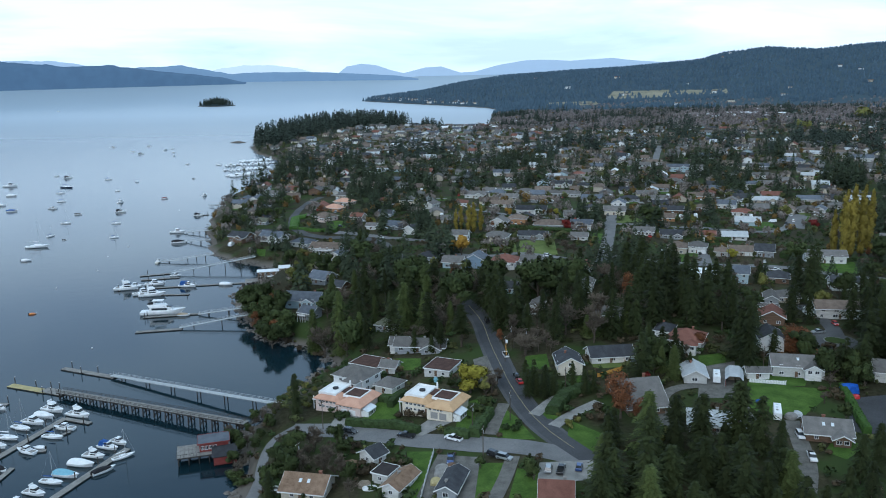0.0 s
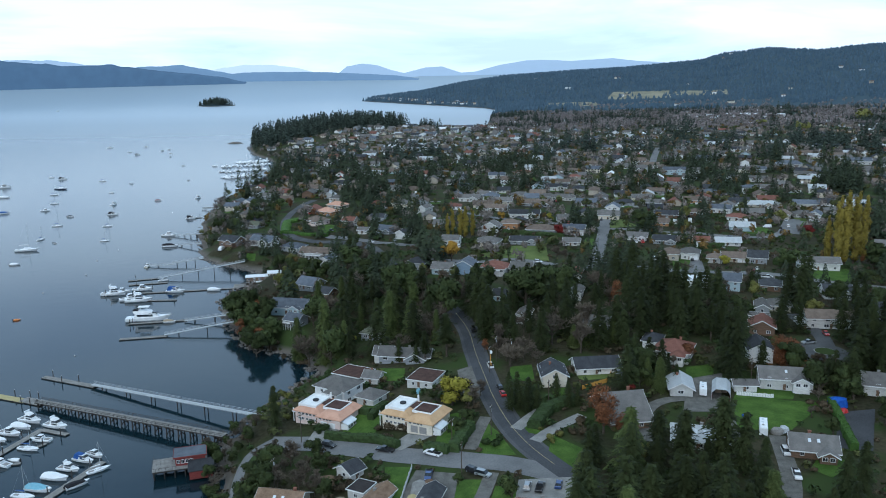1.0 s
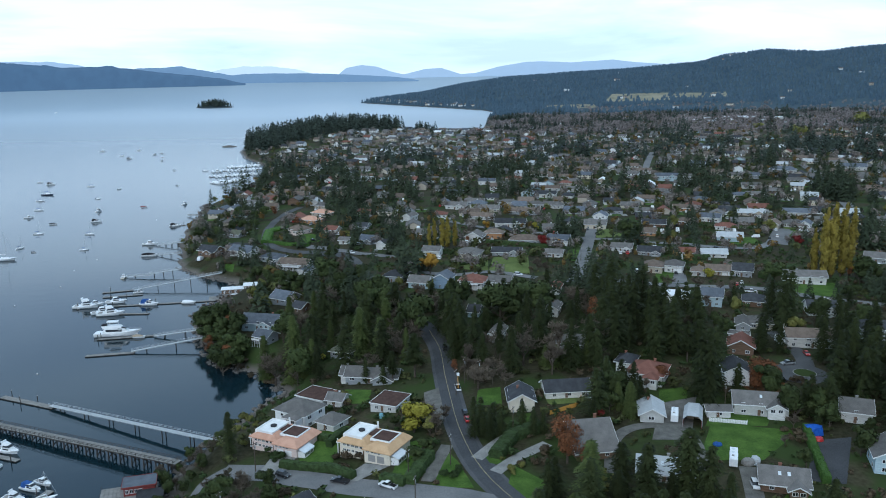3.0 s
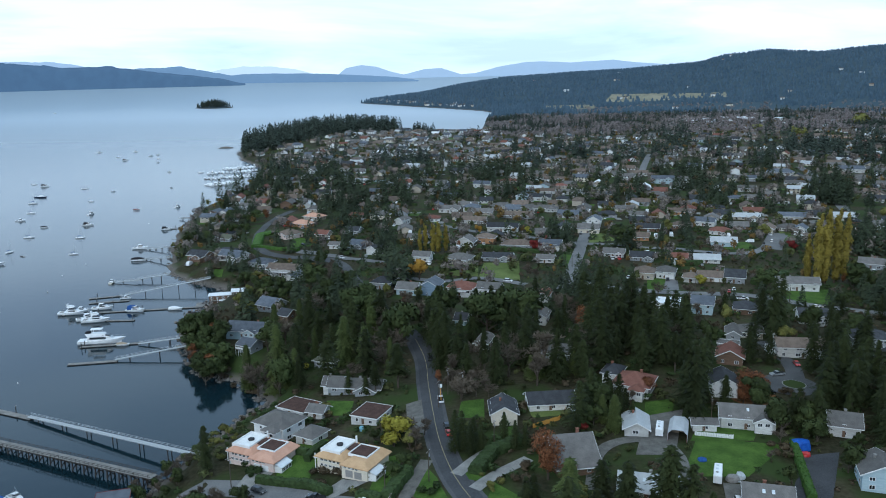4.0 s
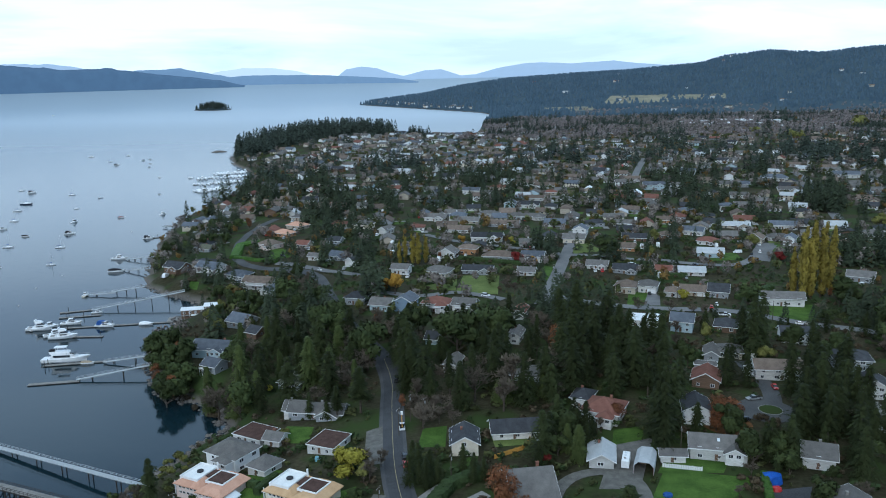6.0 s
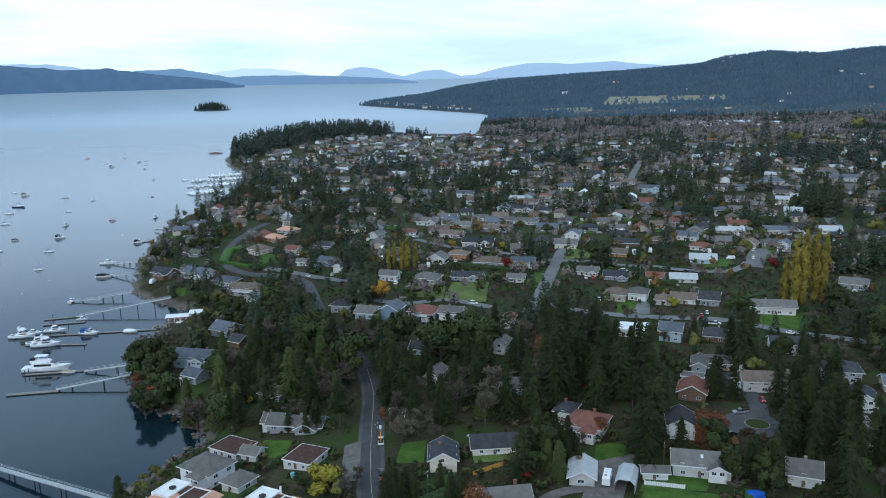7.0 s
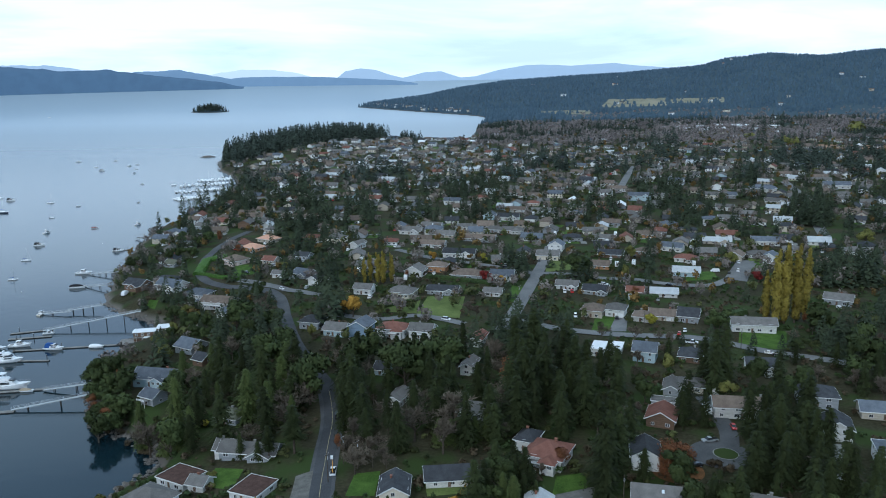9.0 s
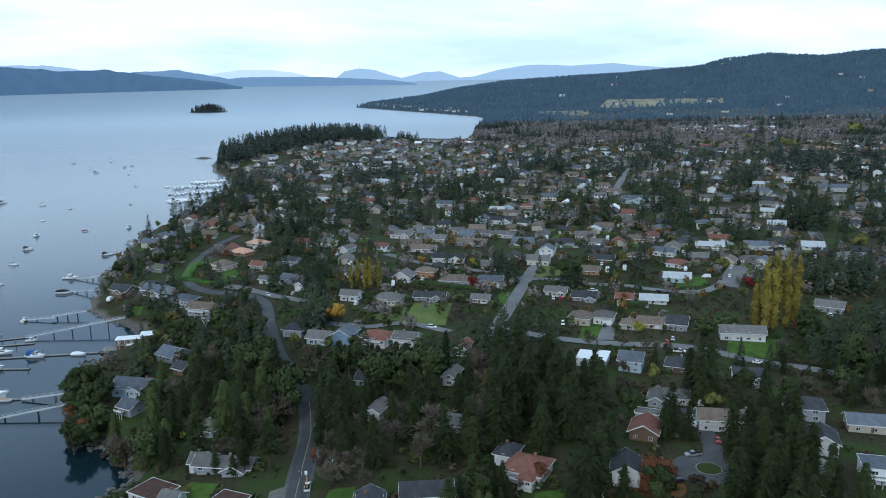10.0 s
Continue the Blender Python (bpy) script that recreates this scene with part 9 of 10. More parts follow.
tree("shrub_olive", 64.5, 226.0, 2.1, 1.3)
tree("shrub_olive", 61.9, 228.8, 2.8, 1.2)
tree("shrub_brown", 85.7, 239.4, 2.6, 1.2)
tree("shrub_brown", 84.5, 243.8, 1.9, 1.2)
tree("shrub_brown", 87.7, 240.7, 2.6, 1.3)
tree("shrub_brown", 87.3, 242.6, 2.7, 1.3)
tree("shrub_brown", 86.6, 240.5, 3.0, 1.2)
tree("shrub_brown", 91.9, 239.1, 2.3, 1.2)
tree("shrub_brown", 84.9, 240.6, 3.1, 1.1)
tree("shrub_brown", 90.1, 241.7, 2.7, 1.0)
tree("shrub_brown", 129.1, 251.3, 2.6, 1.1)
tree("shrub_brown", 126.6, 249.1, 2.5, 1.3)
tree("shrub_brown", 124.2, 256.5, 2.2, 1.2)
tree("shrub_brown", 123.2, 250.2, 2.5, 0.9)
tree("shrub_brown", 128.1, 255.6, 1.5, 1.0)
tree("shrub_brown", 126.9, 256.2, 1.7, 0.9)
tree("shrub_brown", 127.2, 253.7, 2.5, 1.2)
tree("shrub_evergreen", -50.8, 274.1, 1.4, 1.1)
tree("shrub_evergreen", -54.0, 293.4, 1.6, 1.3)
tree("shrub_evergreen", -53.6, 297.9, 2.5, 0.9)
tree("shrub_evergreen", -49.9, 287.9, 2.4, 1.4)
tree("shrub_evergreen", -45.6, 280.5, 2.9, 1.2)
tree("shrub_olive", -61.0, 289.7, 2.5, 1.2)
tree("shrub_olive", -49.3, 262.8, 2.5, 1.1)
tree("shrub_olive", -52.5, 277.0, 1.6, 1.2)
tree("shrub_olive", -58.0, 288.4, 2.5, 1.3)
tree("shrub_olive", -59.4, 282.5, 1.8, 1.0)
tree("shrub_evergreen", 11.5, 263.1, 3.1, 1.4)
tree("shrub_evergreen", 7.7, 265.3, 3.2, 1.1)
tree("shrub_evergreen", 5.9, 265.0, 3.2, 1.1)
tree("shrub_evergreen", 4.6, 263.4, 1.6, 1.2)
tree("shrub_brown", 12.2, 226.0, 2.8, 1.3)
tree("shrub_brown", 8.4, 224.4, 1.9, 1.4)
tree("shrub_brown", 15.2, 226.1, 1.9, 1.0)
tree("shrub_hedge", 23.5, 232.3, 2.5, 1.1)
tree("shrub_hedge", 20.2, 229.6, 2.7, 1.0)
tree("shrub_hedge", 21.4, 232.5, 2.4, 1.1)
tree("shrub_hedge", 17.2, 230.6, 2.2, 1.1)
tree("shrub_brown", -21.4, 214.8, 1.5, 1.0)
tree("shrub_brown", -23.6, 212.5, 3.0, 1.2)
tree("shrub_brown", -27.5, 214.2, 2.2, 1.2)
tree("shrub_brown", -21.7, 214.5, 2.3, 1.4)
tree("shrub_brown", -24.7, 217.0, 2.9, 1.0)
tree("shrub_brown", -25.0, 213.4, 1.5, 1.3)
tree("shrub_brown", -30.0, 228.0, 1.9, 1.3)
tree("shrub_brown", -28.3, 230.2, 2.3, 1.2)
tree("shrub_brown", -31.9, 229.6, 1.7, 1.2)
tree("shrub_brown", -29.3, 231.3, 1.8, 1.3)
tree("shrub_brown", -28.8, 225.5, 1.4, 1.3)
tree("shrub_evergreen", -10.9, 208.0, 2.7, 0.9)
tree("shrub_evergreen", -12.4, 214.9, 2.6, 1.4)
tree("shrub_evergreen", -13.6, 216.1, 1.9, 1.4)
tree("shrub_evergreen", -18.2, 213.7, 2.1, 1.0)
tree("shrub_olive", -59.3, 462.3, 1.6, 1.1)
tree("shrub_olive", -69.6, 467.3, 2.4, 1.3)
tree("shrub_olive", -53.1, 453.7, 2.2, 1.1)
tree("shrub_olive", -55.6, 445.8, 3.1, 1.1)
tree("shrub_olive", -64.4, 446.9, 1.7, 1.2)
tree("shrub_brown", -80.0, 413.9, 2.4, 1.2)
tree("shrub_brown", -86.7, 423.6, 1.9, 1.3)
tree("shrub_brown", -85.9, 432.9, 1.8, 1.1)
tree("shrub_brown", -82.0, 430.8, 2.7, 1.2)
tree("shrub_brown", -88.7, 421.7, 1.6, 1.0)
tree("shrub_olive", -49.1, 580.5, 3.0, 1.1)
tree("shrub_olive", -50.0, 555.2, 1.5, 1.3)
tree("shrub_olive", -61.2, 586.3, 3.1, 1.2)
tree("shrub_olive", -58.0, 587.7, 3.2, 1.2)
tree("shrub_olive", -45.3, 584.9, 2.5, 1.1)
tree("shrub_olive", -55.7, 576.8, 2.5, 1.1)
tree("shrub_brown", 144.5, 296.4, 2.9, 1.2)
tree("shrub_brown", 147.5, 293.2, 2.9, 1.2)
tree("shrub_brown", 144.9, 291.7, 2.7, 1.1)
tree("shrub_brown", 142.1, 297.5, 1.8, 0.9)
tree("shrub_brown", 148.1, 292.7, 2.8, 0.9)
tree("shrub_olive", -18.5, 293.6, 2.5, 1.1)
tree("shrub_olive", -20.8, 302.8, 1.7, 1.0)
tree("shrub_olive", -21.0, 299.6, 3.0, 1.0)
tree("shrub_olive", -22.6, 301.2, 1.7, 1.0)
tree("shrub_hedge", 146.0, 428.5, 1.5, 1.4)
tree("shrub_hedge", 145.3, 417.6, 2.6, 1.2)
tree("shrub_hedge", 146.7, 417.4, 1.6, 1.2)
tree("shrub_hedge", 145.7, 423.8, 2.7, 1.0)
tree("shrub_hedge", 148.3, 440.2, 1.8, 0.9)
tree("shrub_hedge", 32.7, 457.0, 2.1, 1.1)
tree("shrub_hedge", 33.1, 478.1, 2.7, 1.3)
tree("shrub_hedge", 28.0, 479.7, 2.6, 1.4)
tree("shrub_hedge", 36.1, 473.2, 3.2, 0.9)
tree("shrub_brown", -130.0, 520.9, 2.1, 0.9)
tree("shrub_brown", -118.2, 512.3, 2.3, 1.1)
tree("shrub_brown", -132.5, 531.0, 3.0, 1.1)
tree("shrub_brown", -115.8, 528.0, 1.8, 0.9)
tree("shrub_brown", -126.5, 530.1, 1.9, 1.1)
tree("shrub_brown", -128.5, 530.7, 1.5, 1.4)
tree("shrub_evergreen", 119.7, 442.1, 2.1, 1.2)
tree("shrub_evergreen", 119.1, 447.4, 1.6, 1.2)
tree("shrub_evergreen", 130.3, 439.9, 2.9, 1.0)
tree("shrub_evergreen", 117.1, 441.3, 2.3, 1.2)
tree("shrub_hedge", 186.0, 425.8, 2.7, 1.4)
tree("shrub_hedge", 186.5, 430.1, 2.9, 1.0)
tree("shrub_hedge", 184.8, 433.6, 1.6, 1.3)
tree("shrub_hedge", 195.1, 433.7, 1.6, 0.9)
tree("shrub_hedge", 188.7, 439.5, 2.2, 1.2)
tree("shrub_hedge", 188.9, 440.1, 2.7, 0.9)
tree("shrub_evergreen", -65.6, 226.9, 2.1, 0.9)
tree("shrub_evergreen", -63.6, 226.6, 2.8, 1.2)
tree("shrub_evergreen", -57.8, 220.6, 2.8, 1.2)
tree("shrub_evergreen", -62.2, 221.9, 2.6, 1.4)
tree("shrub_evergreen", -59.5, 221.5, 1.9, 1.3)
tree("shrub_evergreen", -64.4, 228.3, 1.5, 1.0)
tree("shrub_evergreen", -64.1, 223.4, 1.9, 0.9)
tree("shrub_evergreen", -59.4, 222.6, 1.4, 0.9)
tree("shrub_evergreen", -66.1, 226.3, 2.9, 1.4)
tree("shrub_evergreen", -52.7, 217.6, 2.2, 1.1)
tree("shrub_evergreen", -56.0, 221.0, 2.5, 1.3)
tree("shrub_evergreen", -51.7, 217.5, 2.4, 1.0)
tree("shrub_evergreen", -51.3, 215.2, 3.1, 1.3)
tree("shrub_evergreen", -57.8, 220.3, 3.0, 1.1)
tree("shrub_evergreen", -54.3, 217.4, 2.8, 1.4)
tree("shrub_evergreen", -52.3, 212.5, 2.5, 1.0)
tree("shrub_evergreen", -50.2, 214.1, 1.5, 1.4)
tree("shrub_olive", -61.5, 295.1, 2.3, 1.3)
tree("shrub_olive", -58.4, 300.4, 1.9, 1.0)
tree("shrub_olive", -55.5, 295.8, 2.8, 1.0)
tree("shrub_olive", -58.8, 299.9, 3.2, 1.3)
tree("shrub_olive", -49.0, 278.0, 2.1, 1.0)
tree("shrub_olive", -50.9, 287.3, 1.5, 1.0)
tree("shrub_brown", -80.6, 353.9, 3.0, 1.0)
tree("shrub_brown", -72.4, 355.4, 2.6, 1.3)
tree("shrub_brown", -73.5, 352.1, 2.1, 0.9)
tree("shrub_brown", -76.0, 355.2, 1.7, 1.1)
tree("shrub_brown", -81.2, 363.0, 2.0, 1.1)
tree("shrub_brown", -75.9, 353.8, 2.1, 1.4)
tree("shrub_brown", -55.9, 334.0, 2.6, 1.2)
tree("shrub_brown", -59.7, 335.8, 2.1, 1.2)
tree("shrub_brown", -59.3, 339.6, 1.9, 0.9)
tree("shrub_brown", -67.2, 342.1, 2.4, 1.3)
tree("shrub_brown", -59.8, 342.4, 3.1, 1.0)
tree("shrub_brown", -60.6, 345.0, 2.8, 1.2)

# ---- the rest of the town, its trees and the woods behind ----
def street_axis(x, y):
    return -16 + 12 * math.sin(x * 0.004 + y * 0.003)


def headland(x, y):
    """The wooded end of the peninsula."""
    return x < -95 and y > 1440 + 1.6 * (x + 215)


def thicket(x, y):
    """How far a spot lies inside one of the town's clumps of firs."""
    return noise.noise(Vector((x * 0.0085, y * 0.0085, 11))) + 0.35 * noise.noise(Vector((x * 0.03, y * 0.03, 4))) \
        + (0.20 if x < 70 - 0.1 * (y - 690) and 690 < y < 1120 else -0.22 if -290 < x < 190 and 1090 < y < 1560 else 0.10 if x > 230 and y < 1000 else 0)


def open_shore(x, y):
    """The park and open gardens by the bay."""
    return -95 < x < 95 and y > 1560


KEPT = []


def simple_house(x, y, turn, r):
    """A low house of the middle distance: walls, roof with eaves, chimney, windows."""
    roof = r.choices(("dark_shingles", "grey_shingles", "blue_shingles", "brown_shingles", "red_shingles", "pale_metal_roof"), (3, 5, 3, 4, 1.6, 0.8))[0]
    wall = r.choices(("white_paint", "weathered_siding", "beige_siding", "grey_siding", "cream_stucco", "brown_siding"), (1.5, 4, 3, 2, 1, 2))[0]
    w, d, high, rise = r.uniform(11, 16), r.uniform(8.5, 11), r.choice((2.7, 2.7, 2.9, 4.7)), r.uniform(2.1, 2.9)
    ob = thing("house", f"low house, {wall.replace('_', ' ')} walls, {ROOF_WORDS[roof]}, among garden trees", "house", "houses of the neighbourhood", on_ground(x, y, turn))
    one, shape = Matrix.Identity(4), r.choice(("gable", "gable", "hip"))
    body(ob, w, d, high, rise, wall, shape, one)
    o, t, s = 0.75, 0.22, Shape()
    if shape == "gable":
        y1, z1 = d / 2 + o, high - rise / (d / 2) * o
        s.prism([(-y1, z1), (0, high + rise), (y1, z1), (y1, z1 + t), (0, high + rise + t), (-y1, z1 + t)], -w / 2 - o, w / 2 + o)
        part("roof", s, roof, ob)
    else:
        W, D = w / 2 + o, d / 2 + o
        q, z0 = max(W - D, 0.1), high - 0.02
        s.add([(-W, -D, z0), (W, -D, z0), (W, D, z0), (-W, D, z0), (-W, -D, z0 + t), (W, -D, z0 + t), (W, D, z0 + t), (-W, D, z0 + t), (-q, 0, high + rise), (q, 0, high + rise)],
              [(3, 2, 1, 0), (0, 1, 5, 4), (1, 2, 6, 5), (2, 3, 7, 6), (3, 0, 4, 7), (4, 5, 9, 8), (5, 6, 9), (6, 7, 8, 9), (7, 4, 8)])
        part("roof", s, roof, ob)
    for k in range(3):
        part("window", FAR_WINDOW, "", ob, m=side_pose(0, (k - 1) * w * 0.3, high - 1.25, w, d) @ Matrix.Diagonal((1.7, 1, 1.2, 1)))
    if r.random() < 0.6:
        part("chimney", Shape().box(-0.4, -0.3, high - 0.2, 0.4, 0.3, high + rise + 0.8), r.choice(("brick_chimney", "white_paint")), ob, m=pose(r.uniform(-0.3, 0.3) * w, 0.8, 0))
    return ob


def garden(x, y, turn, r):
    """A small lawn and a pale drive before a house."""
    c, s = math.cos(turn), math.sin(turn)

    def sheet(u0, u1, v0, v1, name, material, label, category, up):
        verts = []
        for j in range(4):
            for i in range(4):
                u, v = u0 + (u1 - u0) * i / 3, v0 + (v1 - v0) * j / 3
                px, py = x + u * c - v * s, y + u * s + v * c
                verts.append((px, py, height(px, py) + up))
        faces = [(4 * j + i, 4 * j + i + 1, 4 * j + i + 5, 4 * j + i + 4) for j in range(3) for i in range(3)]
        tagged(part(name, Shape().add(verts, faces), material), label, category, kind="structure")

    if r.random() < 0.8:
        sheet(-8, 4, -14.5, -6.8, "lawn", r.choice(("lawn_grass", "pale_lawn_grass", "lawn_grass")), "mown green garden lawn beside a house", "lawn", 0.22)
    if r.random() < 0.6:
        sheet(5, 9.5, -15, -5.5, "driveway", "concrete", "pale concrete driveway beside a house", "driveway", 0.24)


def far_houses():
    """Houses of the distant streets: walls, pitched roofs and dark windows, in one mesh of many colours."""
    r = random.Random(21)
    roofs = ["dark_shingles", "grey_shingles", "blue_shingles", "brown_shingles", "red_shingles", "pale_metal_roof", "white_metal_roof"]
    walls = ["white_paint", "beige_siding", "grey_siding", "pale_blue_siding", "brown_siding", "cream_stucco"]
    names = roofs + walls + ["lawn_grass", "concrete", "window_glass"]
    verts, faces, slots, spots = [], [], [], []

    def put(vs, fs, slot):
        k = len(verts)
        verts.extend(vs)
        for f in fs:
            faces.append(tuple(i + k for i in f))
            slots.append(slot)

    def build(x, y, turn, w, d, high, rise, rs, ws):
        g = height(x, y)
        c, s = math.cos(turn), math.sin(turn)

        def at(px, py, pz):
            qx, qy, qz = squeeze(x + px * c - py * s, y + px * s + py * c, g + pz)
            return (float(qx), float(qy), float(qz))

        a, b = w / 2, d / 2
        put([at(-a, -b, -2), at(a, -b, -2), at(a, b, -2), at(-a, b, -2), at(-a, -b, high), at(a, -b, high), at(a, b, high), at(-a, b, high), at(-a, 0, high + rise), at(a, 0, high + rise)],
            [(0, 1, 5, 4), (1, 2, 6, 9, 5), (2, 3, 7, 6), (3, 0, 4, 8, 7)], len(roofs) + ws)
        o, k, t = 0.6, rise / b, 0.25
        for q in (-1, 1):
            e = high - k * o
            put([at(-a - o, 0, high + rise), at(a + o, 0, high + rise), at(a + o, q * (b + o), e), at(-a - o, q * (b + o), e),
                 at(-a - o, 0, high + rise + t), at(a + o, 0, high + rise + t), at(a + o, q * (b + o), e + t), at(-a - o, q * (b + o), e + t)],
                [(0, 1, 2, 3), (4, 5, 6, 7), (2, 3, 7, 6), (0, 3, 7, 4), (1, 2, 6, 5)], rs)
        if y < 1500:
            # a lawn and a drive before the house
            q = r.random()
            for u0, u1, v0, v1, slot, pick in ((-a, a * 0.3, -b - 9, -b - 1.5, len(names) - 3, q < 0.55), (a * 0.35, a * 0.9, -b - 10, -b - 0.3, len(names) - 2, q > 0.3)):
                if pick and y < 1500:
                    ring = [(u0, v0), (u1, v0), (u1, v1), (u0, v1)]
                    put([(x + u * c - v * s, y + u * s + v * c, height(x + u * c - v * s, y + u * s + v * c) + 0.3) for u, v in ring], [(0, 1, 2, 3)], slot)
        for j in range(int(w / 3.2)):
            px = -a + (j + 0.5) * w / int(w / 3.2)
            for up in ((1.4, 3.7) if high > 4 else (1.4,)):
                put([at(px - 0.7, -b - 0.05, up - 0.6), at(px + 0.7, -b - 0.05, up - 0.6), at(px + 0.7, -b - 0.05, up + 0.6), at(px - 0.7, -b - 0.05, up + 0.6)], [(0, 1, 2, 3)], len(names) - 1)

    near = {}

    def roomy(x, y):
        i, j = int(x // 30), int(y // 30)
        return all((x - a) ** 2 + (y - b) ** 2 > q * q for p in (-1, 0, 1) for k in (-1, 0, 1) for a, b, q in near.get((i + p, j + k), ()))

    for _ in range(9000):
        y = r.uniform(560, 2050)
        x = r.uniform(-330, 0.52 * y + 120)
        if inland(x, y) < 22:
            continue
        west_end = x < -60 + 0.02 * y and 1330 < y < 1560
        dens = 0.8 if y < 1250 else 0.9 if west_end else 0.5 if y < 1550 else 0.14
        if headland(x, y) or (x < -190 and 900 < y < 1230):
            dens = 0.03
        if noise.noise(Vector((x * 0.006, y * 0.006, 3))) < -0.22:
            dens *= 0.25
        if thicket(x, y) > 0.17:
            dens *= 0.15
        if open_shore(x, y):
            dens = 0.30
        if x > 150 and y > 640:
            dens *= 0.62
        if r.random() > dens or not roomy(x, y) or blocked(x, y, 9):
            continue
        spots.append((x, y, r.uniform(17.5, 24)))
        near.setdefault((int(x // 30), int(y // 30)), []).append(spots[-1])
        turn = math.radians(street_axis(x, y) + (90 if r.random() < 0.3 else 0) + r.uniform(-8, 8))
        if y < 780 and len(KEPT) < 125:
            KEPT.append(simple_house(x, y, math.degrees(turn), r))
            garden(x, y, turn, r)
            continue
        build(x, y, turn, r.uniform(11, 17), r.uniform(8.5, 11.5), r.choice((2.6, 2.6, 2.8, 2.8, 4.6)), r.uniform(2.2, 3.1),
              r.choices(range(7), (3.0, 6, 2.5, 5.0, 0.9, 1.6, 0.4))[0], r.choices(range(6), (11, 2.5, 1.5, 1, 1.0, 3))[0])
    for k in range(14):
        # long pale sheds and a school beyond the bare fields
        x, y = 640 + r.uniform(-110, 110), 1820 + r.uniform(-60, 90)
        build(x, y, math.radians(-16), r.uniform(22, 44), r.uniform(12, 18), 5.0, 1.2, 6 if k % 2 else 5, 0)
        spots.append((x, y, 20))
    for _ in range(60):
        # a few houses low on the point across the bay
        u = r.random()
        x, y = -360 + 430 * u + r.uniform(0, 40), 3700 - 850 * u + r.uniform(20, 90)
        build(x, y, math.radians(-30), r.uniform(12, 18), 9, 5, 2, r.randrange(4), r.choice((0, 0, 1, 5)))
    for _ in range(26):
        # scattered houses on the hillside
        az, rr = math.radians(r.uniform(4, 27)), r.uniform(2300, 4300)
        build(CENTRE[0] + rr * math.sin(az), CENTRE[1] + rr * math.cos(az), math.radians(r.uniform(-40, 20)), r.uniform(13, 20), 10, 5.5, 2, r.randrange(6), r.choice((0, 0, 1, 5)))
    me = bpy.data.meshes.new("distant_houses")
    me.from_pydata(verts, [], faces)
    for n in names:
        me.materials.append(MATS[n])
    me.polygons.foreach_set("material_index", slots)
    tagged(new("distant_houses", me), "distant low houses with pale walls and grey roofs among trees", "houses", kind="stuff")
    return spots


FAR_SPOTS = far_houses()


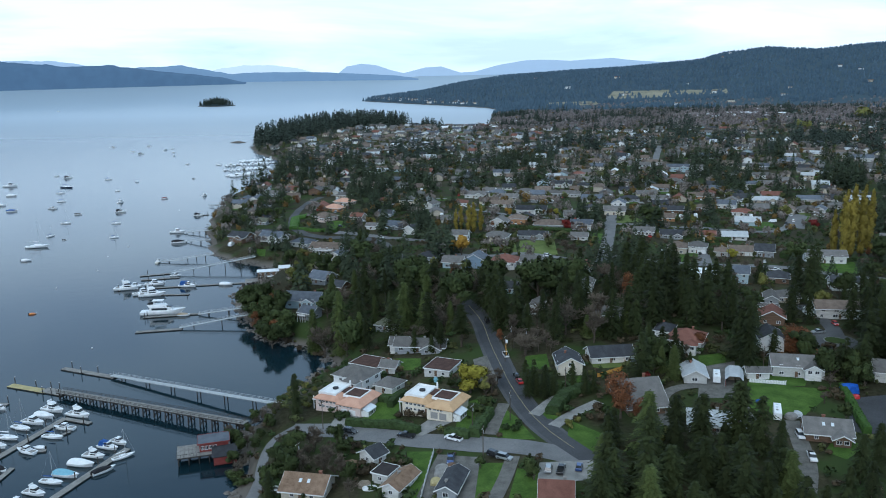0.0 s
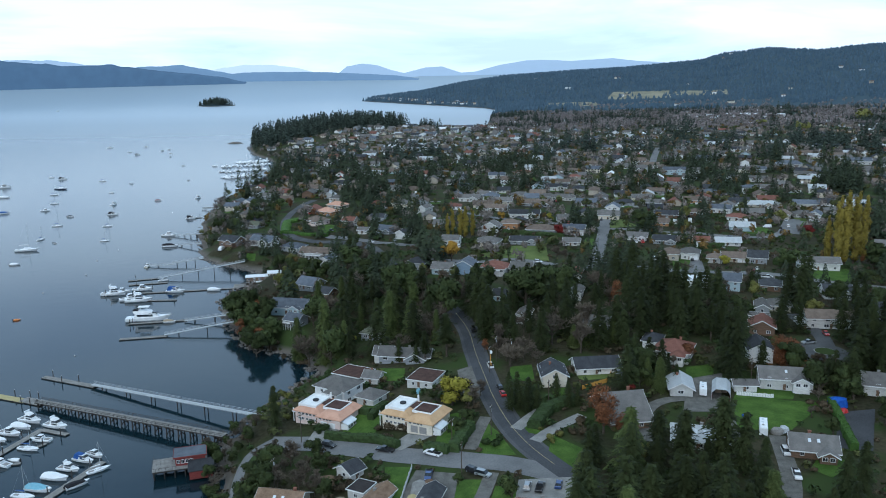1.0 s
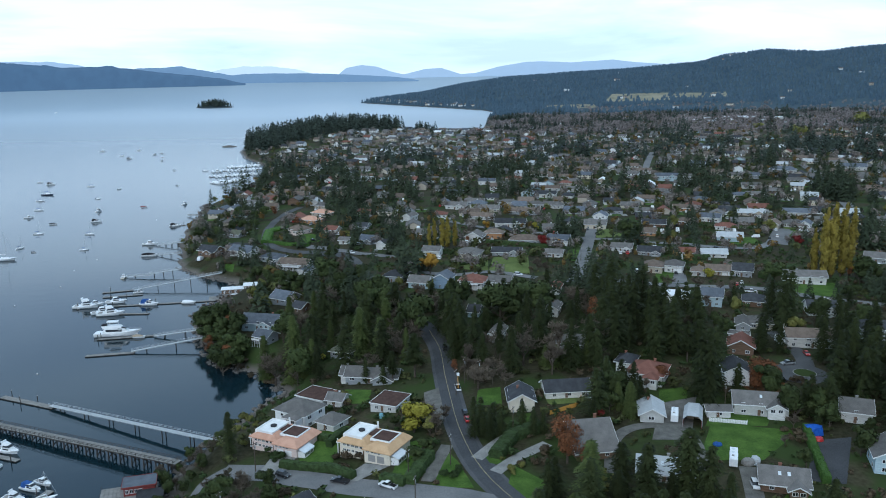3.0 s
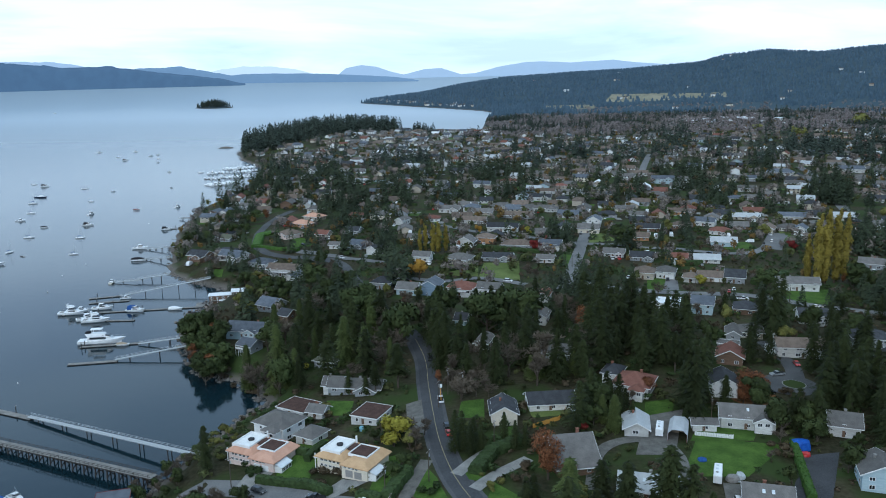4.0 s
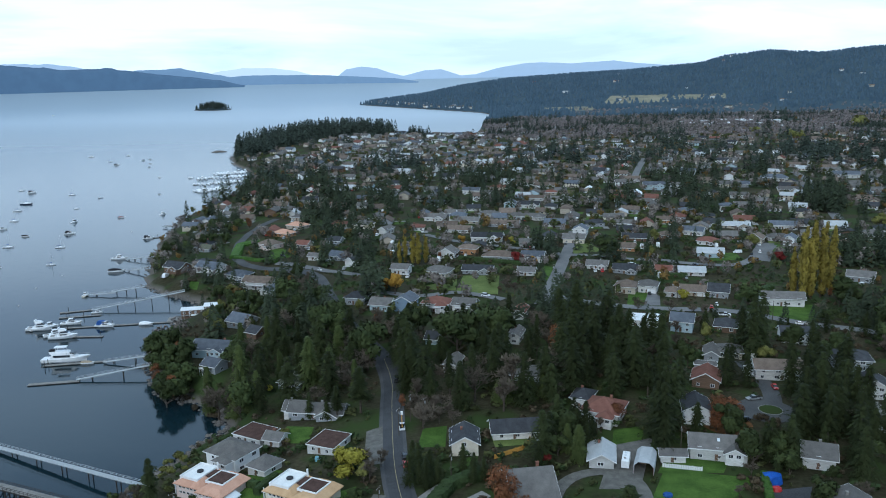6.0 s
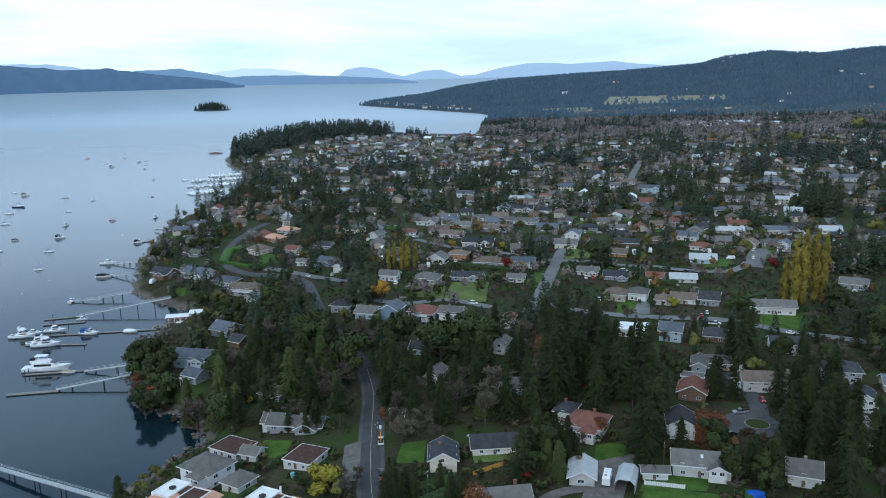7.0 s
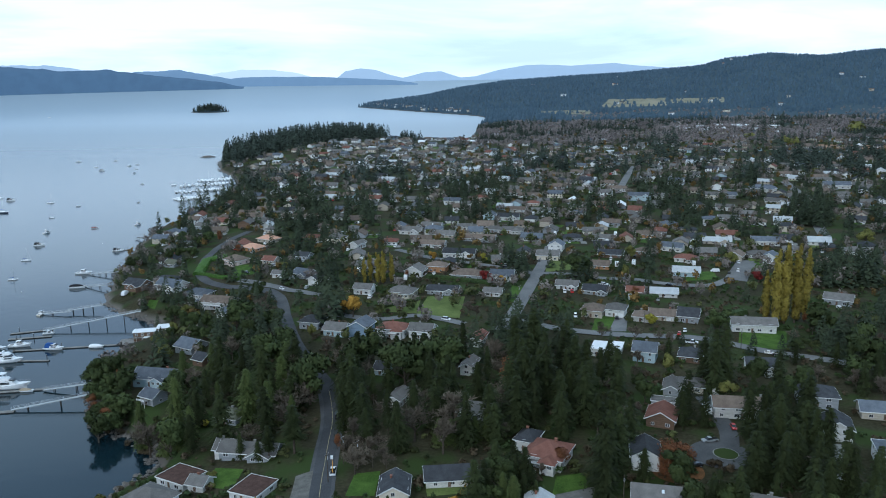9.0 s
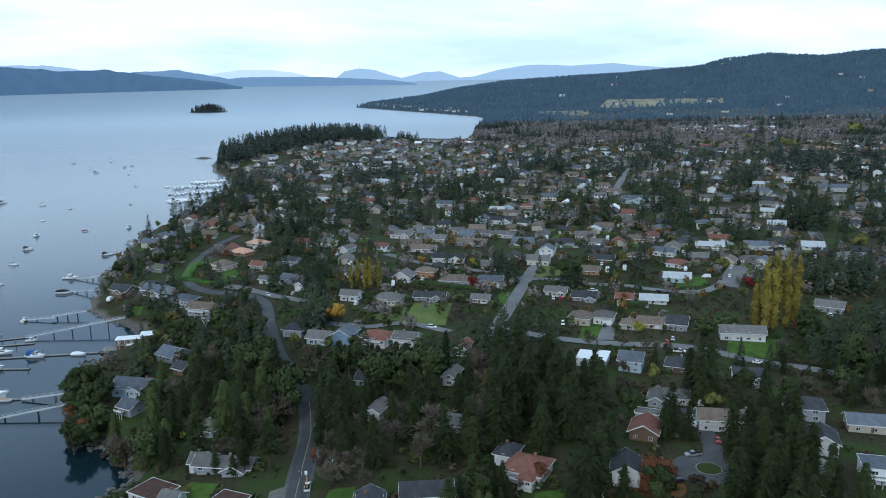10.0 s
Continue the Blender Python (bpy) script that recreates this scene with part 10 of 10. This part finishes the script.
def far_woods():
    r = random.Random(31)
    fir_t = [bushy_fir(240, k, 0.165 + 0.018 * (k % 4), 0.050) for k in range(7)]
    fir_thin = [bushy_fir(100, k, 0.17 + 0.02 * (k % 3), 0.072) for k in range(5)]
    fir_far = [far_fir(6, k) for k in range(5)]
    round_t = [small_round(70, k, 0.10) for k in range(5)]
    round_far = [small_round(30, k, 0.11) for k in range(5)]
    twig_t = [small_round(80, k, 0.075) for k in range(5)]
    lists = {k: [] for k in ("fir", "firmid", "leaf", "bare", "autumn", "firfar", "barefar", "gold")}
    cells = {}
    for x, y, q in FAR_SPOTS:
        cells.setdefault((int(x // 40), int(y // 40)), []).append((x, y))
    for x, y in HOUSES:
        cells.setdefault((int(x // 40), int(y // 40)), []).append((x, y))

    def free(x, y, gap):
        i, j = int(x // 40), int(y // 40)
        return all((x - a) ** 2 + (y - b) ** 2 > gap * gap for p in (-1, 0, 1) for q in (-1, 0, 1) for a, b in cells.get((i + p, j + q), ()))

    n_try = 30000
    ys = np.array([r.uniform(410, 2150) for _ in range(n_try)])
    xs = np.array([r.uniform(-400, 0.56 * y + 160) for y in ys])
    shore = shore_distance(xs, ys)
    for x, y, s in zip(xs, ys, shore):
        if s < 4 or (y < 520 and blocked(x, y, 2.5)) or blocked(x, y, 1.0):
            continue
        clump = thicket(x, y)
        firs = lists["fir" if y < 1000 else "firmid"]
        if y < 440 and x > -60:
            continue
        head = headland(x, y)
        moor = y > 1330 and x > 40
        if head:
            if free(x, y, 9) and r.random() < 0.5:
                firs.append((x, y, r.uniform(15, 33), r.uniform(0.8, 1.2)))
            continue
        if open_shore(x, y):
            if r.random() < 0.06:
                lists["bare"].append((x, y, r.uniform(6, 11), 1.1))
            continue
        if moor and y > 1500 and noise.noise(Vector((x * 0.004, y * 0.011, 8))) > 0.36:
            firs.append((x, y, r.uniform(9, 19), r.uniform(1.0, 1.4)))
            continue
        if moor and y > 1500 and clump < 0.25:
            q = r.random()
            if q < 0.70:
                lists["barefar"].append((x, y, r.uniform(6, 14), r.uniform(0.9, 1.5)))
            elif q < 0.77:
                firs.append((x, y, r.uniform(8, 17), r.uniform(0.9, 1.3)))
            elif q < 0.80:
                lists["autumn"].append((x, y, r.uniform(6, 10), 1.2))
            elif q < 0.84:
                lists["leaf"].append((x, y, r.uniform(6, 10), 1.2))
            continue
        p = 0.27 if clump > 0.12 else 0.22 + (0.10 if x > 150 and y > 600 else 0) + (0.12 if s < 35 else 0)
        if r.random() > p or not free(x, y, 8.8):
            continue
        q = r.random()
        if clump > 0.12 and q < 0.66 or q < 0.09:
            firs.append((x, y, r.uniform(9, 18 if y < 690 else 25) * (1 + 0.2 * max(0, clump)), r.uniform(0.9, 1.35)))
        elif q < 0.42:
            lists["leaf"].append((x, y, r.uniform(5, 10), r.uniform(0.8, 1.3)))
        elif q < 0.86:
            lists["bare"].append((x, y, r.uniform(6, 12), r.uniform(0.8, 1.3)))
        else:
            lists["autumn"].append((x, y, r.uniform(5, 9), r.uniform(0.8, 1.2)))
    for corners, n, lo, hi in GROVES:
        xs_, ys_ = [c[0] for c in corners], [c[1] for c in corners]
        for _ in range(n):
            u, v = r.random(), r.random()
            x = (xs_[0] * (1 - u) + xs_[1] * u) * (1 - v) + (xs_[3] * (1 - u) + xs_[2] * u) * v
            y = (ys_[0] * (1 - u) + ys_[1] * u) * (1 - v) + (ys_[3] * (1 - u) + ys_[2] * u) * v
            if free(x, y, 8):
                lists["fir" if y < 1000 else "firmid"].append((x, y, r.uniform(lo, hi), r.uniform(1.1, 1.5)))
    for _ in range(26):
        lists["firmid"].append((-45 + r.uniform(-24, 24), 1690 + r.uniform(-18, 18), r.uniform(13, 22), 1.2))
    lists["fir"] += FAR_FIRS
    # garden trees close about the houses, most on the camera's side to partly cover them
    for x, y in [(a, b) for a, b, _ in FAR_SPOTS] + [p for p in HOUSES if p[1] > 400]:
        for _ in range(3 if y < 1300 else 2):
            a, q = r.gauss(-1.57, 1.1), r.uniform(9.5, 13)
            px, py, kind = x + q * math.cos(a), y + q * 0.8 * math.sin(a), r.random()
            if blocked(px, py, -2.0) or on_patch(px, py) or on_road(px, py, 1.5) or shore_distance(np.array([px]), np.array([py]))[0] < 3:
                continue
            key = "bare" if kind < 0.54 else "leaf" if kind < 0.87 else ("fir" if y < 1000 else "firmid") if kind < 0.93 else "autumn"
            lists[key].append((px, py, r.uniform(3.5, 8) if key != "fir" else r.uniform(5, 12), r.uniform(0.8, 1.25)))
    for x, y, high in ((795, 1611, 30), (812, 1620, 26), (593, 1404, 20), (610, 1410, 17), (575, 1527, 18)):
        lists["gold"].append((x, y, high, 1.5))
    # hillside, point across the bay and the islet
    for _ in range(260):
        x, y = -1020 + r.gauss(0, 42), 3520 + r.gauss(0, 45)
        if ground(np.array([x]), np.array([y]))[0] > 1.5:
            lists["firmid"].append((x, y, r.uniform(9, 24), r.uniform(0.9, 1.3)))
    for _ in range(15000):
        az, rr = math.radians(r.uniform(-9, 33)), 2150 + 2500 * r.random() ** 0.8
        x, y = CENTRE[0] + rr * math.sin(az), CENTRE[1] + rr * math.cos(az)
        if on_patch(x, y) and r.random() < 0.86:
            continue
        if rr < 2600 and az > math.radians(8) and noise.noise(Vector((x * 0.003, y * 0.003, 5))) > 0.0:
            if r.random() < 0.5:
                lists["barefar"].append((x, y, r.uniform(7, 13), 1.1))
            continue
        lists["firfar"].append((x, y, r.uniform(9, 18), r.uniform(1.1, 1.7)))
    xs, ys = np.array([p[0] for p in lists["firfar"]]), np.array([p[1] for p in lists["firfar"]])
    lists["firfar"] = [p for p, s in zip(lists["firfar"], ground(xs, ys)) if s > 1.2]
    wood_stuff("distant_firs", fir_t, lists["fir"], "mid_forest", "dark green firs standing between distant houses", "trees")
    wood_stuff("distant_firs", fir_thin, lists["firmid"], "hazy_fir_forest", "green firs on the headland and among far streets, paled for haze", "trees")
    wood_stuff("distant_evergreens", round_t, lists["leaf"], "mid_leaf_forest", "olive green rounded garden trees in the distance", "trees")
    wood_stuff("distant_bare_trees", twig_t, lists["bare"], "mid_bare_forest", "leafless grey-brown trees between distant houses", "trees")
    wood_stuff("distant_autumn_trees", round_t, lists["autumn"], "mid_autumn_forest", "distant trees in yellow and orange autumn leaf", "trees")
    wood_stuff("distant_willows", round_t, lists["gold"], "olive_leaves", "broad yellow-green trees beyond the town", "trees")
    wood_stuff("distant_bare_wood", round_far, lists["barefar"], "hazy_bare_forest", "grey-brown leafless woodland in the distance, paled for haze", "woodland")
    wood_stuff("hillside_forest", fir_far, lists["firfar"], "hazed_hill_forest", "fir forest covering the hills, blued for haze", "forest")


far_woods()


def far_cars():
    """Cars and vans standing in the drives of the middle distance: body, glazed cabin and roof each, in one mesh."""
    r = random.Random(51)
    paints = ("car_white", "car_silver", "car_black", "car_red", "car_grey", "window_glass")
    verts, faces, slots = [], [], []
    for x, y in [(a, b) for a, b, _ in FAR_SPOTS if b < 1250] + [p for p in HOUSES if p[1] > 470]:
        for _ in range(r.choice((0, 1, 1, 2))):
            a = math.radians(street_axis(x, y) + 90) + r.uniform(-0.1, 0.1)
            q = r.uniform(-7, 7)
            px, py = x + q * math.cos(a - 1.57) + 10.5 * math.cos(a + math.pi), y + q * math.sin(a - 1.57) + 10.5 * math.sin(a + math.pi)
            big = r.random() < 0.22
            L, W, H = (6.2, 2.2, 2.5) if big else (4.4, 1.8, 1.45)
            g, c, s = height(px, py) + 0.3, math.cos(a), math.sin(a)
            slot = r.choices(range(5), (9 if not big else 40, 3, 2.5, 1, 2))[0]
            for (x0, x1, z0, z1, inset), m in (((-L / 2, L / 2, 0.0, H * 0.6, 0.08), slot), ((-L * 0.42, L * 0.26, H * 0.6, H * 0.92, 0.25), 5 if not big else slot), ((-L * 0.36, L * 0.16, H * 0.92, H, 0.32), slot)):
                k = len(verts)
                for z, e in ((z0, 0.0), (z1, inset)):
                    for u, v in ((x0 + e, -W / 2 + e), (x1 - e, -W / 2 + e), (x1 - e, W / 2 - e), (x0 + e, W / 2 - e)):
                        verts.append((px + u * c - v * s, py + u * s + v * c, g + z))
                for f in ((4, 5, 6, 7), (0, 1, 5, 4), (1, 2, 6, 5), (2, 3, 7, 6), (3, 0, 4, 7)):
                    faces.append(tuple(i + k for i in f))
                    slots.append(m)
    me = bpy.data.meshes.new("distant_cars")
    me.from_pydata(verts, [], faces)
    for n in paints:
        me.materials.append(MATS[n])
    me.polygons.foreach_set("material_index", slots)
    tagged(new("distant_cars", me), "cars and vans parked in drives of the far streets", "cars", kind="stuff")


far_cars()


def undergrowth():
    """Low garden bushes and rough scrub round the near houses and under the trees."""
    r = random.Random(41)
    bush = [small_round(34, k, 0.15) for k in range(5)]
    lists = {"mid_leaf_forest": [], "hedge_leaves": [], "brown_leaves": []}
    for _ in range(8000):
        x, y = r.uniform(-115, 330), r.uniform(150, 620)
        if x > 0.62 * y + 30 or inland(x, y) < 1.5 or on_patch(x, y) or blocked(x, y, 0.6) or on_road(x, y, 1.2):
            continue
        q = noise.noise(Vector((x * 0.05, y * 0.05, 2)))
        key = "brown_leaves" if q < -0.12 else "hedge_leaves" if q < 0.15 else "mid_leaf_forest"
        lists[key].append((x, y, r.uniform(1.0, 3.4), r.uniform(1.0, 1.8)))
    # planting at the foot of the house walls and along the garden edges
    keys = list(lists)
    for x, y in HOUSES + [(a, b) for a, b, _ in FAR_SPOTS if b < 1000]:
        for _ in range(9 if y < 620 else 4):
            a, q = r.uniform(0, 6.283), r.uniform(6.0, 11.0) if r.random() < 0.6 else r.uniform(11, 17)
            px, py = x + q * math.cos(a), y + q * math.sin(a)
            if inland(px, py) < 2 or on_patch(px, py) or on_road(px, py, 1.2) or (q > 10 and blocked(px, py, -1.0)):
                continue
            lists[r.choice(keys)].append((px, py, r.uniform(1.0, 2.3) if q < 10 else r.uniform(1.6, 4.5), r.uniform(1.0, 1.6)))
    wood_stuff("undergrowth", bush, lists["mid_leaf_forest"], "mid_leaf_forest", "olive green garden bushes and scrub", "bushes")
    wood_stuff("undergrowth", bush, lists["hedge_leaves"], "hedge_leaves", "dark green garden bushes", "bushes")
    wood_stuff("undergrowth", bush, lists["brown_leaves"], "brown_leaves", "brown leafless bushes and bracken", "bushes")


undergrowth()
